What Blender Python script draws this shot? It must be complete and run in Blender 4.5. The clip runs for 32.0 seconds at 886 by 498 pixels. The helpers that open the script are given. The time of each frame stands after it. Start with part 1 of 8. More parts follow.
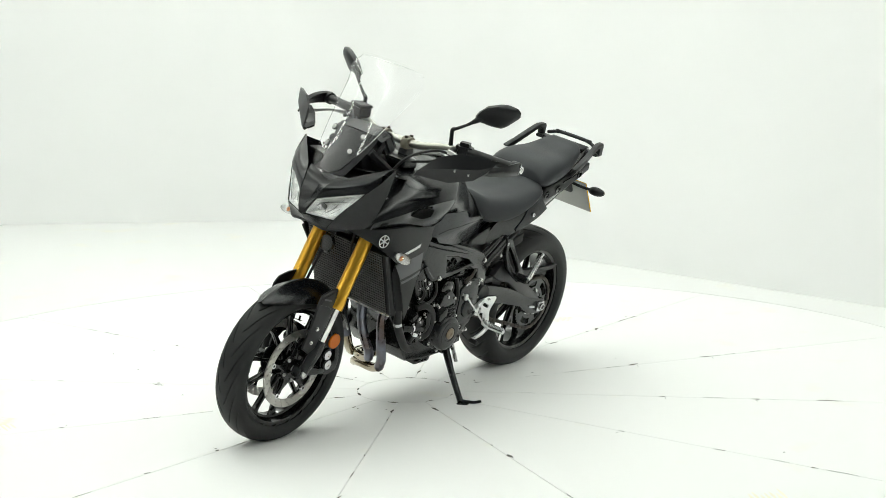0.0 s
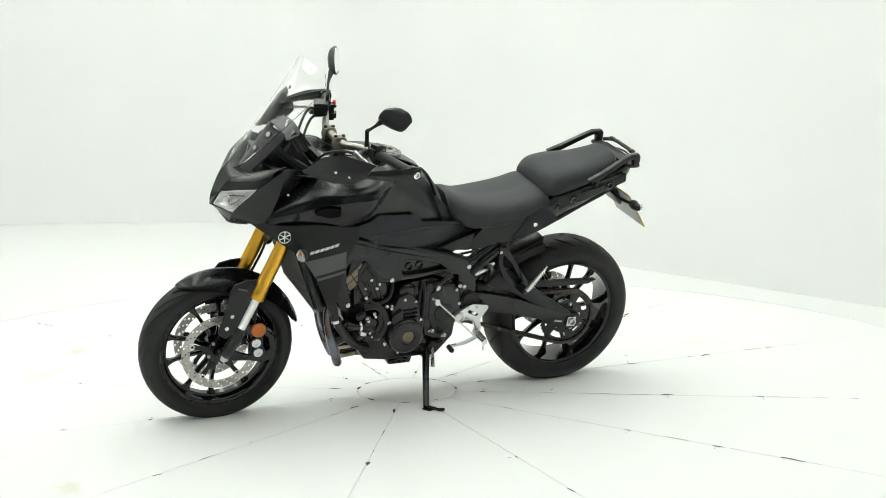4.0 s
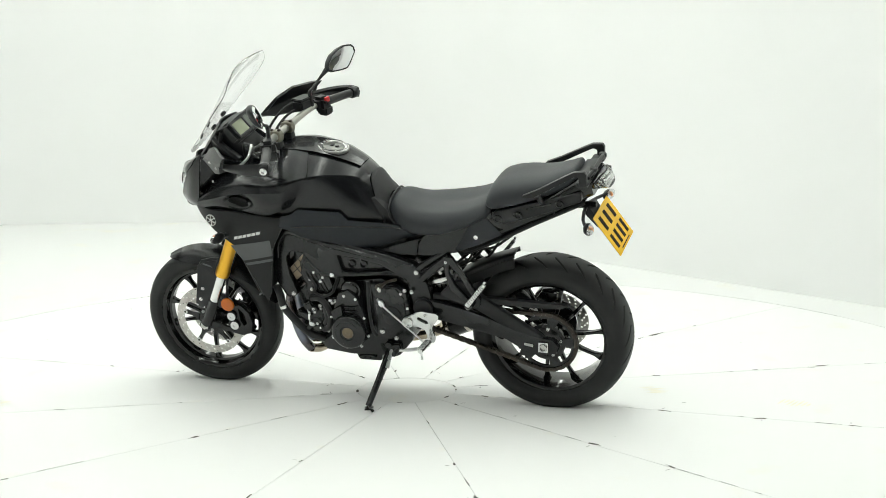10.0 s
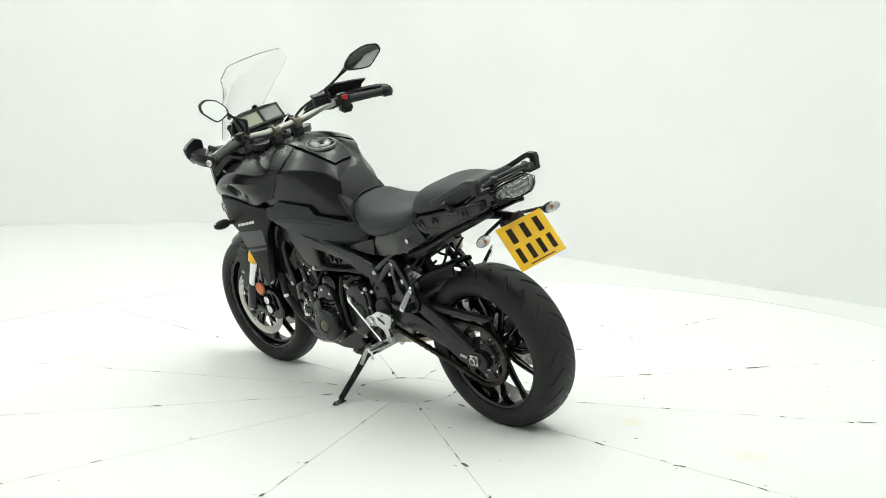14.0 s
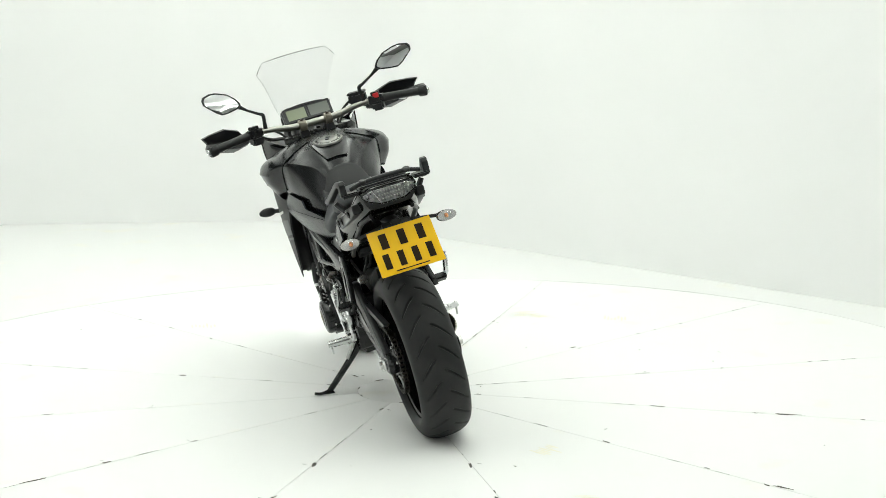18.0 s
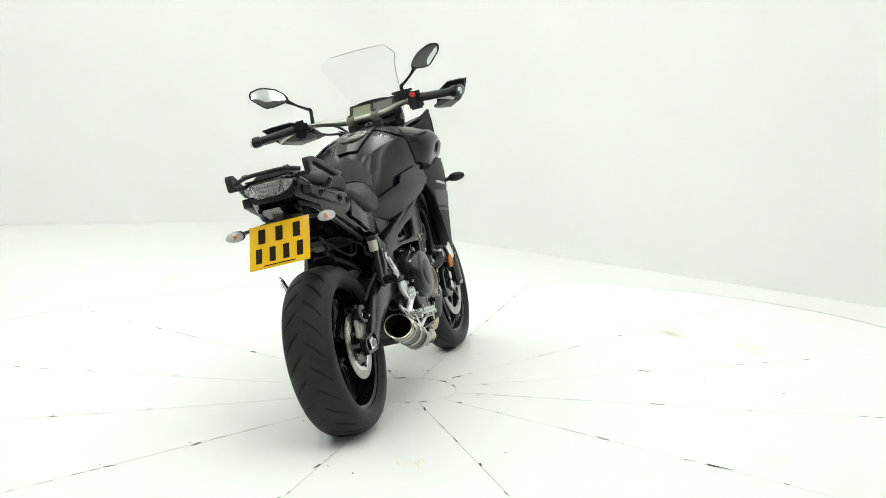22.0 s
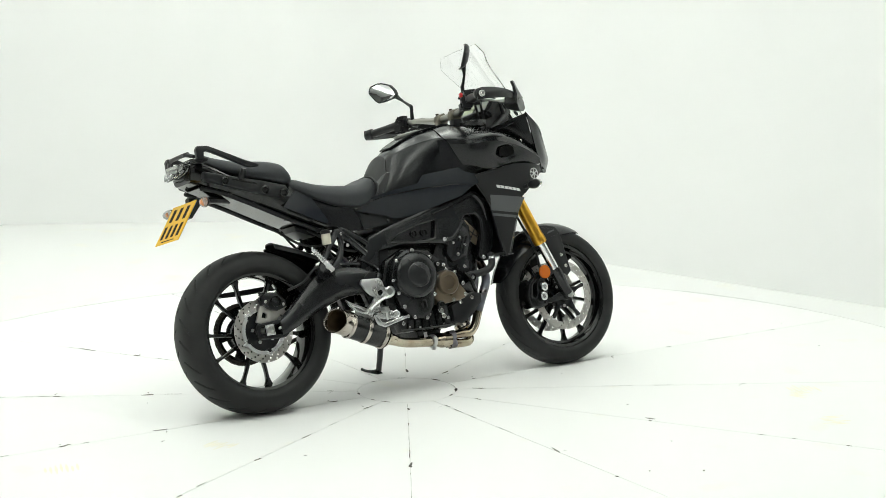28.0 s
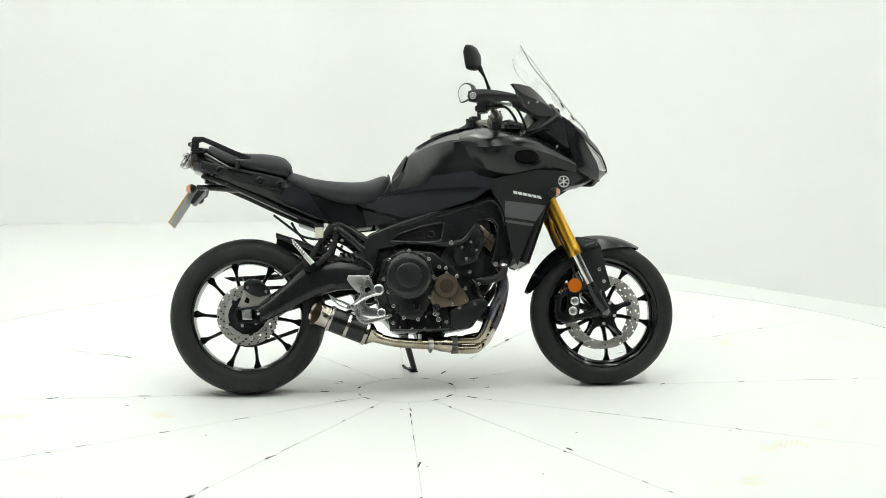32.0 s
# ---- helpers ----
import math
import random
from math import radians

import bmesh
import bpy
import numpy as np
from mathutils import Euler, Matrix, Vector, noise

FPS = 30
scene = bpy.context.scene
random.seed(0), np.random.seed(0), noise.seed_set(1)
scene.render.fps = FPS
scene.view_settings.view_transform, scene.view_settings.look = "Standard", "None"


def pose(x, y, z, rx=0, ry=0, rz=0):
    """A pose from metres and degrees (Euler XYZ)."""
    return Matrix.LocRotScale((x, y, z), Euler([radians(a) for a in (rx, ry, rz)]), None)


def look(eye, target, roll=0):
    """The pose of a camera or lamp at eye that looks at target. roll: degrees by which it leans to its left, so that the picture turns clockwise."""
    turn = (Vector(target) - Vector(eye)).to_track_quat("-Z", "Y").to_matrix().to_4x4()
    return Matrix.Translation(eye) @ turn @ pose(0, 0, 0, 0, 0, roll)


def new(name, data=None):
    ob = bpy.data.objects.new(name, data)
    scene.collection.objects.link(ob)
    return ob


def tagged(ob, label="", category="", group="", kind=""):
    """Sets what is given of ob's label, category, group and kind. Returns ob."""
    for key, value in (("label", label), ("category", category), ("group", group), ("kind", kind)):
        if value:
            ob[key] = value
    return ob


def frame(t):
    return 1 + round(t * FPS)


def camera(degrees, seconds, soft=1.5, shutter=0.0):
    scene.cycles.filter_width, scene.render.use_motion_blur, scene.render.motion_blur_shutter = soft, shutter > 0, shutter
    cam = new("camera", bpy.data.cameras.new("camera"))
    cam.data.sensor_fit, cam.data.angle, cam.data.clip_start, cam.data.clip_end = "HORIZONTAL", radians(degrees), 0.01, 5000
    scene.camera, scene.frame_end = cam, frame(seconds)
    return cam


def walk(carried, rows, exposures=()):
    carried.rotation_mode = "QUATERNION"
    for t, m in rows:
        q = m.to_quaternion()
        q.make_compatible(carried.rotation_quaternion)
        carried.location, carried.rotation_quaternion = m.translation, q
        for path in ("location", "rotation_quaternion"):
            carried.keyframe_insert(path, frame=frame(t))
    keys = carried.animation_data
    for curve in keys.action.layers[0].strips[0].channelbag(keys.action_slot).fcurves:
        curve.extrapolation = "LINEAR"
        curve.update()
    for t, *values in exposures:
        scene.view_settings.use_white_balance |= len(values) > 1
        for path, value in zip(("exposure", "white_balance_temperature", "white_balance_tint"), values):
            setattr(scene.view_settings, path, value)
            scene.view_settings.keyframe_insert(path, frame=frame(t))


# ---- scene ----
from mathutils.bvhtree import BVHTree

# ---- camera: it stands still on its stand, the turntable turns before it ----
cam = camera(32.157, 32.0, soft=0.5)
EYE = Vector((0.0, -6.0759, 1.5758))
STAND = look(EYE, EYE + Vector((0.024853, 0.986496, -0.161889)), -0.5816)
walk(cam, [(0.0, STAND), (32.0, STAND)])


def turn(t):
    """How far the turntable has turned at t seconds, in degrees (clockwise from above)."""
    return 42.86 - 7.1425 * t


# ---- light: a white photo booth under a broad luminous ceiling ----
world = bpy.data.worlds.new("world")
scene.world = world
world.use_nodes = True
world.node_tree.nodes["Background"].inputs["Color"].default_value = (0.9, 1.0, 0.93, 1)
world.node_tree.nodes["Background"].inputs["Strength"].default_value = 0.05
scene.view_settings.exposure = 0.0


def area_lamp(name, at, size_x, size_y, watts, turned=(0, 0, 0)):
    data = bpy.data.lights.new(name, "AREA")
    data.shape, data.size, data.size_y, data.energy = "RECTANGLE", size_x, size_y, watts
    data.color = (0.945, 1.0, 0.92)
    ob = new(name, data)
    ob.matrix_basis = pose(*at, *turned)
    return ob


# ---- materials ----
def nodes_of(name):
    m = bpy.data.materials.new(name)
    m.use_nodes = True
    nt = m.node_tree
    return m, nt, nt.nodes["Principled BSDF"]


def wire(nt, a, out, b, inp):
    nt.links.new(a.outputs[out], b.inputs[inp])


def surface(name, colour, rough=0.5, metal=0.0, vary=0.12, scale=40.0, fine=400.0, bump=0.05, depth=0.002,
            coat=0.0, rough_vary=0.1, second=None, spec=0.5):
    """A procedural surface: colour varied at two scales, roughness wear, fine relief."""
    m, nt, b = nodes_of(name)
    co = nt.nodes.new("ShaderNodeTexCoord")
    big = nt.nodes.new("ShaderNodeTexNoise")
    big.inputs["Scale"].default_value, big.inputs["Detail"].default_value = scale * 0.12, 6
    small = nt.nodes.new("ShaderNodeTexNoise")
    small.inputs["Scale"].default_value, small.inputs["Detail"].default_value = fine, 3
    wire(nt, co, "Object", big, "Vector")
    wire(nt, co, "Object", small, "Vector")
    ramp = nt.nodes.new("ShaderNodeValToRGB")
    lo = [max(0.0, c * (1 - vary)) for c in colour]
    hi = [min(1.0, c * (1 + vary)) for c in (second or colour)]
    ramp.color_ramp.elements[0].position, ramp.color_ramp.elements[1].position = 0.3, 0.7
    ramp.color_ramp.elements[0].color, ramp.color_ramp.elements[1].color = (*lo, 1), (*hi, 1)
    wire(nt, big, "Fac", ramp, "Fac")
    wire(nt, ramp, "Color", b, "Base Color")
    mr = nt.nodes.new("ShaderNodeMapRange")
    mr.inputs["To Min"].default_value, mr.inputs["To Max"].default_value = max(0.02, rough - rough_vary), min(1.0, rough + rough_vary)
    wire(nt, big, "Fac", mr, "Value")
    wire(nt, mr, "Result", b, "Roughness")
    bp = nt.nodes.new("ShaderNodeBump")
    bp.inputs["Strength"].default_value, bp.inputs["Distance"].default_value = bump, depth
    wire(nt, small, "Fac", bp, "Height")
    wire(nt, bp, "Normal", b, "Normal")
    b.inputs["Metallic"].default_value = metal
    b.inputs["Coat Weight"].default_value = coat
    b.inputs["Specular IOR Level"].default_value = spec
    return m


def clear(name, tint, ior=1.45, rough=0.02):
    m, nt, b = nodes_of(name)
    b.inputs["Base Color"].default_value = (*tint, 1)
    b.inputs["Transmission Weight"].default_value = 1.0
    b.inputs["IOR"].default_value = ior
    b.inputs["Roughness"].default_value = rough
    return m


def floor_paint(name, base, stain):
    """White floor paint with faint scuffs, grey smears and yellowed rubber marks."""
    m, nt, b = nodes_of(name)
    co = nt.nodes.new("ShaderNodeTexCoord")
    prev = None
    for i, (sc, lo, hi, col, amount) in enumerate(((0.9, 0.45, 0.75, (0.80, 0.82, 0.80), 0.30), (3.2, 0.60, 0.74, stain, 0.45),
                                                  (60.0, 0.70, 0.82, (0.45, 0.44, 0.42), 0.25))):
        n = nt.nodes.new("ShaderNodeTexNoise")
        n.inputs["Scale"].default_value, n.inputs["Detail"].default_value = sc, 8
        wire(nt, co, "Object", n, "Vector")
        r = nt.nodes.new("ShaderNodeMapRange")
        r.inputs["From Min"].default_value, r.inputs["From Max"].default_value = lo, hi
        r.inputs["To Max"].default_value = amount
        wire(nt, n, "Fac", r, "Value")
        mix = nt.nodes.new("ShaderNodeMix")
        mix.data_type = "RGBA"
        nt.links.new(r.outputs["Result"], mix.inputs["Factor"])
        colours = [k for k in mix.inputs if k.type == "RGBA"]
        colours[0].default_value, colours[1].default_value = (*base, 1), (*col, 1)
        if prev is not None:
            nt.links.new([o for o in prev.outputs if o.type == "RGBA"][0], colours[0])
        prev = mix
    nt.links.new([o for o in prev.outputs if o.type == "RGBA"][0], b.inputs["Base Color"])
    b.inputs["Roughness"].default_value = 0.62
    b.inputs["Specular IOR Level"].default_value = 0.25
    return m


WALL_PAINT = surface("wall_paint", (0.91, 0.91, 0.91), 0.8, vary=0.02, scale=6, fine=60, bump=0.04, spec=0.2)
CEILING_GREY = surface("ceiling_paint", (0.84, 0.84, 0.835), 0.8, vary=0.04, scale=6, fine=60, bump=0.04, spec=0.2)
FLOOR_PAINT = floor_paint("floor_paint", (0.79, 0.79, 0.787), (0.83, 0.795, 0.68))
# base lighter than the floor's, making up in colour for shade round the motorcycle
TABLE_PAINT_LIFTED = floor_paint("table_paint_lifted", (0.84, 0.84, 0.837), (0.83, 0.795, 0.67))
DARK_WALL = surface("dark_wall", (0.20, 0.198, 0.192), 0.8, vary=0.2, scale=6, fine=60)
SATIN_BLACK = surface("satin_black_paint", (0.0073, 0.0079, 0.0096), 0.21, vary=0.2, fine=900, bump=0.01, rough_vary=0.03, spec=0.42)
PLATE_BACK = surface("plate_back_plastic", (0.42, 0.42, 0.40), 0.5, vary=0.08)
FLANK_BLACK = surface("flank_black_plastic", (0.0110, 0.0131, 0.0176), 0.26, vary=0.08, fine=900, bump=0.01, rough_vary=0.01, spec=0.32)
PAD_GREY = surface("tank_pad_rubber", (0.022, 0.0225, 0.024), 0.5, vary=0.1, fine=1300, bump=0.1, depth=0.0004, spec=0.35)
CAP_GREY = surface("cap_alloy", (0.24, 0.24, 0.23), 0.34, metal=0.9, vary=0.12)
LED_PALE = surface("diode_glass", (0.75, 0.75, 0.74), 0.2, vary=0.05)
MATTE_BLACK = surface("matte_black_plastic", (0.0135, 0.0140, 0.0156), 0.36, vary=0.2, fine=1500, bump=0.04, depth=0.0003, rough_vary=0.06, spec=0.34)
GREY_PANEL = surface("matte_graphite_paint", (0.016, 0.0165, 0.017), 0.46, vary=0.1, fine=1200, bump=0.02, rough_vary=0.04, spec=0.25)
GLOSS_BLACK = surface("gloss_black_paint", (0.0060, 0.0062, 0.0067), 0.09, vary=0.2, fine=600, bump=0.01, rough_vary=0.04, spec=0.5)
ENGINE_BLACK = surface("engine_black", (0.0127, 0.0134, 0.0150), 0.21, vary=0.3, fine=700, bump=0.08, depth=0.0005, rough_vary=0.1, spec=0.5)
FRAME_BLACK = surface("frame_black", (0.0110, 0.0117, 0.0133), 0.23, vary=0.2, fine=800, bump=0.03, depth=0.0005, rough_vary=0.06, spec=0.45)
RUBBER = surface("tyre_rubber", (0.0235, 0.0242, 0.0244), 0.50, vary=0.25, scale=60, fine=700, bump=0.12, depth=0.0008, rough_vary=0.1, spec=0.2)
GRIP_RUBBER = surface("grip_rubber", (0.0149, 0.0153, 0.0163), 0.46, vary=0.2, fine=900, bump=0.15, depth=0.0005, spec=0.4)
VINYL = surface("seat_vinyl", (0.030, 0.0325, 0.0365), 0.55, vary=0.12, scale=50, fine=1100, bump=0.25, depth=0.0006, spec=0.3)
GOLD = surface("gold_anodised", (0.80, 0.44, 0.055), 0.30, metal=1.0, vary=0.06, fine=500, bump=0.02, rough_vary=0.05)
CHROME = surface("chrome", (0.80, 0.80, 0.80), 0.10, metal=1.0, vary=0.04, rough_vary=0.05)
ALLOY = surface("cast_alloy", (0.71, 0.715, 0.72), 0.27, metal=1.0, vary=0.08, fine=600, bump=0.02, depth=0.0005)
STEEL = surface("brushed_steel", (0.55, 0.55, 0.54), 0.30, metal=1.0, vary=0.12, fine=700, bump=0.04, depth=0.0004)
DISC_STEEL = surface("disc_steel", (0.50, 0.485, 0.46), 0.42, metal=1.0, vary=0.15, scale=80, fine=500, bump=0.05, depth=0.0004)
CLAMP_GREY = surface("clamp_grey", (0.20, 0.185, 0.15), 0.42, metal=0.8, vary=0.1)
BOLT_STEEL = surface("bright_bolt_steel", (0.66, 0.66, 0.65), 0.24, metal=1.0, vary=0.1)
BAR_SILVER = surface("bar_silver", (0.36, 0.355, 0.325), 0.33, metal=1.0, vary=0.06)
BRONZE = surface("bronze_cover", (0.19, 0.150, 0.108), 0.30, metal=0.85, vary=0.15, fine=700, bump=0.05)
EXHAUST = surface("heat_stained_steel", (0.36, 0.27, 0.18), 0.14, metal=1.0, vary=0.35, scale=70, second=(0.46, 0.42, 0.34))
HEADER = surface("burnt_header_pipe", (0.16, 0.105, 0.075), 0.28, metal=1.0, vary=0.35, scale=110, second=(0.16, 0.17, 0.21))
CHAIN_STEEL = surface("oiled_chain", (0.06, 0.052, 0.045), 0.42, metal=0.9, vary=0.3, scale=200)
CARBON = surface("black_sleeve", (0.010, 0.010, 0.011), 0.26, vary=0.1, scale=60, fine=900, bump=0.03, rough_vary=0.03)
AMBER = surface("amber_reflector", (0.58, 0.135, 0.010), 0.16, vary=0.1, fine=500, bump=0.3)
PLATE_YELLOW = surface("plate_yellow", (0.88, 0.51, 0.003), 0.36, vary=0.04, fine=900, bump=0.02, coat=0.25, spec=0.15)
PLATE_INK = surface("plate_ink", (0.025, 0.014, 0.006), 0.6, spec=0.1)
DECAL_WHITE = surface("decal_white", (0.72, 0.73, 0.72), 0.4, vary=0.05)
DECAL_GREY = surface("decal_grey", (0.075, 0.078, 0.082), 0.45, vary=0.05)
RED = surface("red_switch", (0.55, 0.02, 0.025), 0.4)
LCD = surface("lcd_glass", (0.22, 0.245, 0.165), 0.18, vary=0.06)
LENS_DARK = surface("dark_reflector_vane", (0.18, 0.18, 0.18), 0.25, metal=0.7, vary=0.2)
LAMP_RIM = surface("lamp_rim", (0.80, 0.81, 0.82), 0.2, metal=0.3, vary=0.1)
MESH_GREY = surface("radiator_mesh", (0.075, 0.075, 0.073), 0.45, metal=0.3, vary=0.2)
LCD_GREY = surface("lcd_grey", (0.13, 0.14, 0.125), 0.12, vary=0.06)
LENS_WHITE = surface("lens_reflector", (0.86, 0.86, 0.86), 0.16, metal=0.6, vary=0.2, scale=300, fine=300, bump=0.4, depth=0.002)
PALE_PLASTIC = surface("pale_plastic", (0.62, 0.60, 0.50), 0.45, vary=0.1)
MIRROR = surface("mirror_glass", (0.86, 0.88, 0.88), 0.02, metal=1.0, vary=0.01, rough_vary=0.0, bump=0.0)
SCREEN_CLEAR = clear("clear_screen", (0.985, 0.985, 0.99), 1.30, 0.0)
LENS_CLEAR = clear("clear_lens", (0.97, 0.98, 0.98), 1.45, 0.03)
MESH_DARK = surface("dark_mesh", (0.004, 0.004, 0.004), 0.7, vary=0.3, spec=0.1, fine=300, bump=0.5, depth=0.003)


def joint_filler():
    """Filled joints of the turntable: pale, with dark crumbled stretches."""
    m, nt, b = nodes_of("joint_filler")
    co = nt.nodes.new("ShaderNodeTexCoord")
    n = nt.nodes.new("ShaderNodeTexNoise")
    n.inputs["Scale"].default_value, n.inputs["Detail"].default_value = 5.0, 8
    wire(nt, co, "Object", n, "Vector")
    r = nt.nodes.new("ShaderNodeValToRGB")
    r.color_ramp.elements[0].position, r.color_ramp.elements[1].position = 0.53, 0.68
    r.color_ramp.elements[0].color, r.color_ramp.elements[1].color = (0.70, 0.70, 0.685, 1), (0.07, 0.07, 0.065, 1)
    wire(nt, n, "Fac", r, "Fac")
    wire(nt, r, "Color", b, "Base Color")
    b.inputs["Roughness"].default_value = 0.9
    return m


JOINT = joint_filler()
TAIL_SILVER = surface("dark_reflector", (0.46, 0.46, 0.47), 0.30, metal=0.8, vary=0.5, scale=500, fine=400, bump=0.5, depth=0.002)
DARK_CHROME = surface("smoked_chrome", (0.46, 0.42, 0.38), 0.16, metal=1.0, vary=0.1, rough_vary=0.05)
BULB = surface("amber_bulb", (0.85, 0.36, 0.16), 0.25, vary=0.2)
SOOT = surface("sooty_steel", (0.045, 0.028, 0.013), 0.42, metal=0.6, vary=0.4, scale=80)
PRINT = surface("yellowed_print", (0.83, 0.79, 0.66), 0.5, vary=0.06, scale=120)
CHIP = surface("chipped_floor", (0.09, 0.085, 0.08), 0.9, vary=0.4, scale=300)


# ---- shaping tools ----
def part(name, bm, mat, parent=None, label="", angle=38, merge=True):
    """Link a bmesh as one mesh object under a thing or a part."""
    if merge:
        bmesh.ops.remove_doubles(bm, verts=bm.verts, dist=0.00005)
    bmesh.ops.recalc_face_normals(bm, faces=bm.faces)
    me = bpy.data.meshes.new(name)
    bm.to_mesh(me)
    bm.free()
    me.materials.append(mat)
    for p in me.polygons:
        p.use_smooth = True
    me.set_sharp_from_angle(angle=radians(angle))
    ob = new(name, me)
    if parent is not None:
        ob.parent = parent
    if label:
        tagged(ob, label)
    return ob


def mirrored(bm):
    out = bm.copy()
    for v in out.verts:
        v.co.y = -v.co.y
    bmesh.ops.reverse_faces(out, faces=out.faces)
    return out


def pair(name, bm, mat, parent, label="", angle=38):
    """The part and its mirror image on the other side."""
    other = mirrored(bm)
    return part(name, bm, mat, parent, label, angle), part(name, other, mat, parent, label, angle)


def spline(pts, n):
    """Catmull-Rom through the points, n steps a span."""
    pts = [Vector(p) for p in pts]
    if len(pts) == 2 or n == 1:
        if n == 1:
            return pts
        return [pts[0].lerp(pts[1], i / n) for i in range(n + 1)]
    ext = [pts[0] * 2 - pts[1]] + pts + [pts[-1] * 2 - pts[-2]]
    out = []
    for i in range(len(pts) - 1):
        a, b, c, d = ext[i:i + 4]
        for k in range(n):
            t = k / n
            out.append(0.5 * ((2 * b) + (c - a) * t + (2 * a - 5 * b + 4 * c - d) * t * t + (3 * b - a - 3 * c + d) * t ** 3))
    out.append(pts[-1])
    return out


def rings_mesh(rings, closed=True, caps=True):
    bm = bmesh.new()
    vs = [[bm.verts.new(p) for p in r] for r in rings]
    for a, b in zip(vs, vs[1:]):
        n = len(a)
        for i in range(n if closed else n - 1):
            j = (i + 1) % n
            bm.faces.new((a[i], a[j], b[j], b[i]))
    if caps and closed:
        bm.faces.new(vs[0][::-1])
        bm.faces.new(vs[-1])
    return bm


def tube(pts, r, n=10, sub=5, caps=True, squash=1.0):
    """A round (or squashed) bar along a smooth path; r one radius or one for each point."""
    path = spline(pts, sub)
    rs = r if isinstance(r, (list, tuple)) else [r] * len(pts)
    rad = []
    m = len(path) - 1
    for i in range(m + 1):
        u = i / m * (len(rs) - 1)
        k = min(int(u), len(rs) - 2)
        rad.append(rs[k] + (rs[k + 1] - rs[k]) * (u - k))
    rings, up = [], None
    for i, p in enumerate(path):
        d = (path[min(i + 1, m)] - path[max(i - 1, 0)]).normalized()
        if up is None:
            up = Vector((0, 0, 1)) if abs(d.z) < 0.9 else Vector((0, 1, 0))
        side = d.cross(up).normalized()
        up = side.cross(d).normalized()
        rings.append([p + side * math.cos(2 * math.pi * k / n) * rad[i] + up * math.sin(2 * math.pi * k / n) * rad[i] * squash for k in range(n)])
    return rings_mesh(rings, True, caps)


def lathe(profile, centre=(0, 0, 0), axis=(0, 1, 0), n=40, shut=True):
    """Turned round an axis: profile of (radius, along)."""
    ax = Vector(axis).normalized()
    u = ax.orthogonal().normalized()
    w = ax.cross(u)
    c = Vector(centre)
    bm = bmesh.new()
    rows = []
    for r, h in profile:
        if r < 1e-6:
            rows.append([bm.verts.new(c + ax * h)])
        else:
            rows.append([bm.verts.new(c + ax * h + (u * math.cos(2 * math.pi * k / n) + w * math.sin(2 * math.pi * k / n)) * r) for k in range(n)])
    for a, b in zip(rows, rows[1:]):
        for i in range(n):
            j = (i + 1) % n
            if len(a) == 1 and len(b) == 1:
                continue
            if len(a) == 1:
                bm.faces.new((a[0], b[j], b[i]))
            elif len(b) == 1:
                bm.faces.new((a[i], a[j], b[0]))
            else:
                bm.faces.new((a[i], a[j], b[j], b[i]))
    return bm


def disc_boss(centre, r, y0, y1, edge=0.004, n=40):
    """A turned cover with a rounded rim, its axis across the machine."""
    s = 1 if y1 > y0 else -1
    return lathe([(r, 0), (r, (y1 - y0) - s * edge), (r - edge * 0.35, (y1 - y0) - s * edge * 0.3), (r - edge, y1 - y0), (0, y1 - y0)],
                 (centre[0], y0, centre[1]), (0, 1, 0), n)


def slab(poly, y0, y1, bev=0.003, holes=(), seg=2):
    """A plate cut to an outline in x and z, between two planes across the machine, with rounded edges."""
    bm = bmesh.new()
    loops = []
    for loop in (poly, *holes):
        vs = [bm.verts.new((x, y0, z)) for x, z in loop]
        loops.append([bm.edges.new((vs[i], vs[(i + 1) % len(vs)])) for i in range(len(vs))])
    if holes:
        bmesh.ops.triangle_fill(bm, edges=[e for l in loops for e in l], use_beauty=True)
    else:
        bm.faces.new(list(bm.verts))
    got = bmesh.ops.extrude_face_region(bm, geom=list(bm.faces))
    for v in got["geom"]:
        if isinstance(v, bmesh.types.BMVert):
            v.co.y = y1
    bmesh.ops.recalc_face_normals(bm, faces=bm.faces)
    if bev > 0:
        es = [e for e in bm.edges if len(e.link_faces) == 2 and e.calc_face_angle(0) > 0.6]
        bmesh.ops.bevel(bm, geom=es, offset=bev, segments=seg, affect="EDGES", clamp_overlap=True, profile=0.6)
    return bm


def warp(bm, f):
    for v in bm.verts:
        v.co = Vector(f(v.co.x, v.co.y, v.co.z))
    return bm


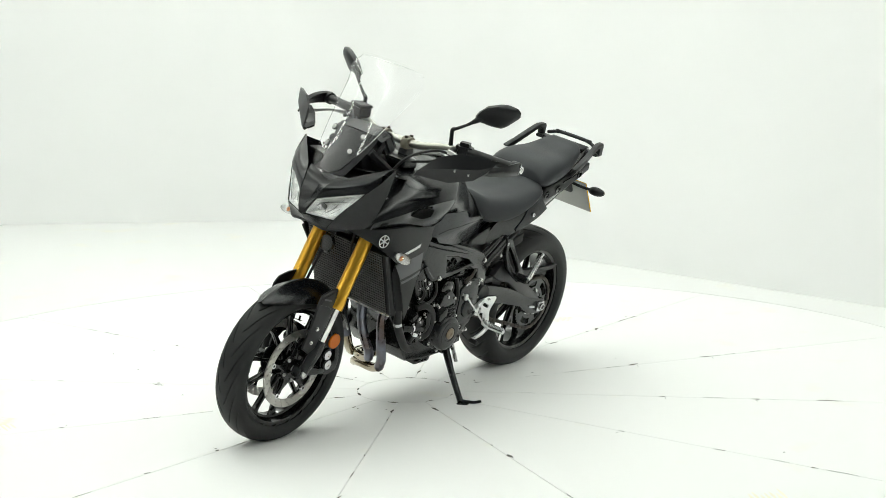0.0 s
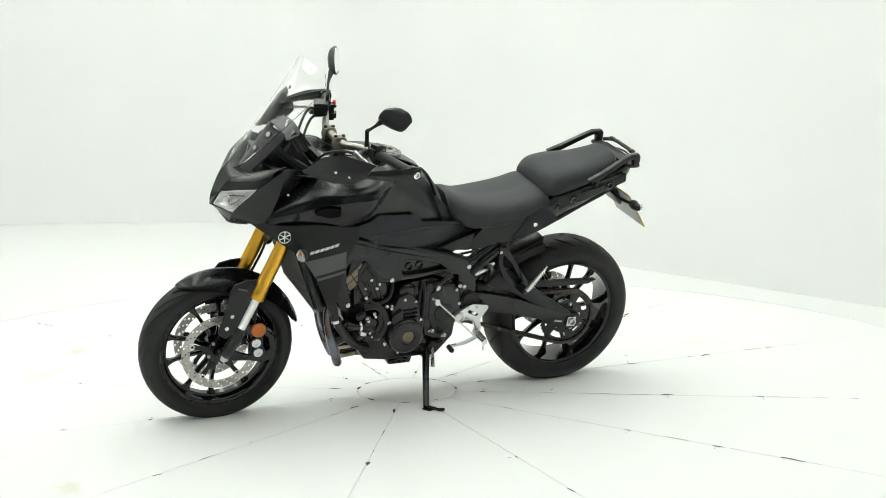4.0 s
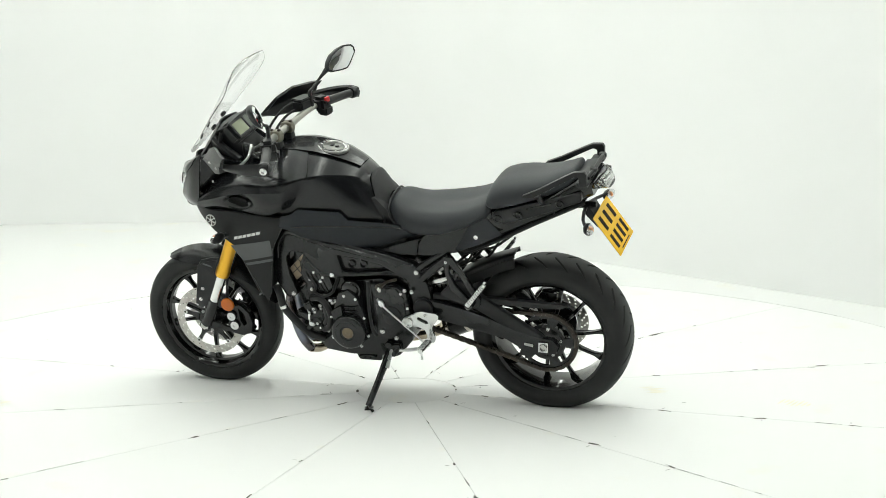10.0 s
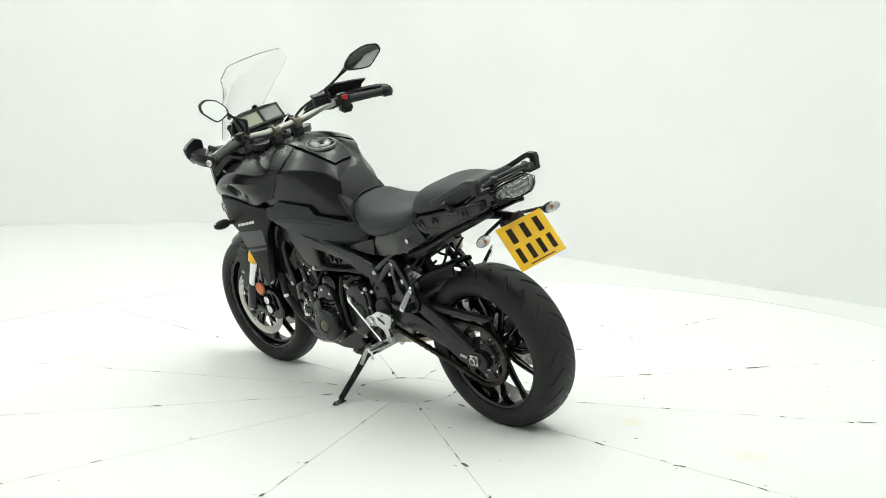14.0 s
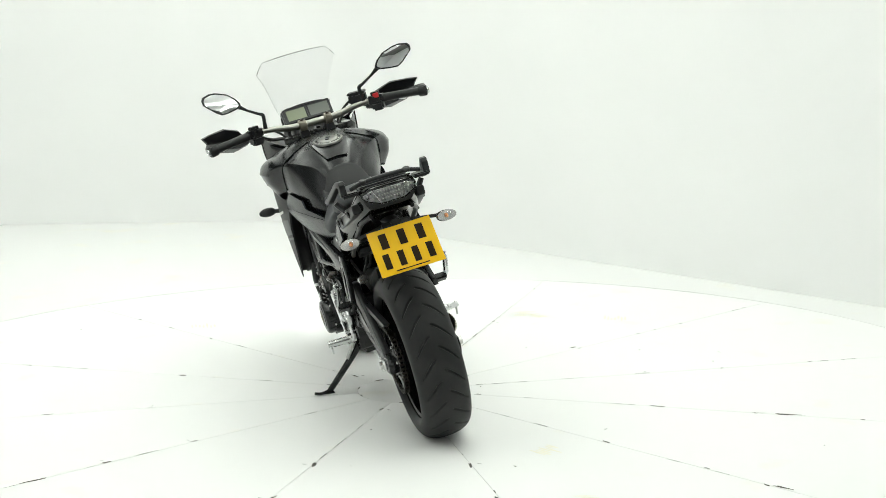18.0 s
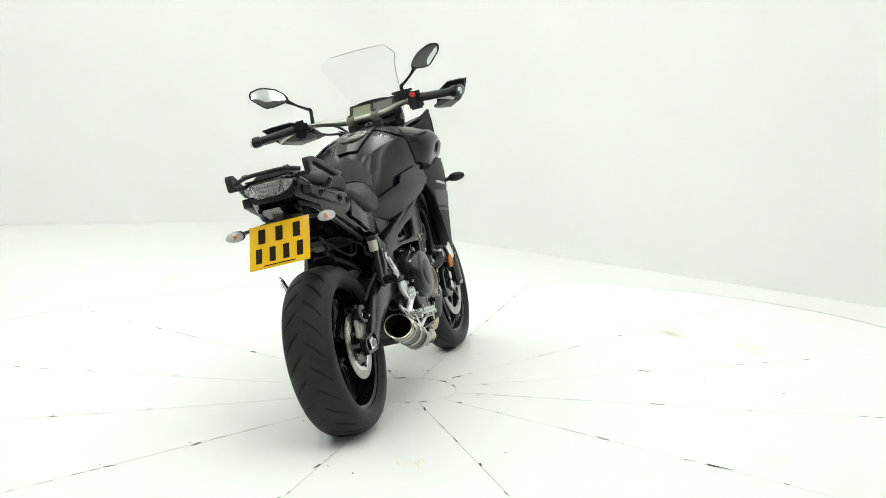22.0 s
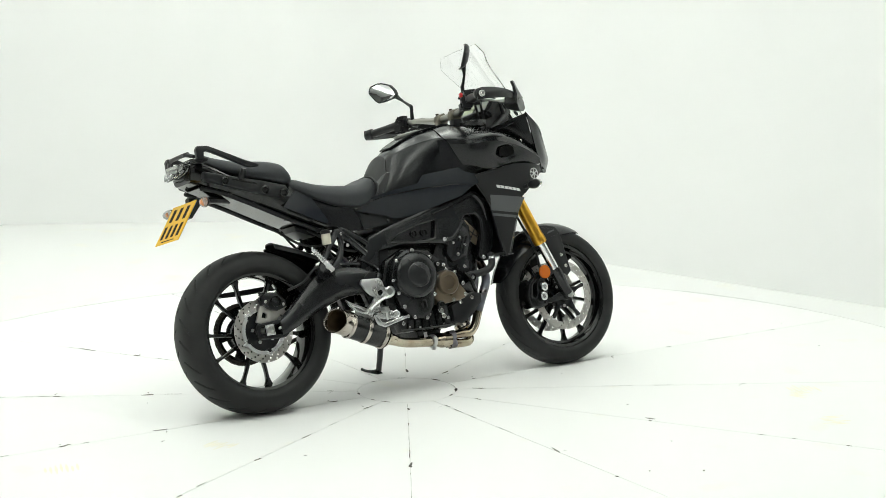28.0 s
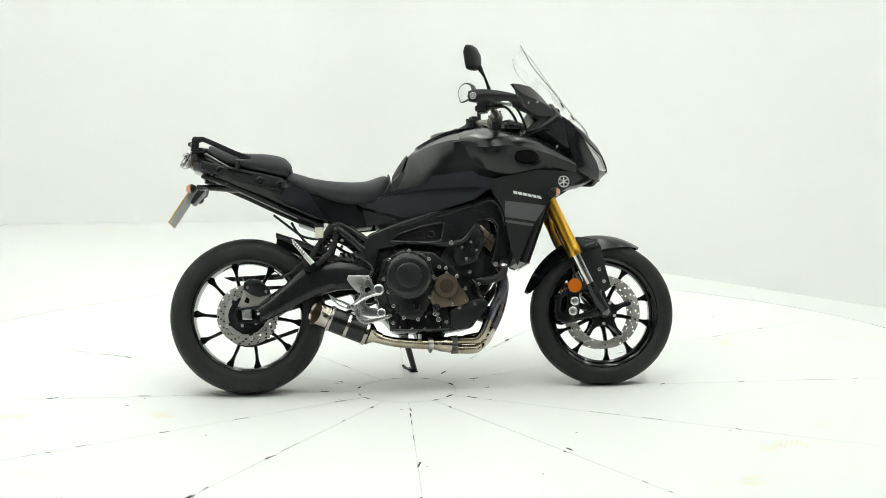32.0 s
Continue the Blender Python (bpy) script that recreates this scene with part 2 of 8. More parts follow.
def shell(grid, thick=0.004, nu=4, nv=4):
    """A curved panel through a net of points, with a thickness."""
    rows = [spline(r, nv) for r in grid]
    cols = [spline([r[j] for r in rows], nu) for j in range(len(rows[0]))]
    n, m = len(cols[0]), len(cols)
    p = [[cols[j][i] for j in range(m)] for i in range(n)]
    bm = bmesh.new()
    outer = [[bm.verts.new(q) for q in r] for r in p]
    inner = []
    for i in range(n):
        row = []
        for j in range(m):
            a = p[min(i + 1, n - 1)][j] - p[max(i - 1, 0)][j]
            b = p[i][min(j + 1, m - 1)] - p[i][max(j - 1, 0)]
            nn = a.cross(b)
            nn = nn.normalized() if nn.length > 1e-9 else Vector((0, 1, 0))
            row.append(bm.verts.new(p[i][j] + nn * thick))
        inner.append(row)
    for i in range(n - 1):
        for j in range(m - 1):
            bm.faces.new((outer[i][j], outer[i][j + 1], outer[i + 1][j + 1], outer[i + 1][j]))
            bm.faces.new((inner[i][j], inner[i + 1][j], inner[i + 1][j + 1], inner[i][j + 1]))
    rim = [(i, 0) for i in range(n)] + [(n - 1, j) for j in range(1, m)] + [(i, m - 1) for i in range(n - 2, -1, -1)] + [(0, j) for j in range(m - 2, 0, -1)]
    for (a, b), (c, d) in zip(rim, rim[1:] + rim[:1]):
        bm.faces.new((outer[a][b], outer[c][d], inner[c][d], inner[a][b]))
    return bm


def ruled(edge_a, edge_b, yfn, thick=0.004, k=5, m=6, curve=False):
    """A side panel between two edges in x and z; yfn gives how far out it stands."""
    def dense(e):
        out = []
        if curve:
            return [(v.x, v.z) for v in spline([(x, 0, z) for x, z in e], k)]
        for (x0, z0), (x1, z1) in zip(e, e[1:]):
            out += [(x0 + (x1 - x0) * i / k, z0 + (z1 - z0) * i / k) for i in range(k)]
        return out + [e[-1]]
    a, b = dense(edge_a), dense(edge_b)
    grid = []
    for (x0, z0), (x1, z1) in zip(a, b):
        row = []
        for j in range(m + 1):
            u = j / m
            x, z = x0 + (x1 - x0) * u, z0 + (z1 - z0) * u
            row.append((x, yfn(x, z), z))
        grid.append(row)
    # the inner skin lies towards the middle of the machine
    g0, g1, g2 = Vector(grid[len(grid) // 2][0]), Vector(grid[len(grid) // 2][-1]), Vector(grid[len(grid) // 2 + 1][0])
    s = 1 if (g2 - g0).cross(g1 - g0).y < 0 else -1
    return shell(grid, thick * s, 1, 1)


def body(stations, sub=5, ring=3):
    """A symmetric body lofted along x: stations of (x, [(y, z), ...]) from the top middle down one side."""
    cols = []
    npt = len(stations[0][1])
    for k in range(npt):
        cols.append(spline([(x, h[k][0], h[k][1]) for x, h in stations], sub))
    rings = []
    for i in range(len(cols[0])):
        half = spline([c[i] for c in cols], ring)
        half = [Vector((p.x, max(p.y, 0.0), p.z)) for p in half]
        other = [Vector((p.x, -p.y, p.z)) for p in half[::-1]]
        if half[0].y < 1e-4:
            other = other[:-1]
        rings.append(half + other)
    return rings_mesh(rings, True, True)


def block(at, size, bev=0.004, turned=(0, 0, 0), taper=1.0):
    """A rounded block."""
    bm = bmesh.new()
    bmesh.ops.create_cube(bm, size=1.0)
    for v in bm.verts:
        f = taper if v.co.z > 0 else 1.0
        v.co = Vector((v.co.x * size[0] * f, v.co.y * size[1] * f, v.co.z * size[2]))
    if bev > 0:
        bmesh.ops.bevel(bm, geom=list(bm.edges), offset=bev, segments=2, affect="EDGES", clamp_overlap=True)
    bmesh.ops.transform(bm, matrix=pose(*at, *turned), verts=bm.verts)
    return bm


def joined(*bms):
    out = bmesh.new()
    for b in bms:
        me = bpy.data.meshes.new("tmp")
        b.to_mesh(me)
        b.free()
        out.from_mesh(me)
        bpy.data.meshes.remove(me)
    return out


def bolt_mesh(r, h):
    return lathe([(r * 1.25, 0), (r * 1.25, h * 0.25), (r, h * 0.3), (r, h * 0.9), (r * 0.9, h), (r * 0.5, h), (r * 0.45, h * 0.6), (0, h * 0.6)], n=14)


def bolts(places, r, h, mat, parent, name="bolt"):
    """Cap screws looking outwards on either side; they share one mesh."""
    first = None
    mat = BOLT_STEEL
    r, h = r * 0.64, h * 0.9
    for x, y, z in places:
        if first is None:
            first = part(name, bolt_mesh(r, h), mat, parent)
            ob = first
        else:
            ob = new(name, first.data)
            ob.parent = parent
        ob.matrix_basis = pose(x, y, z, 0, 0, 0 if y > 0 else 180)


# ---- setting: white booth with a flush turntable ----
TABLE_R = 2.50


def flat(name, ring, mat, z0, z1, label, kind="structure", holes=None):
    bm = bmesh.new()
    vs = [bm.verts.new((x, y, z1)) for x, y in ring]
    bm.faces.new(vs)
    got = bmesh.ops.extrude_face_region(bm, geom=list(bm.faces))
    for v in got["geom"]:
        if isinstance(v, bmesh.types.BMVert):
            v.co.z = z0
    ob = part(name, bm, mat, None, label)
    return tagged(ob, label, kind=kind)


def studio_floor():
    bm = bmesh.new()
    n = 180
    inner = [(math.cos(2 * math.pi * i / n) * (TABLE_R + 0.005), math.sin(2 * math.pi * i / n) * (TABLE_R + 0.005)) for i in range(n)]
    outer = []
    for i in range(n):
        c, s = math.cos(2 * math.pi * i / n), math.sin(2 * math.pi * i / n)
        k = 12.5 / max(abs(c), abs(s))
        outer.append((c * k, s * k))
    a = [bm.verts.new((*p, 0)) for p in inner]
    b = [bm.verts.new((*p, 0)) for p in outer]
    c = [bm.verts.new((*p, -0.016)) for p in inner]
    for i in range(n):
        j = (i + 1) % n
        bm.faces.new((a[i], b[i], b[j], a[j]))
        bm.faces.new((a[j], c[j], c[i], a[i]))
    ob = part("floor", bm, FLOOR_PAINT, None, merge=False)
    tagged(ob, "white painted studio floor with faint scuffs round the turntable", kind="structure")
    pit = flat("turntable_pit", [(math.cos(2 * math.pi * i / 96) * 2.6, math.sin(2 * math.pi * i / 96) * 2.6) for i in range(96)], JOINT, -0.06, -0.015,
               "dark bottom of the narrow gap round the turntable")


def wall_strip(name, line, height, mat, thick, label, cove=0.0):
    """A wall along a line on the floor, swept from a section with a small cove at its foot."""
    sec = [(0.0, 0.0)]
    if cove > 0:
        sec = [(-cove * (1 - math.sin(a)), cove * (1 - math.cos(a))) for a in [math.pi / 2 * i / 6 for i in range(7)]]
    sec += [(0.0, height), (thick, height), (thick, 0.0)]
    rings = []
    m = len(line) - 1
    pts = [Vector((*p, 0)) for p in line]
    for i, p in enumerate(pts):
        d0 = (pts[i] - pts[i - 1]).normalized() if i else (pts[1] - pts[0]).normalized()
        d1 = (pts[i + 1] - pts[i]).normalized() if i < m else d0
        d = (d0 + d1).normalized()
        k = 1 / max(0.5, d.dot(d0))
        out = Vector((-d.y, d.x, 0)) * k
        rings.append([p + out * o + Vector((0, 0, z)) for o, z in sec])
    return tagged(part(name, rings_mesh(rings, True, True), mat, None, merge=False), label, kind="structure")


studio_floor()
# back wall and oblique side wall meet in a rounded corner; the line runs from right to left as seen from inside
c0 = Vector((-0.475, 5.02))
R = 0.8
td = R * math.tan(radians(48.7) / 2)
dr = Vector((0.660, -0.7513))
arc = []
start = c0 + dr * td
nrm = Vector((-0.7513, -0.660))
ctr = start + nrm * R
for i in range(13):
    a = radians(48.7) * i / 12
    v = -nrm
    arc.append((ctr.x + R * (v.x * math.cos(a) - v.y * math.sin(a)), ctr.y + R * (v.x * math.sin(a) + v.y * math.cos(a))))
far = c0 + dr * 7.5
wall_strip("wall_back", [(far.x, far.y), *arc, (-6.0, 5.02)], 4.3, WALL_PAINT, 0.15,
           "smooth white painted booth wall with a rounded corner", cove=0.05)
wall_strip("wall_side", [(-6.0, 5.02), (-6.0, 2.5)], 4.3, WALL_PAINT, 0.15, "white painted side wall of the booth")
wall_strip("wall_front_left", [(-6.0, -0.5), (-6.0, -8.6), (-0.9, -8.6)], 4.3, WALL_PAINT, 0.15, "white painted booth wall beside the entrance")
wall_strip("wall_front_right", [(3.6, -8.6), (6.6, -8.6), (6.6, -4.2)], 4.3, WALL_PAINT, 0.15, "white painted booth wall beside the entrance")
wall_strip("wall_right", [(6.6, -1.5), (6.6, -0.4), (far.x, far.y)], 4.3, WALL_PAINT, 0.15, "white painted side wall of the booth")
# the booth opens behind the camera towards a dim hall
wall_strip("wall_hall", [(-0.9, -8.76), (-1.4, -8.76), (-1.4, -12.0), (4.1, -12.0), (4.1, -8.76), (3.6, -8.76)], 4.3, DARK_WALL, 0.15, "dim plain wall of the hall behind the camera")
# unseen dim recesses at both sides, added to give the mirrors dark reflections
wall_strip("wall_gateway_left", [(-6.16, 2.5), (-7.6, 2.5), (-7.6, -0.5), (-6.16, -0.5)], 4.3, DARK_WALL, 0.15, "dim plain walls added out of view for dark mirror reflections")
wall_strip("wall_gateway_right", [(6.76, -4.2), (8.2, -4.2), (8.2, -1.5), (6.76, -1.5)], 4.3, DARK_WALL, 0.15, "dim plain walls added out of view for dark mirror reflections")
flat("ceiling", [(-7.8, -4.4), (8.4, -4.4), (8.4, 5.3), (-7.8, 5.3)], CEILING_GREY, 4.3, 4.4, "plain grey booth ceiling with tube lights")
# unseen ceiling from before the camera backwards, kept dark to deepen reflections on the cowl
flat("ceiling_hall", [(-7.8, -12.2), (8.4, -12.2), (8.4, -4.4), (-7.8, -4.4)], DARK_WALL, 4.3, 4.4, "unseen dark ceiling over the camera side and hall, for deeper reflections")
# rows of long tube lights under the ceiling
for k, share in enumerate((0.80, 0.95, 1.10, 1.20, 1.10, 0.95, 0.90)):
    area_lamp("ceiling_tube_lamp", (-4.6 + 1.5 * k, 0.4, 4.00), 0.12, 8.4, 27.2 * share)
    area_lamp("ceiling_tube_glow", (-4.6 + 1.5 * k, 0.4, 4.05), 0.12, 8.4, 40.9 * share, (180, 0, 0))


def turntable():
    """Round painted platform: twelve panels round a hub, joints filled and crumbling."""
    root = new("turntable")
    tagged(root, "white painted round turntable with twelve radial joints", "turntable")
    rim = [(TABLE_R - 0.004, -0.014), (TABLE_R - 0.004, -0.0035), (0.0, -0.0035)]
    part("joint_filler", lathe(rim, axis=(0, 0, 1), n=144), JOINT, root, "pale filler with dark crumbled stretches in the joints")
    hub = lathe([(0.1985, -0.0035), (0.1985, -0.0005), (0.197, 0.0), (0.0, 0.0)], axis=(0, 0, 1), n=72)
    part("hub_disc", hub, TABLE_PAINT_LIFTED, root, "small round centre plate")
    first = None
    gap = 0.0011
    for s in range(12):
        if first is None:
            bm = bmesh.new()
            seg = 14
            ring_in, ring_out = [], []
            for i in range(seg + 1):
                for r, out in ((0.2010, ring_in), (TABLE_R, ring_out)):
                    lim = math.asin(gap / r)
                    a = lim + (radians(30) - 2 * lim) * i / seg
                    out.append((r * math.cos(a), r * math.sin(a)))
            radii = [i / 10 for i in range(11)]
            top = [[bm.verts.new((ai[0] + (ao[0] - ai[0]) * q, ai[1] + (ao[1] - ai[1]) * q, 0)) for q in radii] for ai, ao in zip(ring_in, ring_out)]
            for a, b in zip(top, top[1:]):
                for j in range(10):
                    bm.faces.new((a[j], a[j + 1], b[j + 1], b[j]))
            edges = [e for e in bm.edges if len(e.link_faces) == 1]
            got = bmesh.ops.extrude_edge_only(bm, edges=edges)
            for v in got["geom"]:
                if isinstance(v, bmesh.types.BMVert):
                    v.co.z = -0.0034
            first = part("panel", bm, TABLE_PAINT_LIFTED, root)
            ob = first
        else:
            ob = new("panel", first.data)
            ob.parent = root
        ob.matrix_basis = pose(0, 0, 0, 0, 0, 7.6 + 30 * s)
    rnd = random.Random(5)
    chips = bmesh.new()

    def flake(r, a, ln, wd, turned=0.0):
        u = Vector((math.cos(a), math.sin(a), 0))
        w = Vector((-u.y, u.x, 0))
        c = u * r
        u, w = u * math.cos(turned) + w * math.sin(turned), w * math.cos(turned) - u * math.sin(turned)
        k = 11
        vs = []
        for i in range(k):
            b = 2 * math.pi * i / k
            q = rnd.uniform(0.45, 1.2)
            vs.append(chips.verts.new(c + u * math.cos(b) * ln * q * 0.5 + w * math.sin(b) * wd * q + Vector((0, 0, 0.0012))))
        chips.faces.new(vs)
    for s in range(12):
        a = radians(7.6 + 30 * s)
        # fixings sit at the same places on every joint
        for r in (0.32, 1.03, 1.40, 1.77):
            if rnd.random() < 0.85:
                q = r + rnd.uniform(-0.03, 0.03)
                flake(q, a + 0.004 / q * rnd.choice((-1, 1)), rnd.uniform(0.02, 0.075), rnd.uniform(0.003, 0.0085), rnd.uniform(-0.3, 0.3))
                if rnd.random() < 0.5:
                    flake(q + rnd.uniform(-0.02, 0.02), a + 0.03 / q * rnd.choice((-1, 1)), rnd.uniform(0.012, 0.03), 0.0025, rnd.uniform(0.8, 1.8))
        for _ in range(6):
            r = 0.26 + 2.1 * rnd.random()
            flake(r, a + rnd.uniform(-0.001, 0.001), rnd.uniform(0.02, 0.12), rnd.uniform(0.0012, 0.003))
    # the larger broken places, and dirt in the gap round the rim
    for r, deg, ln, wd in ((1.52, 67.8, 0.13, 0.009), (1.03, 67.6, 0.055, 0.007), (1.81, 38.0, 0.09, 0.007), (1.68, 307.6, 0.16, 0.008), (1.04, 129.0, 0.05, 0.006), (1.50, 37.8, 0.04, 0.004)):
        flake(r, radians(deg), ln, wd, rnd.uniform(-0.1, 0.1))
    for a0, a1, wd in ((136, 158, 0.0045), (60, 66, 0.003), (200, 212, 0.003), (285, 291, 0.003), (330, 338, 0.0025)):
        for i in range(24):
            b0, b1 = radians(a0 + (a1 - a0) * i / 24), radians(a0 + (a1 - a0) * (i + 0.85) / 24)
            w0 = wd * rnd.uniform(0.3, 1.2)
            vs = [chips.verts.new((q * math.cos(b), q * math.sin(b), 0.0012)) for q, b in ((2.4975 - w0, b0), (2.4985, b0), (2.4985, b1), (2.4975 - w0 * 0.8, b1))]
            chips.faces.new(vs)
    for _ in range(14):
        flake(rnd.uniform(0.3, 2.3), rnd.uniform(0, 6.28), rnd.uniform(0.006, 0.02), rnd.uniform(0.002, 0.004), rnd.uniform(0, 3))
    for _ in range(10):
        a, r = rnd.uniform(0, 6.28), rnd.uniform(0.19, 0.215)
        k, ln, wd = 8, rnd.uniform(0.02, 0.05), rnd.uniform(0.003, 0.007)
        w = Vector((math.cos(a), math.sin(a), 0))
        u = Vector((-w.y, w.x, 0))
        vs = [chips.verts.new(w * (0.2 + math.sin(6.283 * i / k) * wd * rnd.uniform(0.6, 1.1)) + u * math.cos(6.283 * i / k) * ln * 0.5 + Vector((0, 0, 0.0012))) for i in range(k)]
        chips.faces.new(vs)
    tagged(part("chipped_paint", chips, CHIP, root, "dark chips of broken paint along the joints"), kind="stuff")
    # faint combed prints of tyre rubber
    prints = bmesh.new()
    for r, deg, size in ((1.54, 17, 0.12), (1.00, 25, 0.10), (1.60, 154, 0.12), (1.57, 151, 0.09), (1.69, 138, 0.11), (1.63, 213, 0.12), (1.82, 266, 0.12)):
        c = Vector((r * math.cos(radians(deg)), r * math.sin(radians(deg)), 0.0008))
        t0 = rnd.uniform(0, 3.1)
        u, w = Vector((math.cos(t0), math.sin(t0), 0)), Vector((-math.sin(t0), math.cos(t0), 0))
        for k in range(7):
            ln = size * rnd.uniform(0.4, 0.9)
            o = c + w * (k - 3) * size * 0.15 + u * rnd.uniform(-0.02, 0.02)
            vs = [prints.verts.new(o + u * x * ln * 0.5 + w * y * 0.0055) for x, y in ((-1, -0.3), (0, -1), (1, -0.3), (1, 0.4), (0, 1), (-1, 0.5))]
            prints.faces.new(vs)
    tagged(part("rubber_print", prints, PRINT, root, "faint yellowed tyre prints on the paint"), kind="stuff")
    return root


table = turntable()


# ---- motorcycle: x forward, y to its left, z up, wheels on z = 0 when upright ----
bike = new("motorcycle")
tagged(bike, "black sport touring motorcycle with gold forks leaning on its side stand", "motorcycle")
FW, RW = (0.714, 0.2885), (-0.730, 0.311)


def tyre_mesh(radius, half, crown, bead_r, pitch, slant, reach):
    """A radial tyre with cut grooves; it lies round the y axis at the origin."""
    na, nc = 1100, 64
    prof = []
    for i in range(nc + 1):
        u = -1 + 2 * i / nc
        ang = u * radians(116)
        y = math.copysign(half * abs(math.sin(ang)) ** 0.85, ang)
        if abs(ang) <= radians(90):
            r = radius - crown * (1 - max(0.0, math.cos(ang)) ** 0.78)
        else:
            k = (abs(ang) - radians(90)) / radians(26)
            r = radius - crown - k * (radius - crown - bead_r)
            y = math.copysign(half * (1 - 0.20 * k * k), ang)
        prof.append((y, r))
    ys = np.array([p[0] for p in prof])
    rs = np.array([p[1] for p in prof])
    th = np.arange(na) * 2 * np.pi / na
    A, Y = np.meshgrid(th, ys, indexing="ij")
    Rr = np.broadcast_to(rs, A.shape).copy()
    step = 2 * np.pi / pitch
    # the net itself is sheared along the grooves, so that they are cut clean
    v = np.abs(Y) / half
    lead = slant * np.maximum(v - 0.1, 0.0) ** 1.35
    for sgn, ph in ((1, 0.0), (-1, 0.5)):
        d = (A - ph * step) / step
        d = np.abs(d - np.round(d)) * step * radius
        width = 0.0042 * np.clip((reach - v) / 0.2, 0, 1) ** 0.5 * np.clip((v - 0.12) / 0.12, 0, 1) ** 0.5
        cut = np.clip(1.7 - d / np.maximum(width, 1e-5), 0.0, 1.0) * (Y * sgn > 0) * (v < reach) * (v > 0.12)
        Rr -= 0.0055 * cut
    A = A + lead
    co = np.stack([Rr * np.cos(A), Y, Rr * np.sin(A)], -1).reshape(-1, 3)
    m = nc + 1
    faces = []
    for a in range(na):
        b = (a + 1) % na
        for j in range(nc):
            faces.append((a * m + j, a * m + j + 1, b * m + j + 1, b * m + j))
    me = bpy.data.meshes.new("tyre")
    me.from_pydata(co.tolist(), [], faces)
    bm = bmesh.new()
    bm.from_mesh(me)
    bpy.data.meshes.remove(me)
    return bm


def drilled_disc(r0, r1, thick, rows, count, y, hole=0.0042):
    """A brake disc with real holes: rings of cells, each with an eight-sided hole."""
    bm = bmesh.new()
    step = (r1 - r0) / rows
    for row in range(rows):
        ra, rb = r0 + row * step, r0 + (row + 1) * step
        rm = (ra + rb) / 2
        for k in range(count):
            a0 = 2 * math.pi * (k + row * 0.37) / count
            da = 2 * math.pi / count
            has = (k + row) % 2 == 0
            ang = lambda r, a: (r * math.cos(a), y, r * math.sin(a))
            edge = [(ra, a0), (ra, a0 + da / 2), (ra, a0 + da), (rm, a0 + da), (rb, a0 + da), (rb, a0 + da / 2), (rb, a0), (rm, a0)]
            vo = [bm.verts.new(ang(*e)) for e in edge]
            if not has:
                bm.faces.new(vo)
                continue
            cx, _, cz = ang(rm, a0 + da / 2)
            vi = []
            for r, a in edge:
                px, _, pz = ang(r, a)
                d = Vector((px - cx, 0, pz - cz)).normalized() * hole
                vi.append(bm.verts.new((cx + d.x, y, cz + d.z)))
            for i in range(8):
                j = (i + 1) % 8
                bm.faces.new((vo[i], vo[j], vi[j], vi[i]))
    bmesh.ops.remove_doubles(bm, verts=bm.verts, dist=0.0002)
    got = bmesh.ops.extrude_face_region(bm, geom=list(bm.faces))
    for v in got["geom"]:
        if isinstance(v, bmesh.types.BMVert):
            v.co.y += thick
    return bm


def spoke_mesh(r0, r1, w0, w1, y0, y1, t0, t1, bow=0.0):
    """A tapered cast spoke from hub to rim along +x."""
    rings = []
    for i in range(13):
        u = i / 12
        r = r0 + (r1 - r0) * u
        w = (w0 + (w1 - w0) * u) * (1 + 1.9 * (max(0, u - 0.76) / 0.24) ** 2 + 0.7 * max(0, 0.15 - u) / 0.15)
        t = t0 + (t1 - t0) * u
        yc = y0 + (y1 - y0) * u
        off = bow * math.sin(math.pi * u)
        rings.append([Vector((r, yc + a * t / 2, off + b * w / 2)) for a, b in ((-1, -0.6), (-0.6, -1), (0.6, -1), (1, -0.6), (1, 0.6), (0.6, 1), (-0.6, 1), (-1, 0.6))])
    return rings_mesh(rings)


def spin(ob, parent, angles, name):
    """Further copies of a part round the wheel's axis."""
    for a in angles:
        o = new(name, ob.data)
        o.parent = parent
        o.matrix_basis = pose(0, 0, 0, 0, a, 0)


def rim_mesh(r, half, well):
    """The rim's barrel with its two flanges and a well of the given depth."""
    w, t = well, well + 0.006
    p = [(r + 0.012, half), (r + 0.014, half - 0.004), (r + 0.006, half - 0.007), (r + 0.001, half - 0.016), (r - w * 0.4, half - 0.03), (r - w, 0.012),
         (r - w, -0.012), (r - w * 0.4, -half + 0.03), (r + 0.001, -half + 0.016), (r + 0.006, -half + 0.007), (r + 0.014, -half + 0.004), (r + 0.012, -half),
         (r + 0.006, -half), (r - 0.004, -half + 0.006), (r - 0.005, -half + 0.014), (r - 0.4 * t - 0.003, -half + 0.028), (r - t, -0.014), (r - t, 0.014), (r - 0.4 * t - 0.003, half - 0.028), (r - 0.005, half - 0.014), (r - 0.004, half - 0.006), (r + 0.006, half), (r + 0.012, half)]
    return lathe(p, n=96)


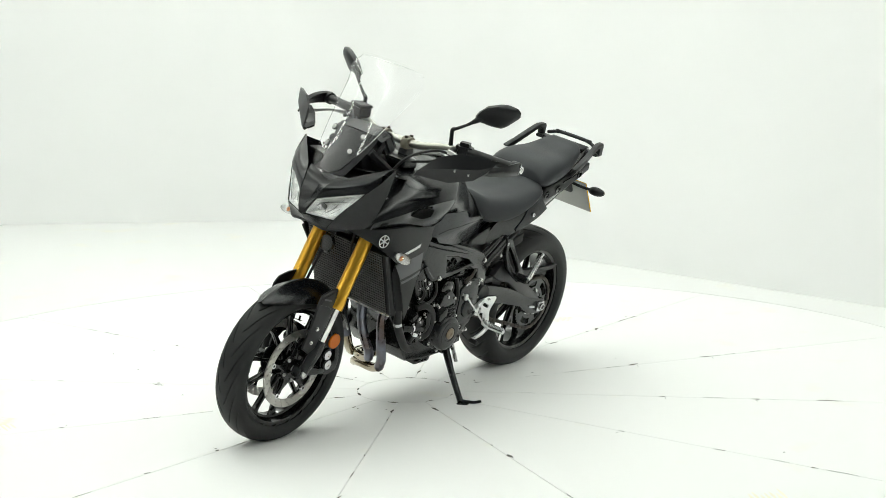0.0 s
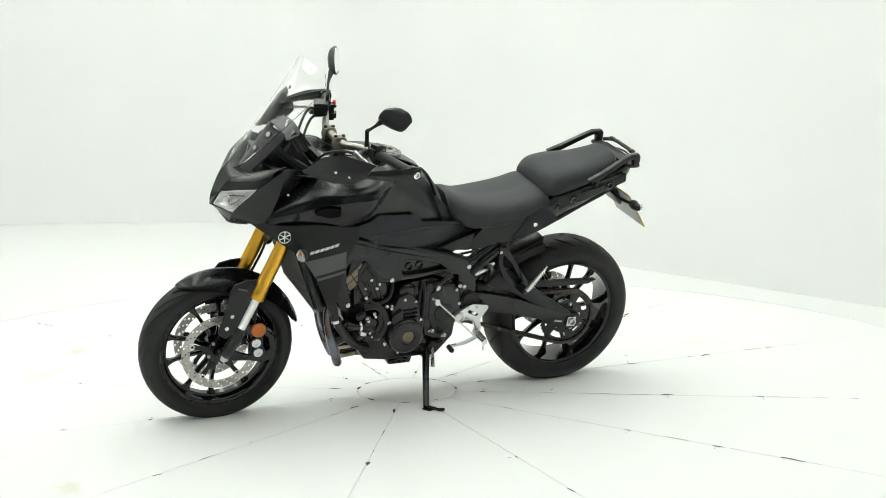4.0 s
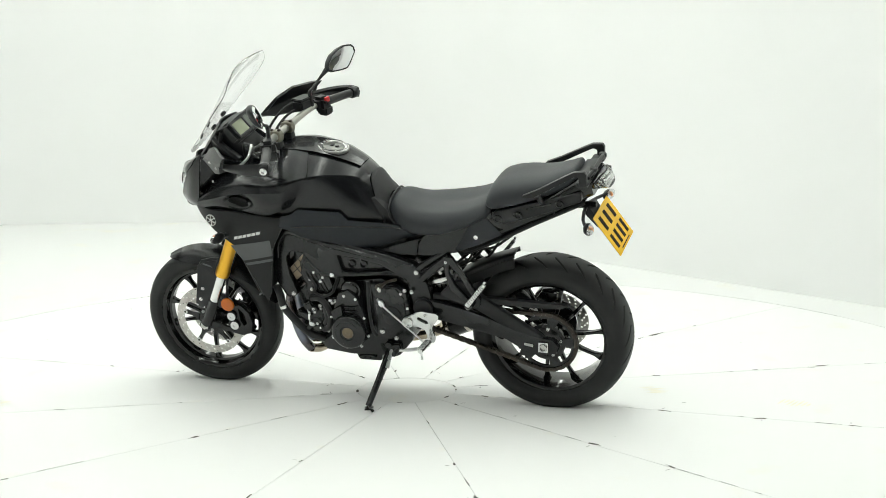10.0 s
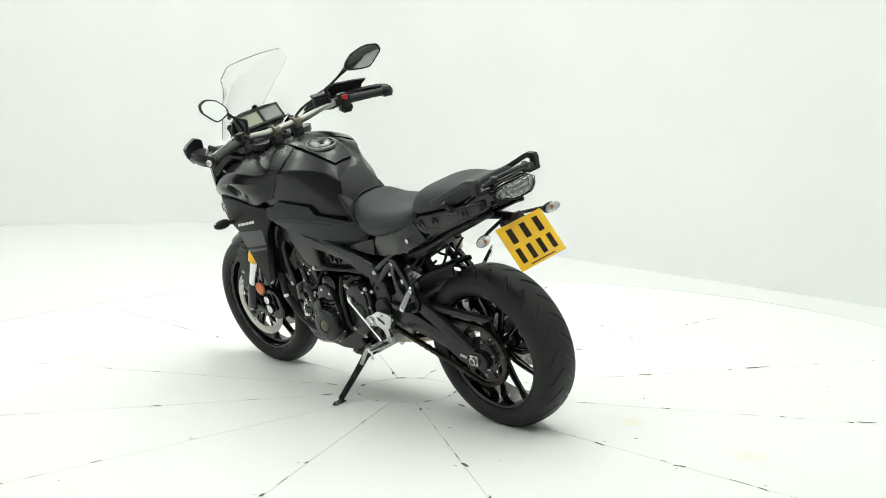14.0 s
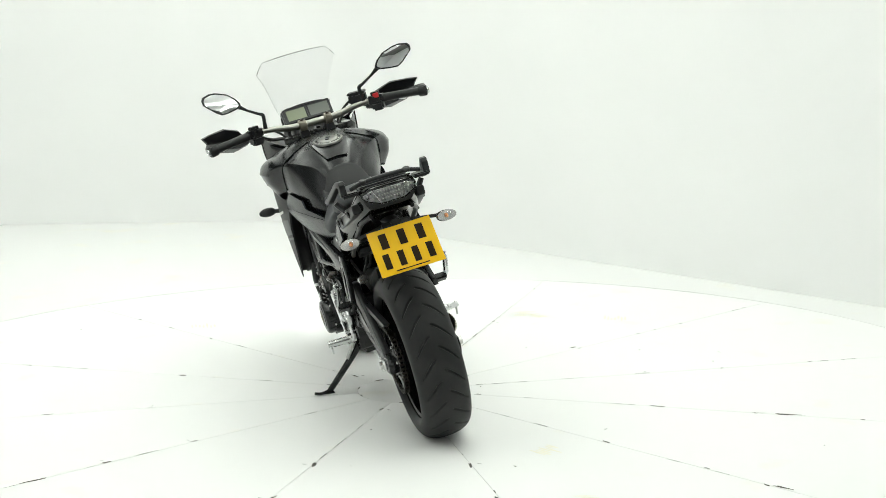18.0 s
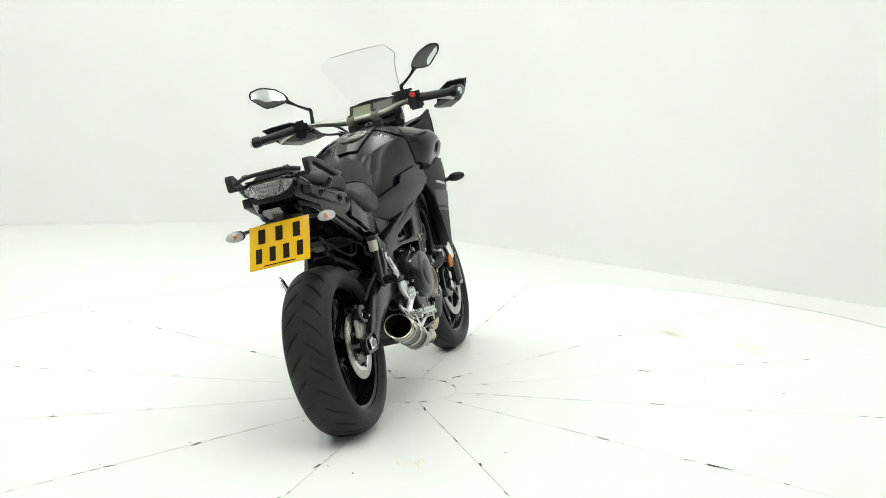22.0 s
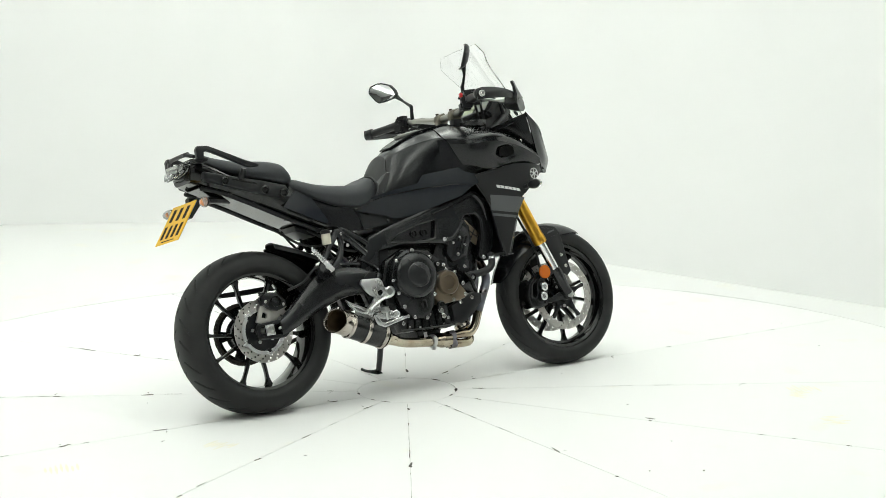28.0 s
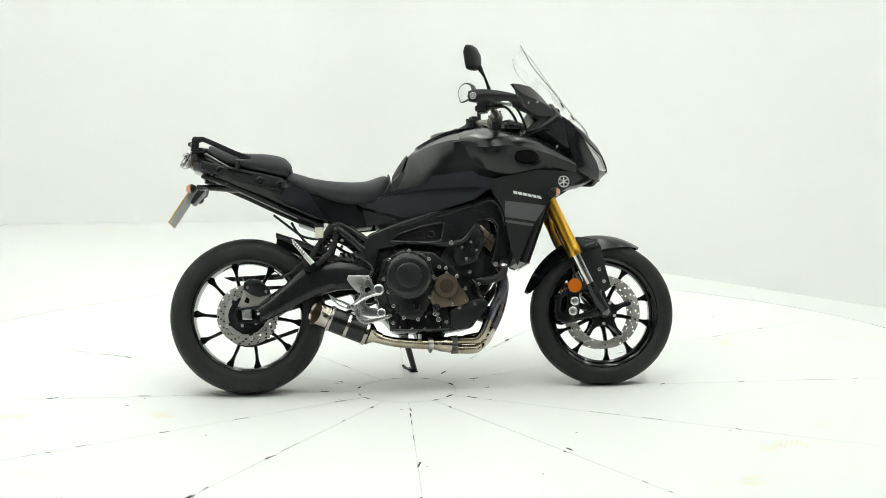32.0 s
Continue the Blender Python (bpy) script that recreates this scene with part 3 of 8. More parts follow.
def wheel(name, at, radius, half, crown, rim_half, front, label):
    rim = part(name, rim_mesh(0.216, rim_half, 0.014) if front else rim_mesh(0.2185, rim_half, 0.004), GLOSS_BLACK, bike, label)
    rim.matrix_basis = pose(at[0], 0, at[1], 0, -17 if front else 9, 0)
    part("tyre", tyre_mesh(radius, half, crown, 0.226, 20 if front else 24, 0.74 if front else 0.34, 0.86 if front else 0.80), RUBBER, rim, "worn black rubber tyre with slanted grooves", 30, False)
    hub_w = 0.055 if front else 0.075
    part("hub", lathe([(0.0, -hub_w), (0.030, -hub_w), (0.034, -hub_w * 0.8), (0.034, -0.03), (0.05, -0.018), (0.05, 0.018), (0.034, 0.03), (0.034, hub_w * 0.8), (0.03, hub_w), (0, hub_w)], n=36), GLOSS_BLACK, rim)
    first = part("spoke", spoke_mesh(0.042, 0.198 if front else 0.210, 0.017, 0.0115, 0.012, 0.004, 0.03, 0.022, 0.006), GLOSS_BLACK, rim)
    spin(first, rim, [a for k in range(5) for a in (72 * k, 72 * k + 31)][1:], "spoke")
    if front:
        sides = (1, -1)
        r0, r1, holes = 0.117, 0.149, 48
    else:
        sides = (-1,)
        r0, r1, holes = 0.091, 0.1215, 40
    for s in sides:
        y = s * (0.056 if front else 0.088)
        disc = part("brake_disc", drilled_disc(r0, r1, 0.0045, 3, holes, y - 0.00225), DISC_STEEL, rim, "drilled steel brake disc", 30)
        carrier = lathe([(0.030, -0.004), (0.054 if front else 0.074, -0.004), (0.056 if front else 0.076, 0), (0.054 if front else 0.074, 0.004), (0.030, 0.004)], (0, y - s * 0.006, 0), n=40)
        part("disc_carrier", carrier, ENGINE_BLACK, rim)
        if not front:
            part("carrier_ring", lathe([(0.077, -0.003), (0.0905, -0.003), (0.0905, 0.004), (0.077, 0.004)], (0, y, 0), n=48), ALLOY, rim, "bright alloy disc carrier")
        a0, a1 = (0.050, r0 - 0.004) if front else (0.070, r0 - 0.012)
        arm = part("carrier_arm", slab([(a0, -0.016), ((a0 + a1) / 2, -0.0065), (a1, -0.009), (a1 + 0.006, 0.0), (a1, 0.009), ((a0 + a1) / 2, 0.0065), (a0, 0.016)], y - 0.007, y + 0.003, 0.0012), ENGINE_BLACK, rim)
        spin(arm, rim, [72, 144, 216, 288], "carrier_arm")
        for k in range(5):
            a = 2 * math.pi * k / 5
            b = part("rivet", lathe([(0.0105, -0.005), (0.0105, 0.003), (0.0085, 0.005), (0.0050, 0.005), (0.0045, 0.002), (0, 0.002)], (0, 0, 0), (0, s, 0), 18), ALLOY, rim)
            b.matrix_basis = pose((r0 - 0.003) * math.cos(a), y, (r0 - 0.003) * math.sin(a))
            b = part("disc_bolt", lathe([(0.0065, 0), (0.0065, 0.005), (0.0045, 0.006), (0.003, 0.003), (0, 0.003)], (0, 0, 0), (0, s, 0), 12), STEEL, rim)
            a += 0.63
            b.matrix_basis = pose(0.046 * math.cos(a), y - s * 0.002, 0.046 * math.sin(a))
    part("axle", lathe([(0, -0.11), (0.011, -0.11), (0.011, 0.11), (0, 0.11)], n=18), STEEL, rim)
    return rim


before = set(bpy.data.objects)
front_wheel = wheel("front_wheel", FW, 0.2950, 0.0590, 0.050, 0.045, True, "gloss black cast front wheel with thin spokes")
made_front = set(bpy.data.objects) - before
rear_wheel = wheel("rear_wheel", RW, 0.314, 0.0915, 0.062, 0.070, False, "gloss black cast rear wheel with thin spokes")


# ---- fork and front brake ----
def fork_at(z):
    return 0.596 - 0.452 * (z - 0.532)


def fork():
    FY = 0.105
    d = Vector((-0.452, 0, 1)).normalized()

    def at(z, y=FY):
        return Vector((fork_at(z), y, z))
    up = at(0.520)
    ln = (at(0.93) - up).length
    pair("fork_tube", lathe([(0.0, 0), (0.0285, 0), (0.0295, 0.004), (0.0295, 0.03), (0.0275, 0.034), (0.0275, 0.046), (0.0265, 0.05), (0.0265, 0.24), (0.0275, 0.26), (0.0275, ln), (0.02, ln + 0.004), (0, ln + 0.004)], up, d, 28),
         GOLD, bike, "gold anodised upper fork tube")
    lo = at(0.375)
    pair("fork_slider", lathe([(0.0, 0), (0.0205, 0), (0.0205, 0.18), (0, 0.18)], lo, d, 24), CHROME, bike, "bright chrome fork slider")
    pair("fork_cap", lathe([(0.024, 0), (0.024, 0.012), (0.015, 0.014), (0.015, 0.022), (0, 0.022)], at(0.93), d, 20), ENGINE_BLACK, bike)
    # cast foot with axle boss and caliper lug
    foot = joined(tube([at(0.405), at(0.37), (0.690, FY - 0.004, 0.328), (0.712, FY - 0.008, 0.294)], [0.0245, 0.026, 0.024, 0.022], 14, 4),
                  disc_boss(FW, 0.025, 0.070, 0.106, 0.005, 28),
                  slab([(0.688, 0.362), (0.655, 0.398), (0.600, 0.392), (0.592, 0.370), (0.640, 0.366), (0.664, 0.345)], 0.080, 0.098, 0.004),
                  slab([(0.716, 0.306), (0.680, 0.306), (0.620, 0.284), (0.590, 0.282), (0.588, 0.262), (0.630, 0.262), (0.695, 0.270), (0.720, 0.276)], 0.082, 0.098, 0.004))
    pair("fork_foot", foot, ENGINE_BLACK, bike, "black cast fork foot")
    pair("axle_nut", lathe([(0.017, 0), (0.017, 0.006), (0.012, 0.007), (0.011, 0.003), (0, 0.003)], (FW[0], 0.108, FW[1]), (0, 1, 0), 6), STEEL, bike)
    cal = joined(slab([(0.612, 0.386), (0.585, 0.400), (0.545, 0.376), (0.516, 0.348), (0.505, 0.300), (0.516, 0.256), (0.556, 0.244), (0.604, 0.254), (0.612, 0.300)], 0.062, 0.092, 0.007, [[(0.560, 0.362), (0.540, 0.345), (0.532, 0.300), (0.545, 0.290), (0.556, 0.310)]]),
                 slab([(0.600, 0.378), (0.545, 0.366), (0.520, 0.300), (0.530, 0.262), (0.590, 0.262)], 0.026, 0.046, 0.006),
                 block((0.525, 0.056, 0.350), (0.030, 0.055, 0.020), 0.004, (0, 40, 0)), block((0.535, 0.056, 0.262), (0.034, 0.055, 0.018), 0.004, (0, -15, 0)),
                 disc_boss((0.591, 0.336), 0.022, 0.085, 0.102, 0.005, 24), disc_boss((0.583, 0.296), 0.021, 0.085, 0.102, 0.005, 24),
                 tube([(0.556, 0.085, 0.392), (0.548, 0.088, 0.408)], 0.004, 8, 1))
    pair("brake_caliper", cal, ENGINE_BLACK, bike, "black brake caliper with bright piston caps")
    pair("piston_cap", lathe([(0.018, 0), (0.018, 0.003), (0.015, 0.005), (0.006, 0.005), (0.005, 0.003), (0, 0.003)], (0.590, 0.102, 0.334), (0, 1, 0), 24), ALLOY, bike)
    pair("piston_cap", lathe([(0.018, 0), (0.018, 0.003), (0.015, 0.005), (0.006, 0.005), (0.005, 0.003), (0, 0.003)], (0.581, 0.102, 0.294), (0, 1, 0), 24), ALLOY, bike)
    pair("side_reflector", lathe([(0.0285, 0), (0.0285, 0.005), (0.026, 0.008), (0, 0.0085)], (0.589, 0.118, 0.396), (0, 1, 0), 32), AMBER, bike, "round amber reflector")
    pair("reflector_bracket", slab([(0.57, 0.37), (0.60, 0.37), (0.655, 0.39), (0.65, 0.41), (0.60, 0.415), (0.57, 0.41)], 0.106, 0.116, 0.002), MATTE_BLACK, bike)
    # mudguard side plates on the legs
    shape = [(0.600, 0.596), (0.640, 0.594), (0.684, 0.583), (0.703, 0.556), (0.712, 0.505), (0.722, 0.460), (0.741, 0.388), (0.714, 0.368), (0.678, 0.390), (0.648, 0.455), (0.622, 0.512), (0.612, 0.545)]
    plate = warp(slab(shape, 0.108, 0.116, 0.003), lambda x, y, z: (x, y - 0.20 * max(0.0, z - 0.545) - 0.30 * max(0.0, x - 0.700), z))
    pair("fork_guard", plate, MATTE_BLACK, bike, "matt black guard plate over the fork leg", 25)
    rise = [(0.612, 0.586), (0.680, 0.574), (0.694, 0.552), (0.655, 0.540), (0.634, 0.526)]
    pair("guard_face", warp(slab(rise, 0.114, 0.1185, 0.002), lambda x, y, z: (x, y - 0.20 * max(0.0, z - 0.545), z)), MATTE_BLACK, bike)
    bolts([(0.692, 0.115, 0.460), (0.710, 0.112, 0.411), (0.692, -0.115, 0.460), (0.710, -0.112, 0.411)], 0.0095, 0.006, CHROME, bike)
    pair("guard_mark", warp(slab([(0.636, 0.556), (0.676, 0.566), (0.674, 0.572), (0.640, 0.563)], 0.118, 0.1192, 0.0), lambda x, y, z: (x, y - 0.20 * max(0.0, z - 0.545), z)), DECAL_GREY, bike)
    # yokes
    yoke = [(0.392, 0.045), (0.392, 0.135), (0.34, 0.150), (0.315, 0.12), (0.305, 0.06), (0.30, 0.0), (0.305, -0.06), (0.315, -0.12), (0.34, -0.15), (0.392, -0.135), (0.392, -0.045)]
    for z0, z1, dx, mat in ((1.035, 1.062, 0.0, ENGINE_BLACK), (0.800, 0.845, 0.10, ENGINE_BLACK)):
        bm = slab(yoke, z0, z1, 0.004)
        part("fork_yoke", warp(bm, lambda x, y, z, dx=dx: (x + dx, z, y)), mat, bike)
    part("steering_stem", tube([(0.42, 0, 0.78), (0.315, 0, 1.03)], 0.032, 18, 2), FRAME_BLACK, bike)
    part("stem_nut", lathe([(0.019, 0), (0.019, 0.012), (0.010, 0.013), (0.010, 0.004), (0, 0.004)], (0.322, 0, 1.062), d, 6), MATTE_BLACK, bike)


before = set(bpy.data.objects)
fork()


def front_mudguard():
    cx, cz = FW
    rows = []
    for a, r, w, dip in ((58, 0.310, 0.016, 0.006), (62, 0.311, 0.036, 0.014), (70, 0.313, 0.060, 0.032), (80, 0.315, 0.071, 0.050), (92, 0.317, 0.075, 0.062), (104, 0.319, 0.076, 0.066),
                         (118, 0.320, 0.075, 0.060), (132, 0.320, 0.072, 0.050), (146, 0.321, 0.065, 0.036), (158, 0.323, 0.056, 0.026), (164, 0.325, 0.040, 0.012)):
        row = []
        for u in (-1, -0.85, -0.55, -0.2, 0, 0.2, 0.55, 0.85, 1):
            rr = r - dip * abs(u) ** 2.4 + 0.004 * (1 - min(1, abs(u) / 0.2))
            row.append((cx + rr * math.cos(radians(a)), w * u, cz + rr * math.sin(radians(a))))
        rows.append(row)
    part("front_mudguard", shell(rows, 0.004, 3, 2), SATIN_BLACK, bike, "satin black front mudguard")


front_mudguard()
made_front |= set(bpy.data.objects) - before
for ob in made_front:
    if ob.parent == bike:
        ob.location.y -= 0.008


# ---- frame, engine, exhaust ----
def waist(x):
    """Half width of the machine's waist."""
    pts = [(-1.0, 0.09), (-0.9, 0.105), (-0.72, 0.13), (-0.5, 0.142), (-0.38, 0.125), (-0.27, 0.103), (-0.15, 0.130), (0.0, 0.168), (0.2, 0.200), (0.4, 0.215), (0.7, 0.2)]
    for (a, u), (b, v) in zip(pts, pts[1:]):
        if a <= x <= b:
            return u + (v - u) * (x - a) / (b - a)
    return 0.1


def frame_spars():
    outer = [(0.337, 0.600), (0.318, 0.726), (0.255, 0.778), (0.165, 0.750), (0.08, 0.725), (-0.009, 0.699), (-0.138, 0.660), (-0.240, 0.622), (-0.285, 0.540), (-0.300, 0.430), (-0.275, 0.345), (-0.222, 0.345),
             (-0.215, 0.470), (-0.200, 0.560), (-0.088, 0.577), (0.091, 0.560), (0.146, 0.577), (0.205, 0.665), (0.255, 0.668), (0.276, 0.640), (0.271, 0.573), (0.244, 0.490), (0.262, 0.472), (0.295, 0.474), (0.325, 0.530)]
    slot = [(0.062, 0.660), (-0.02, 0.645), (-0.112, 0.616), (-0.142, 0.594), (-0.06, 0.590), (0.0, 0.588), (0.046, 0.592)]

    def out(x, y, z):
        w = 0.166 if x > 0.05 else 0.166 - 0.11 * (0.05 - x)
        return (x, y - 0.166 + w, z)
    bm = slab(outer, 0.120, 0.166, 0.011, [slot], 3)
    pair("frame_spar", warp(bm, out), FRAME_BLACK, bike, "black cast alloy frame spar")
    ridge = [(0.312, 0.640), (0.300, 0.706), (0.256, 0.752), (0.165, 0.726), (0.08, 0.702), (-0.009, 0.676), (-0.130, 0.640)]
    pair("spar_rib", tube([out(x, 0.155, z) for x, z in ridge], [0.012, 0.016, 0.018, 0.017, 0.016, 0.014, 0.010], 10, 5, squash=1.2), FRAME_BLACK, bike)
    pair("spar_rib", tube([out(x, 0.157, z) for x, z in ((0.188, 0.640), (0.150, 0.596), (0.120, 0.578), (0.040, 0.578), (-0.060, 0.580), (-0.150, 0.590))], [0.010, 0.012, 0.012, 0.009, 0.008, 0.008], 10, 5), FRAME_BLACK, bike)
    pair("spar_web", warp(slab(slot, 0.134, 0.140, 0.0), out), ENGINE_BLACK, bike)
    for x in (0.012, -0.033):
        pair("spar_port", lathe([(0.015, 0), (0.015, 0.008), (0.0115, 0.009), (0.0105, 0.001), (0, 0.001)], (x, 0.139 - 0.11 * max(0, 0.05 - x), 0.616), (0, 1, 0), 20), FRAME_BLACK, bike)
    bolts([(0.090, 0.166, 0.578), (0.262, 0.166, 0.490), (-0.245, 0.134, 0.590), (0.090, -0.166, 0.578), (0.266, -0.166, 0.488)], 0.011, 0.007, ALLOY, bike)
    part("head_tube", tube([(0.44, 0, 0.74), (0.34, 0, 0.96)], 0.045, 20, 2), FRAME_BLACK, bike)
    pair("head_spar", tube([(0.30, 0.140, 0.70), (0.34, 0.10, 0.76), (0.39, 0.045, 0.82)], [0.05, 0.05, 0.05], 12, 4), FRAME_BLACK, bike)
    # rear subframe tubes and pillion hangers
    pair("subframe_tube", tube([(-0.235, 0.118, 0.590), (-0.31, 0.118, 0.640), (-0.40, 0.110, 0.690), (-0.62, 0.10, 0.79), (-0.85, 0.085, 0.90)], 0.014, 10, 4), FRAME_BLACK, bike)
    pair("subframe_tube", tube([(-0.262, 0.122, 0.560), (-0.32, 0.128, 0.612), (-0.385, 0.128, 0.662)], 0.017, 10, 4), FRAME_BLACK, bike)
    hang = [(-0.362, 0.668), (-0.398, 0.665), (-0.44, 0.60), (-0.505, 0.505), (-0.500, 0.478), (-0.470, 0.470), (-0.430, 0.500), (-0.385, 0.540), (-0.365, 0.600)]
    hole = [(-0.385, 0.635), (-0.425, 0.590), (-0.468, 0.520), (-0.455, 0.505), (-0.405, 0.555), (-0.382, 0.600)]
    pair("peg_hanger", warp(slab(hang, 0.128, 0.148, 0.004, [hole]), lambda x, y, z: (x, y + 0.35 * max(0.0, 0.62 - z) * 0.5, z)), FRAME_BLACK, bike, "black triangular pillion footrest hanger")
    bolts([(-0.372, 0.145, 0.645), (-0.345, 0.140, 0.598), (-0.372, -0.145, 0.645), (-0.345, -0.140, 0.598)], 0.009, 0.005, ALLOY, bike)
    # folded pillion pegs
    for s in (1, -1):
        a, b = Vector((-0.465, s * 0.215, 0.502)), Vector((-0.538, s * 0.212, 0.590))
        d = (b - a)
        peg = joined(tube([a, a + d * 0.5, b], [0.009, 0.0075, 0.0065], 10, 3, squash=1.2), *[block(a + d * (0.12 + 0.085 * k) + Vector((0, s * 0.006, 0)), (0.0045, 0.010, 0.018), 0.001, (0, 40, 0)) for k in range(10)], tube([b, b + Vector((-0.004, s * 0.006, 0.012))], 0.005, 8, 1))
        part("pillion_footrest", peg, ALLOY, bike, "ribbed bright alloy footrest, folded up")
        part("footrest_clevis", block((-0.468, s * 0.185, 0.495), (0.03, 0.06, 0.026), 0.005, (0, 40, 0)), FRAME_BLACK, bike)


frame_spars()


def swingarm():
    # left arm: lower beam with a diagonal brace above the chain
    low = [(-0.235, 0.490), (-0.235, 0.400), (-0.31, 0.395), (-0.45, 0.365), (-0.58, 0.330), (-0.65, 0.286), (-0.72, 0.272), (-0.775, 0.278), (-0.788, 0.310), (-0.765, 0.338), (-0.70, 0.350), (-0.62, 0.372), (-0.53, 0.412), (-0.45, 0.440), (-0.36, 0.462)]
    part("swingarm_beam", slab(low, 0.098, 0.138, 0.010), FRAME_BLACK, bike, "matt black swingarm with chain adjuster")
    brace = [(-0.33, 0.505), (-0.385, 0.560), (-0.425, 0.560), (-0.47, 0.522), (-0.70, 0.365), (-0.74, 0.335), (-0.70, 0.318), (-0.64, 0.345), (-0.46, 0.455), (-0.38, 0.480)]
    part("swingarm_brace", slab(brace, 0.106, 0.136, 0.008), MATTE_BLACK, bike)
    # right arm: one bowed casting
    top = spline([(-0.225, 0, 0.485), (-0.33, 0, 0.512), (-0.45, 0, 0.514), (-0.494, 0, 0.498), (-0.551, 0, 0.452), (-0.608, 0, 0.400), (-0.645, 0, 0.368), (-0.680, 0, 0.344)], 4)
    bot = spline([(-0.225, 0, 0.395), (-0.30, 0, 0.400), (-0.377, 0, 0.396), (-0.465, 0, 0.369), (-0.536, 0, 0.340), (-0.607, 0, 0.305), (-0.646, 0, 0.288), (-0.678, 0, 0.280)], 4)
    tongue = [(-0.650, 0.352), (-0.676, 0.346), (-0.774, 0.337), (-0.784, 0.310), (-0.772, 0.276), (-0.667, 0.275), (-0.650, 0.284)]
    part("axle_slot", slab(tongue, -0.138, -0.112, 0.003, [[(-0.676, 0.331), (-0.762, 0.326), (-0.766, 0.310), (-0.760, 0.290), (-0.676, 0.290)]]), FRAME_BLACK, bike)
    rings = []
    for a, b in zip(top, bot):
        c, h = (a + b) / 2, (a - b) / 2
        rings.append([Vector((c.x + h.x * math.cos(q), -0.122 + 0.026 * math.copysign(abs(math.sin(q)) ** 0.7, math.sin(q)), c.z + h.z * math.copysign(abs(math.cos(q)) ** 0.8, math.cos(q)))) for q in [2 * math.pi * k / 16 for k in range(16)]])
    part("swingarm_casting", rings_mesh(rings), FRAME_BLACK, bike, "bowed satin black swingarm casting")
    part("swingarm_pivot", tube([(-0.262, 0.150, 0.445), (-0.262, -0.150, 0.445)], 0.038, 20, 1), MATTE_BLACK, bike)
    part("swingarm_bridge", tube([(-0.405, 0.11, 0.47), (-0.405, -0.11, 0.47)], 0.036, 16, 2), MATTE_BLACK, bike)
    for s in (1, -1):
        y = 0.138 if s > 0 else -0.136
        adj = slab([(-0.708, 0.290), (-0.746, 0.289), (-0.750, 0.330), (-0.712, 0.331)], min(y, y + s * 0.010), max(y, y + s * 0.010), 0.002)
        part("chain_adjuster", adj, ALLOY, bike, "bright alloy axle block")
        part("axle_nut", lathe([(0.017, 0), (0.017, 0.010), (0.011, 0.011), (0.010, 0.004), (0, 0.004)], (RW[0], y + s * 0.010, RW[1]), (0, s, 0), 6), STEEL, bike)
        part("adjuster_screw", tube([(-0.69, y + s * 0.002, 0.312), (-0.655, y + s * 0.002, 0.318)], 0.005, 8, 1), STEEL, bike)
    # chain guard and hugger
    part("chain_guard", ruled([(-0.30, 0.497), (-0.50, 0.492), (-0.70, 0.483), (-0.835, 0.478)], [(-0.30, 0.478), (-0.50, 0.470), (-0.70, 0.462), (-0.80, 0.462)], lambda x, z: 0.122, 0.022, 3, 3), MATTE_BLACK, bike, "thin black chain guard")
    sheet = []
    for x, z, w in ((-0.395, 0.555, 0.060), (-0.440, 0.580, 0.060), (-0.500, 0.606, 0.058), (-0.549, 0.624, 0.055), (-0.590, 0.638, 0.050), (-0.612, 0.646, 0.044)):
        sheet.append([(x, w, z - 0.018), (x, w * 0.9, z - 0.002), (x, w * 0.4, z + 0.003), (x, -w * 0.4, z + 0.002), (x, -w * 0.9, z - 0.006), (x, -w, z - 0.024)])
    part("rear_hugger", shell(sheet, -0.006, 3, 3), MATTE_BLACK, bike, "matt black hugger over the rear tyre")
    part("hugger_skirt", slab([(-0.400, 0.545), (-0.480, 0.580), (-0.549, 0.610), (-0.612, 0.632), (-0.617, 0.592), (-0.556, 0.574), (-0.486, 0.540), (-0.408, 0.500)], 0.050, 0.062, 0.004), GREY_PANEL, bike)
    # caliper at the rear disc
    cal = joined(slab([(-0.742, 0.412), (-0.742, 0.439), (-0.718, 0.455), (-0.677, 0.450), (-0.640, 0.416), (-0.636, 0.392), (-0.679, 0.379), (-0.711, 0.389)], -0.128, -0.098, 0.006), slab([(-0.735, 0.412), (-0.735, 0.436), (-0.677, 0.444), (-0.650, 0.410), (-0.690, 0.386)], -0.084, -0.066, 0.004),
                 block((-0.700, -0.095, 0.446), (0.05, 0.05, 0.014), 0.004, (0, 8, 0)), disc_boss((-0.683, 0.415), 0.020, -0.136, -0.120, 0.004, 24), tube([(-0.736, -0.12, 0.446), (-0.748, -0.12, 0.462)], 0.004, 8, 1))
    part("rear_caliper", cal, ENGINE_BLACK, bike, "black rear brake caliper")
    part("caliper_bracket", slab([(-0.768, 0.346), (-0.756, 0.370), (-0.742, 0.406), (-0.722, 0.408), (-0.700, 0.384), (-0.668, 0.386), (-0.640, 0.402), (-0.630, 0.392), (-0.664, 0.362), (-0.682, 0.342), (-0.720, 0.330)], -0.112, -0.100, 0.003, [[(-0.742, 0.362), (-0.732, 0.384), (-0.718, 0.372), (-0.724, 0.356)]]), DISC_STEEL, bike, "grey alloy caliper bracket")
    bolts([(-0.725, -0.128, 0.420), (-0.652, -0.128, 0.402)], 0.008, 0.006, STEEL, bike)
    part("brake_hose", tube([(-0.62, -0.118, 0.452), (-0.55, -0.115, 0.475), (-0.50, -0.135, 0.520), (-0.42, -0.14, 0.53), (-0.30, -0.13, 0.52)], 0.0055, 8, 5), GRIP_RUBBER, bike)
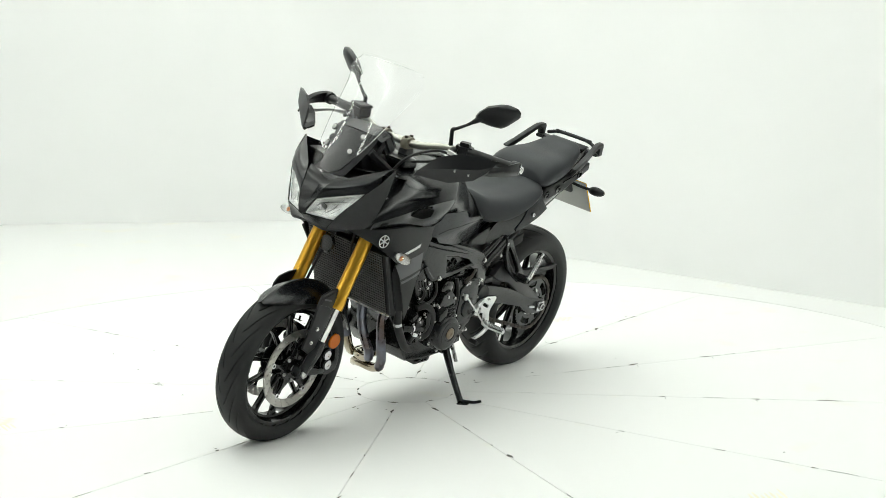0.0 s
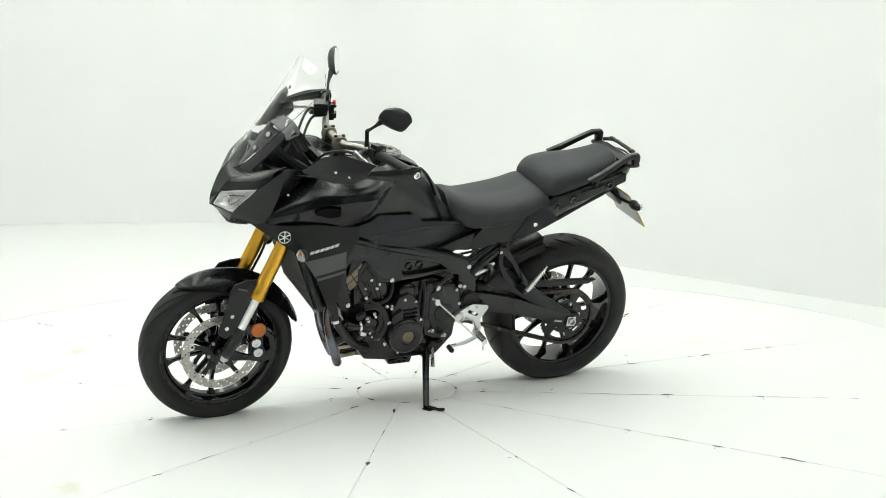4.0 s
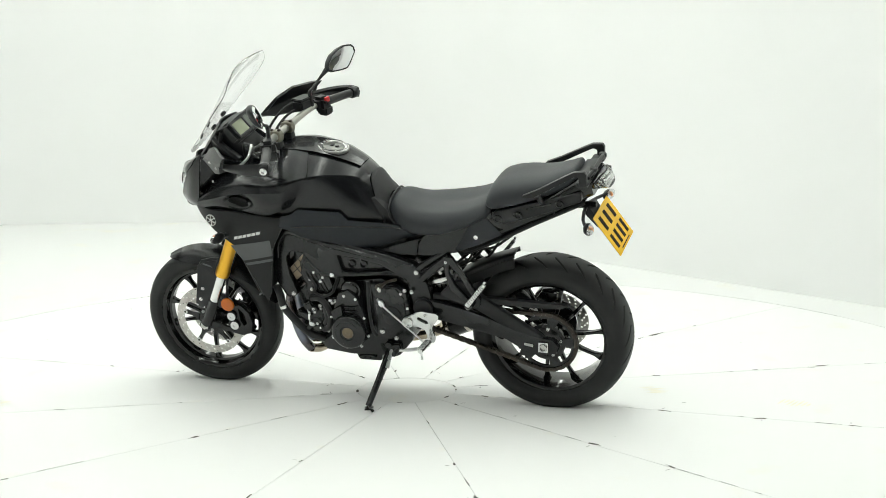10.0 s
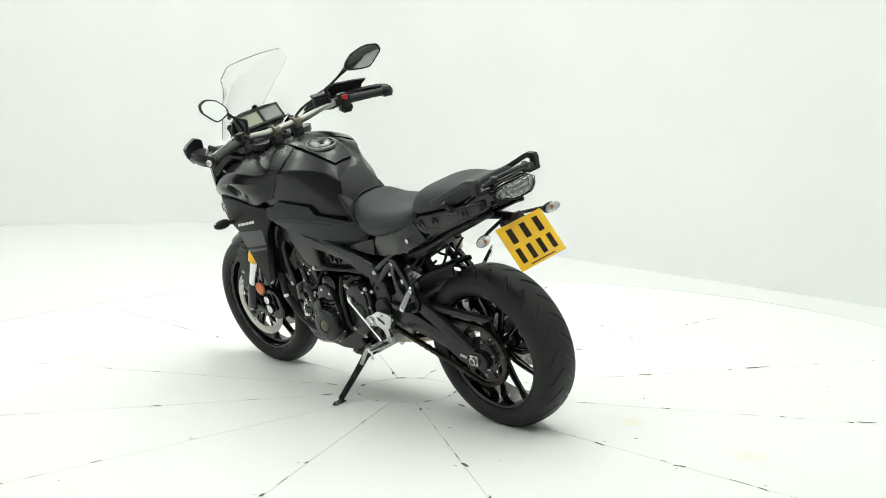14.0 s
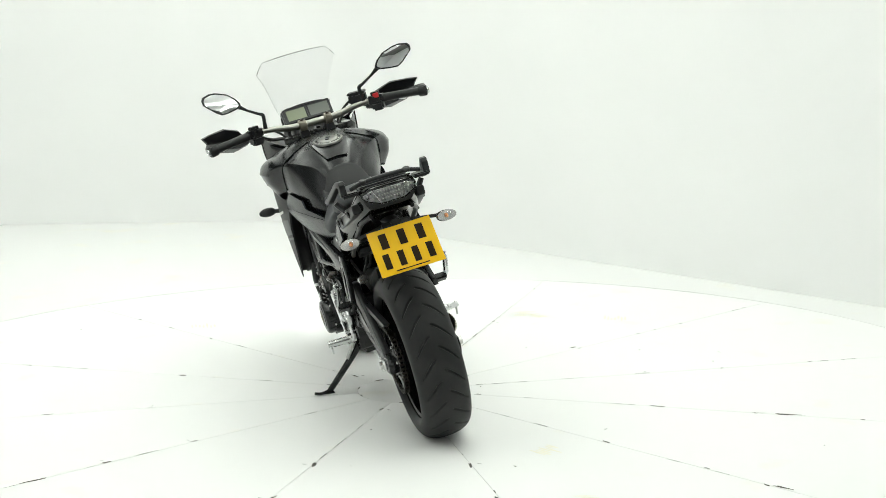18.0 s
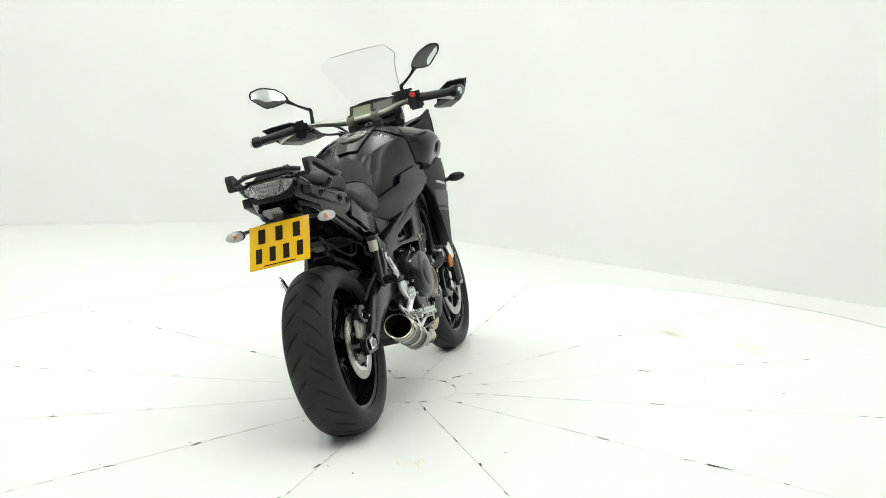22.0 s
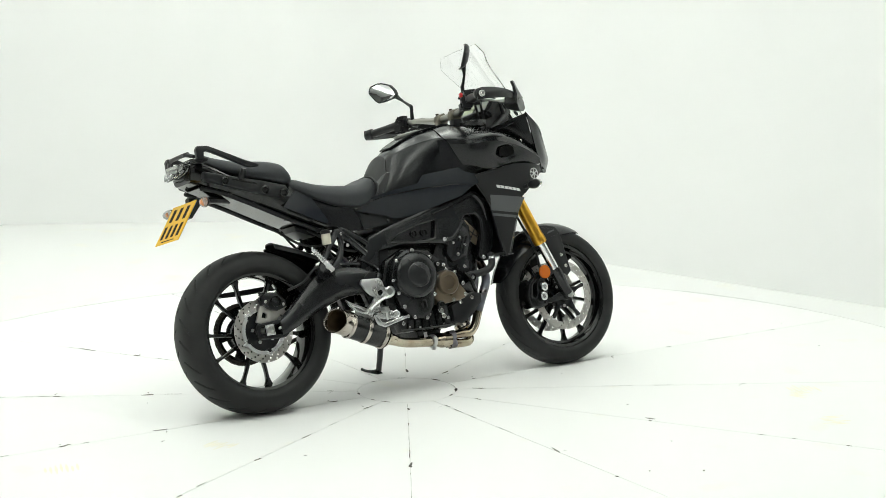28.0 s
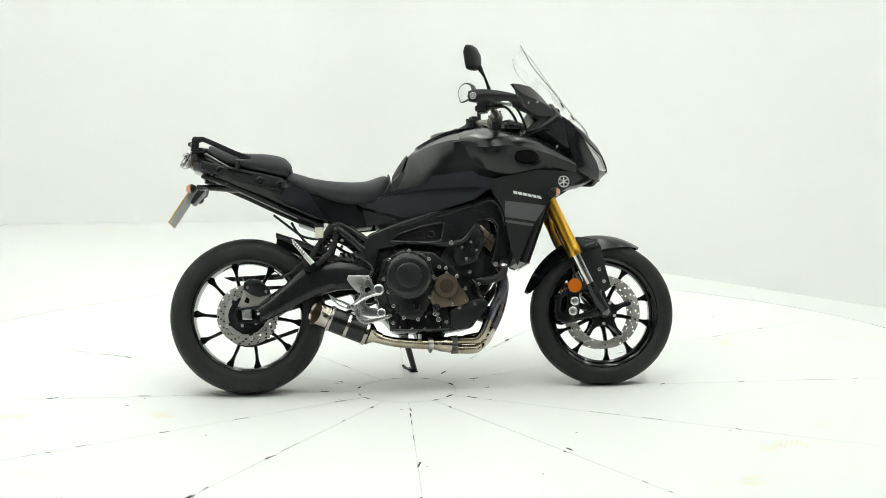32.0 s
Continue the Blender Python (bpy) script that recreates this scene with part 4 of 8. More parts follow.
    # shock absorber
    sa, sb = Vector((-0.27, 0.03, 0.535)), Vector((-0.40, 0.03, 0.505))
    part("shock_body", tube([sa + (sa - sb) * 0.2, sb], 0.024, 14, 2), ALLOY, bike)
    dd = (sb - sa)
    un = dd.normalized()
    w1 = Vector((0, 1, 0))
    w2 = un.cross(w1)
    coil = [sa + dd * (k / 70) + (w1 * math.cos(k * 0.62) + w2 * math.sin(k * 0.62)) * 0.034 for k in range(71)]
    part("shock_spring", tube(coil, 0.006, 7, 1), STEEL, bike, "bright steel shock spring")
    part("shock_linkage", joined(slab([(-0.285, 0.500), (-0.300, 0.440), (-0.365, 0.425), (-0.400, 0.455), (-0.395, 0.500), (-0.34, 0.512)], -0.05, 0.05, 0.006), disc_boss((-0.345, 0.470), 0.020, -0.06, 0.062, 0.004, 20)), ENGINE_BLACK, bike)
    part("shock_reservoir", lathe([(0.0, -0.045), (0.018, -0.043), (0.021, -0.036), (0.021, 0.036), (0.018, 0.043), (0, 0.045)], (-0.315, 0.078, 0.540), (1, 0, -0.25), 24), ALLOY, bike, "bright alloy shock reservoir")


swingarm()


def sprocket_and_chain():
    teeth = 45
    ro = 0.114
    rim = []
    for k in range(teeth * 4):
        a = 2 * math.pi * k / (teeth * 4)
        r = ro + (0.004, 0.0, -0.005, 0.0)[k % 4]
        rim.append((r * math.cos(a), r * math.sin(a)))
    cut = [[((0.098 if i < 5 else 0.074) * math.cos(math.pi / 5 * 2 * q + (i if i < 5 else 9 - i) * 0.2 - 0.4), (0.098 if i < 5 else 0.074) * math.sin(math.pi / 5 * 2 * q + (i if i < 5 else 9 - i) * 0.2 - 0.4)) for i in range(10)] for q in range(5)]
    sp = part("sprocket", slab(rim, 0.0945, 0.1005, 0.0, cut), ENGINE_BLACK, bike, "dark toothed rear sprocket")
    sp.matrix_basis = pose(RW[0], 0, RW[1])
    part("sprocket_carrier", lathe([(0.064, -0.03), (0.066, 0.0), (0.06, 0.006), (0.045, 0.012), (0.03, 0.02), (0, 0.02)], (RW[0], 0.0945, RW[1]), n=36), ENGINE_BLACK, bike)
    bolts([(RW[0] + 0.056 * math.cos(0.5 + k * 1.2566), 0.101, RW[1] + 0.056 * math.sin(0.5 + k * 1.2566)) for k in range(5)], 0.009, 0.008, ALLOY, bike)
    # chain path: round the rear sprocket and the small one in front
    fr = Vector((-0.205, 0, 0.405))
    rear = Vector((RW[0], 0, RW[1]))
    pts = []
    rf, rr = 0.040, 0.1165
    d = fr - rear
    phi = math.atan2(d.z, d.x)
    off = math.acos((rr - rf) / d.length)
    a_top, a_bot = phi + off, phi - off
    for k in range(25):
        a = a_top + (2 * math.pi - 2 * off) * k / 24
        pts.append(rear + Vector((math.cos(a), 0, math.sin(a))) * rr)
    for k in range(9):
        a = a_bot + 2 * off * k / 8
        pts.append(fr + Vector((math.cos(a), 0, math.sin(a))) * rf)
    pts.append(pts[0])
    seglen, out, acc = 0.0159, [], 0.0
    for a, b in zip(pts, pts[1:]):
        L = (b - a).length
        while acc < L:
            q = a.lerp(b, acc / L)
            out.append((q, (b - a).normalized()))
            acc += seglen
        acc -= L
    bits = []
    for i, (q, t) in enumerate(out):
        ang = math.degrees(math.atan2(-t.z, t.x))
        w = 0.0185 if i % 2 else 0.0125
        for s in (-1, 1):
            bits.append(block((q.x, 0.0975 + s * w / 2, q.z), (0.0205, 0.0018, 0.0135), 0.0, (0, ang, 0)))
        bits.append(block((q.x + t.x * 0.008, 0.0975, q.z + t.z * 0.008), (0.008, 0.020, 0.008), 0.0, (0, ang, 0)))
    tagged(part("drive_chain", joined(*bits), CHAIN_STEEL, bike, "oily steel drive chain"), kind="stuff")


sprocket_and_chain()


def engine():
    case = [(-0.205, 0.300), (-0.215, 0.430), (-0.185, 0.520), (-0.10, 0.560), (0.02, 0.545), (0.075, 0.500), (0.16, 0.430), (0.215, 0.380), (0.215, 0.300), (0.165, 0.235), (0.06, 0.220), (-0.14, 0.225)]
    part("crankcase", slab(case, -0.135, 0.135, 0.012), ENGINE_BLACK, bike, "black cast engine crankcase")
    part("oil_sump", slab([(-0.075, 0.240), (-0.056, 0.215), (-0.048, 0.180), (0.045, 0.180), (0.066, 0.225), (0.06, 0.245)], -0.085, 0.10, 0.008), ENGINE_BLACK, bike)
    # cylinders lean forward
    part("cylinder_block", slab([(0.035, 0.500), (0.105, 0.640), (0.235, 0.585), (0.215, 0.420), (0.16, 0.40)], -0.130, 0.130, 0.008), ENGINE_BLACK, bike)
    part("cylinder_head", slab([(0.095, 0.625), (0.130, 0.712), (0.250, 0.665), (0.262, 0.600), (0.235, 0.560)], -0.142, 0.142, 0.012), ENGINE_BLACK, bike)
    for s in (1, -1):
        cover = [(0.140, 0.640), (0.165, 0.662), (0.205, 0.655), (0.226, 0.618), (0.222, 0.560), (0.190, 0.500), (0.120, 0.480), (0.095, 0.520), (0.115, 0.590)]
        y0, y1 = (0.128, 0.156) if s > 0 else (-0.156, -0.128)
        part("cam_cover", slab(cover, y0, y1, 0.009), ENGINE_BLACK, bike)
        rib = joined(*[tube([(0.118 + 0.018 * k, s * 0.157, 0.500 + 0.004 * k), (0.150 + 0.018 * k, s * 0.157, 0.575 + 0.002 * k)], 0.0035, 6, 2) for k in range(4)])
        part("cover_rib", rib, ENGINE_BLACK, bike)
        for k in range(3):
            part("cooling_fin", tube([(0.150 + 0.012 * k, s * 0.152, 0.640 - 0.004 * k), (0.185 + 0.01 * k, s * 0.156, 0.648 - 0.012 * k), (0.212 + 0.006 * k, s * 0.152, 0.612 - 0.02 * k)], 0.0035, 6, 4), ENGINE_BLACK, bike)
        bolts([(0.135, s * 0.156, 0.560), (0.170, s * 0.156, 0.580), (0.190, s * 0.156, 0.548)], 0.007, 0.005, ALLOY, bike)
        # bronze side of the cylinder head behind the frame window
        part("head_plate", slab([(0.272, 0.590), (0.212, 0.650), (0.168, 0.614), (0.250, 0.540)], *((0.140, 0.150) if s > 0 else (-0.150, -0.140)), 0.004), BRONZE, bike, "bronze tinted cylinder head plate")
        lines = [tube([(0.272 - 0.060 * u, s * 0.1505, 0.590 + 0.060 * u), (0.250 - 0.082 * u, s * 0.1505, 0.540 + 0.074 * u)], 0.0022, 5, 1) for u in (0.33, 0.68)] + [tube([(0.264, s * 0.1505, 0.568), (0.190, s * 0.1505, 0.634)], 0.0022, 5, 1)]
        part("plate_joint", joined(*lines), MATTE_BLACK, bike)
    # left: generator cover, water pump, sprocket cover
    gen = [(0.097, 0.395), (0.095, 0.440), (0.066, 0.512), (0.023, 0.528), (-0.010, 0.500), (-0.036, 0.420), (-0.040, 0.350), (-0.028, 0.312), (0.0, 0.285), (0.035, 0.275), (0.072, 0.288), (0.095, 0.325)]
    part("generator_case", slab(gen, 0.13, 0.190, 0.012), ENGINE_BLACK, bike)
    part("generator_cover", lathe([(0.070, -0.03), (0.070, 0.020), (0.067, 0.027), (0.060, 0.031), (0.050, 0.032), (0.048, 0.034), (0.030, 0.036), (0.028, 0.033), (0, 0.033)], (0.031, 0.190, 0.357), n=56), ENGINE_BLACK, bike, "round black generator cover")
    part("inspection_cap", lathe([(0.0225, 0), (0.0225, 0.004), (0.019, 0.006), (0.008, 0.006), (0.007, 0.003), (0, 0.003)], (0.028, 0.222, 0.360), n=28), BRONZE, bike, "bronze inspection cap")
    part("generator_lug", slab([(0.094, 0.442), (0.056, 0.466), (0.050, 0.462), (0.047, 0.412), (0.086, 0.408), (0.094, 0.420)], 0.18, 0.208, 0.005), ENGINE_BLACK, bike)
    for k in range(3):
        part("case_rib", tube([(0.040, 0.196, 0.456 - 0.017 * k), (0.008, 0.198, 0.456 - 0.017 * k), (-0.016, 0.194, 0.462 - 0.017 * k)], 0.004, 6, 4), ENGINE_BLACK, bike)
    bolts([(0.040, 0.190, 0.502), (-0.006, 0.190, 0.490), (-0.034, 0.190, 0.412), (0.092, 0.190, 0.470), (0.096, 0.190, 0.412), (-0.042, 0.186, 0.334), (0.130, 0.172, 0.338), (0.106, 0.186, 0.318), (0.052, 0.190, 0.282), (-0.010, 0.190, 0.290)], 0.0072, 0.006, ALLOY, bike)
    part("sprocket_cover", slab([(-0.060, 0.545), (-0.15, 0.548), (-0.205, 0.51), (-0.215, 0.42), (-0.19, 0.345), (-0.12, 0.305), (-0.070, 0.325), (-0.058, 0.40)], 0.13, 0.160, 0.012), ENGINE_BLACK, bike)
    part("cover_plate", slab([(-0.075, 0.500), (-0.110, 0.530), (-0.165, 0.532), (-0.195, 0.490), (-0.196, 0.425), (-0.165, 0.375), (-0.100, 0.352), (-0.078, 0.400)], 0.158, 0.167, 0.004), ENGINE_BLACK, bike)
    part("cover_boss", disc_boss((-0.140, 0.418), 0.040, 0.160, 0.174, 0.005), ENGINE_BLACK, bike)
    part("cover_rib", tube([(-0.085, 0.168, 0.520), (-0.130, 0.168, 0.538), (-0.175, 0.168, 0.536)], 0.0035, 6, 4), ENGINE_BLACK, bike)
    bolts([(-0.093, 0.166, 0.540), (-0.102, 0.168, 0.522), (-0.186, 0.166, 0.512), (-0.090, 0.166, 0.482), (-0.145, 0.162, 0.318), (-0.087, 0.162, 0.345), (-0.205, 0.160, 0.45)], 0.0075, 0.006, ALLOY, bike)
    # water pump with its pipes, small covers and wiring before the generator
    part("water_pump", joined(disc_boss((0.160, 0.395), 0.034, 0.12, 0.176, 0.008), tube([(0.160, 0.165, 0.395), (0.190, 0.172, 0.372), (0.215, 0.168, 0.345)], 0.013, 14, 4), block((0.168, 0.165, 0.352), (0.050, 0.03, 0.034), 0.006, (0, 20, 0))), ENGINE_BLACK, bike)
    part("pump_hose", tube([(0.190, 0.160, 0.470), (0.150, 0.176, 0.478), (0.120, 0.184, 0.452), (0.108, 0.184, 0.412), (0.122, 0.180, 0.362), (0.150, 0.170, 0.342)], 0.012, 12, 5), GRIP_RUBBER, bike)
    part("thermostat", joined(block((0.205, 0.150, 0.440), (0.042, 0.05, 0.030), 0.006, (0, 30, 0)), disc_boss((0.180, 0.428), 0.015, 0.14, 0.178, 0.003, 20)), ENGINE_BLACK, bike)
    bolts([(0.149, 0.178, 0.435), (0.177, 0.178, 0.419), (0.194, 0.172, 0.355), (0.160, 0.178, 0.353), (0.205, 0.168, 0.412), (0.186, 0.168, 0.385), (0.170, 0.182, 0.372)], 0.0065, 0.005, ALLOY, bike)
    part("hose_clip", tube([(0.193, 0.174, 0.378), (0.196, 0.174, 0.364)], 0.0145, 14, 1), ALLOY, bike)
    part("starter_motor", lathe([(0.0, 0.052), (0.026, 0.050), (0.033, 0.044), (0.035, 0.036), (0.035, -0.06), (0, -0.06)], (0.024, 0.125, 0.522), n=32), GLOSS_BLACK, bike, "round end of the starter motor")
    part("wiring", tube([(-0.050, 0.150, 0.550), (-0.052, 0.168, 0.500), (-0.050, 0.170, 0.440), (-0.052, 0.165, 0.360), (-0.06, 0.150, 0.320)], 0.007, 8, 5), GRIP_RUBBER, bike)
    part("wiring", tube([(0.075, 0.140, 0.56), (0.085, 0.160, 0.530), (0.100, 0.165, 0.500), (0.14, 0.168, 0.485), (0.18, 0.160, 0.500)], 0.006, 8, 5), GRIP_RUBBER, bike)
    part("wiring", tube([(0.20, 0.150, 0.56), (0.175, 0.164, 0.545), (0.165, 0.166, 0.520), (0.185, 0.160, 0.49)], 0.0055, 8, 5), GRIP_RUBBER, bike)
    part("coolant_hose", tube([(0.335, 0.160, 0.520), (0.318, 0.170, 0.480), (0.308, 0.172, 0.430), (0.256, 0.166, 0.356), (0.213, 0.158, 0.314), (0.160, 0.145, 0.290)], 0.0155, 14, 6), GRIP_RUBBER, bike, "black rubber coolant hose")
    part("hose_clip", tube([(0.311, 0.172, 0.440), (0.308, 0.172, 0.428)], 0.0172, 14, 1), ALLOY, bike)
    # small fittings round the pump, pipe stubs and brackets
    part("pump_elbow", joined(tube([(0.252, 0.150, 0.398), (0.215, 0.160, 0.392), (0.175, 0.166, 0.390), (0.150, 0.168, 0.382)], 0.0165, 14, 4), disc_boss((0.250, 0.396), 0.020, 0.130, 0.158, 0.003, 20)), ENGINE_BLACK, bike)
    part("hose_clip", tube([(0.206, 0.161, 0.392), (0.198, 0.162, 0.392)], 0.0185, 16, 1), CHROME, bike)
    part("pump_pipe", tube([(0.118, 0.168, 0.470), (0.130, 0.174, 0.440), (0.126, 0.176, 0.400), (0.140, 0.172, 0.372)], 0.014, 12, 5), GLOSS_BLACK, bike)
    part("case_lug", block((0.155, 0.150, 0.340), (0.052, 0.03, 0.020), 0.004, (0, 6, 0)), ENGINE_BLACK, bike)
    part("case_lug", block((0.095, 0.160, 0.472), (0.050, 0.03, 0.022), 0.005), ENGINE_BLACK, bike)
    bolts([(0.153, 0.172, 0.446), (0.182, 0.172, 0.431), (0.171, 0.166, 0.346), (0.139, 0.166, 0.348), (0.106, 0.176, 0.474), (0.085, 0.176, 0.472), (0.102, 0.190, 0.411), (0.107, 0.186, 0.323), (0.186, 0.157, 0.509), (0.146, 0.157, 0.545)], 0.0085, 0.007, CHROME, bike)
    part("starter_cap", lathe([(0.036, 0.0), (0.036, 0.004), (0.030, 0.007), (0.026, 0.004), (0, 0.004)], (0.014, 0.165, 0.518), n=32), GLOSS_BLACK, bike)
    part("neutral_switch", joined(block((-0.102, 0.168, 0.540), (0.034, 0.016, 0.020), 0.004, (0, 25, 0)), tube([(-0.112, 0.170, 0.545), (-0.135, 0.165, 0.560), (-0.17, 0.15, 0.565)], 0.006, 8, 3)), CHAIN_STEEL, bike)
    bolts([(-0.103, 0.176, 0.533), (-0.201, 0.160, 0.525), (-0.097, 0.170, 0.348), (-0.151, 0.168, 0.323), (-0.225, 0.150, 0.515)], 0.0095, 0.008, CHROME, bike)
    part("stand_switch", joined(block((-0.128, 0.140, 0.272), (0.060, 0.024, 0.030), 0.006, (0, 10, 0)), disc_boss((-0.110, 0.285), 0.014, 0.135, 0.165, 0.003, 18)), ENGINE_BLACK, bike)
    part("sump_rib", joined(*[block((0.02 - 0.022 * k, 0.102, 0.205), (0.006, 0.008, 0.034), 0.002, (0, -14, 0)) for k in range(3)], tube([(0.045, 0.104, 0.196), (0.005, 0.106, 0.206), (-0.03, 0.104, 0.200)], 0.004, 8, 3)), ENGINE_BLACK, bike)
    part("front_case", slab([(0.30, 0.60), (0.262, 0.62), (0.20, 0.50), (0.19, 0.40), (0.225, 0.36), (0.262, 0.42)], -0.11, 0.11, 0.01), ENGINE_BLACK, bike)
    # right: clutch cover, timing cover
    part("clutch_case", slab([(-0.160, 0.325), (-0.178, 0.385), (-0.194, 0.437), (-0.168, 0.518), (-0.115, 0.552), (-0.05, 0.550), (0.005, 0.520), (0.020, 0.450), (0.006, 0.385), (-0.006, 0.325), (-0.045, 0.266), (-0.115, 0.276)], -0.178, -0.12, 0.012), ENGINE_BLACK, bike)
    part("clutch_cover", lathe([(0.094, 0), (0.094, 0.026), (0.090, 0.036), (0.080, 0.043), (0.066, 0.046), (0.052, 0.047), (0.050, 0.051), (0.046, 0.053), (0, 0.053)], (-0.086, -0.172, 0.447), (0, -1, 0), 56), ENGINE_BLACK, bike, "large round black clutch cover")
    bolts([(-0.080, -0.178, 0.548), (-0.158, -0.178, 0.512), (-0.185, -0.178, 0.437), (-0.168, -0.178, 0.385), (-0.149, -0.178, 0.328), (-0.109, -0.178, 0.281), (-0.052, -0.178, 0.273), (-0.002, -0.178, 0.513), (0.014, -0.178, 0.442)], 0.0095, 0.008, CHROME, bike)
    tri_cover = [(-0.004, 0.345), (0.014, 0.405), (0.030, 0.440), (0.066, 0.456), (0.104, 0.440), (0.120, 0.402), (0.152, 0.358), (0.150, 0.334), (0.115, 0.324), (0.019, 0.316)]
    part("timing_case", slab(tri_cover, -0.176, -0.12, 0.010), BRONZE, bike, "bronze tinted timing cover")
    part("timing_cap", lathe([(0.050, 0), (0.050, 0.014), (0.044, 0.022), (0.030, 0.024), (0.028, 0.018), (0, 0.018)], (0.064, -0.172, 0.402), (0, -1, 0), 40), BRONZE, bike)
    bolts([(0.144, -0.176, 0.347), (0.140, -0.176, 0.392), (0.108, -0.176, 0.441), (0.068, -0.176, 0.455), (0.022, -0.176, 0.434), (-0.001, -0.176, 0.362), (0.025, -0.176, 0.323), (0.085, -0.176, 0.330), (0.115, -0.176, 0.317)], 0.0095, 0.008, CHROME, bike)
    bolts([(0.018, -0.170, 0.296), (0.031, -0.168, 0.271)], 0.013, 0.012, CHROME, bike)
    part("lower_case", slab([(-0.18, 0.30), (-0.16, 0.228), (0.075, 0.222), (0.085, 0.27), (0.06, 0.33), (-0.03, 0.295)], -0.150, -0.10, 0.008), ENGINE_BLACK, bike)
    bolts([(-0.125, -0.150, 0.245), (-0.075, -0.150, 0.238), (-0.025, -0.150, 0.238), (0.04, -0.150, 0.24), (0.03, -0.150, 0.29), (-0.02, -0.150, 0.285)], 0.0065, 0.005, ALLOY, bike)
    part("coolant_hose", tube([(0.300, -0.165, 0.500), (0.298, -0.172, 0.460), (0.278, -0.170, 0.436), (0.24, -0.160, 0.425), (0.19, -0.14, 0.42)], 0.015, 14, 6), GRIP_RUBBER, bike)
    part("hose_clip", tube([(0.2995, -0.168, 0.484), (0.2985, -0.170, 0.474)], 0.0165, 14, 1), ALLOY, bike)
    # webs, lugs and pipe along the lower right of the case
    part("case_web", joined(*[block((-0.13 + 0.034 * k, -0.152, 0.262), (0.007, 0.010, 0.052), 0.002, (0, 8 - 3 * k, 0)) for k in range(6)], tube([(-0.165, -0.154, 0.236), (-0.05, -0.156, 0.231), (0.070, -0.154, 0.233)], 0.005, 8, 4)), ENGINE_BLACK, bike)
    part("oil_pipe", tube([(0.165, -0.150, 0.440), (0.186, -0.168, 0.405), (0.196, -0.168, 0.372), (0.214, -0.150, 0.350)], 0.0075, 10, 5), GLOSS_BLACK, bike)
    part("case_lug", block((0.150, -0.160, 0.452), (0.046, 0.03, 0.026), 0.005, (0, 24, 0)), ENGINE_BLACK, bike)
    part("case_lug", block((0.052, -0.150, 0.478), (0.052, 0.03, 0.030), 0.006, (0, -12, 0)), ENGINE_BLACK, bike)
    part("case_boss", disc_boss((0.196, 0.410), 0.016, -0.170, -0.13, 0.003, 18), ENGINE_BLACK, bike)
    part("head_lug", slab([(0.100, 0.640), (0.128, 0.690), (0.160, 0.676), (0.150, 0.630)], -0.154, -0.13, 0.005), ENGINE_BLACK, bike)
    part("head_lug", slab([(0.085, 0.560), (0.098, 0.610), (0.126, 0.600), (0.112, 0.552)], -0.158, -0.13, 0.005), ENGINE_BLACK, bike)
    bolts([(0.160, -0.176, 0.458), (0.040, -0.166, 0.482), (0.066, -0.166, 0.476), (0.131, -0.155, 0.662), (0.105, -0.159, 0.580), (0.150, -0.157, 0.512), (0.196, -0.170, 0.410), (0.178, -0.168, 0.330), (-0.150, -0.151, 0.262), (0.062, -0.151, 0.262)], 0.0090, 0.008, CHROME, bike)
    # side deflector of the engine, right and left of the oil cooler
    part("engine_cover", slab([(0.076, 0.306), (0.120, 0.324), (0.182, 0.349), (0.207, 0.352), (0.232, 0.338), (0.227, 0.309), (0.174, 0.257), (0.118, 0.226), (0.081, 0.244)], -0.166, -0.125, 0.010), MATTE_BLACK, bike)
    part("oil_filter", lathe([(0.0, 0), (0.033, 0), (0.036, 0.01), (0.036, 0.07), (0.03, 0.078), (0, 0.078)], (0.20, 0.03, 0.31), (1, 0, -0.35), 24), ENGINE_BLACK, bike)
    part("gearbox", slab([(-0.285, 0.41), (-0.275, 0.53), (-0.20, 0.585), (-0.05, 0.59), (0.07, 0.565), (0.07, 0.45), (-0.20, 0.40)], -0.112, 0.108, 0.014), ENGINE_BLACK, bike)
    part("clutch_window", slab([(-0.076, 0.333), (-0.058, 0.351), (-0.042, 0.342), (-0.043, 0.313), (-0.064, 0.306)], -0.1795, -0.170, 0.003), GLOSS_BLACK, bike)
    part("oil_filler", lathe([(0.017, 0), (0.017, 0.010), (0.010, 0.012), (0.010, 0.022), (0, 0.022)], (0.022, -0.168, 0.318), (0, -1, 0), 6), ENGINE_BLACK, bike)
    part("drain_plug", lathe([(0.0, 0.010), (0.011, 0.010), (0.013, 0.006), (0.013, 0)], (0.025, -0.160, 0.292), (0, -1, 0), 6), ALLOY, bike)
    # throttle bodies and airbox close the space under the tank
    part("airbox", slab([(0.26, 0.76), (0.16, 0.90), (-0.10, 0.88), (-0.22, 0.75), (-0.20, 0.64), (0.05, 0.66)], -0.105, 0.105, 0.02), MATTE_BLACK, bike)
    part("throttle_bodies", tube([(0.02, 0.12, 0.635), (0.02, -0.12, 0.635)], 0.045, 16, 2), ENGINE_BLACK, bike)
    part("battery_box", slab([(-0.20, 0.74), (-0.22, 0.66), (-0.29, 0.655), (-0.42, 0.69), (-0.50, 0.76), (-0.30, 0.76)], -0.085, 0.085, 0.01), MATTE_BLACK, bike)


engine()


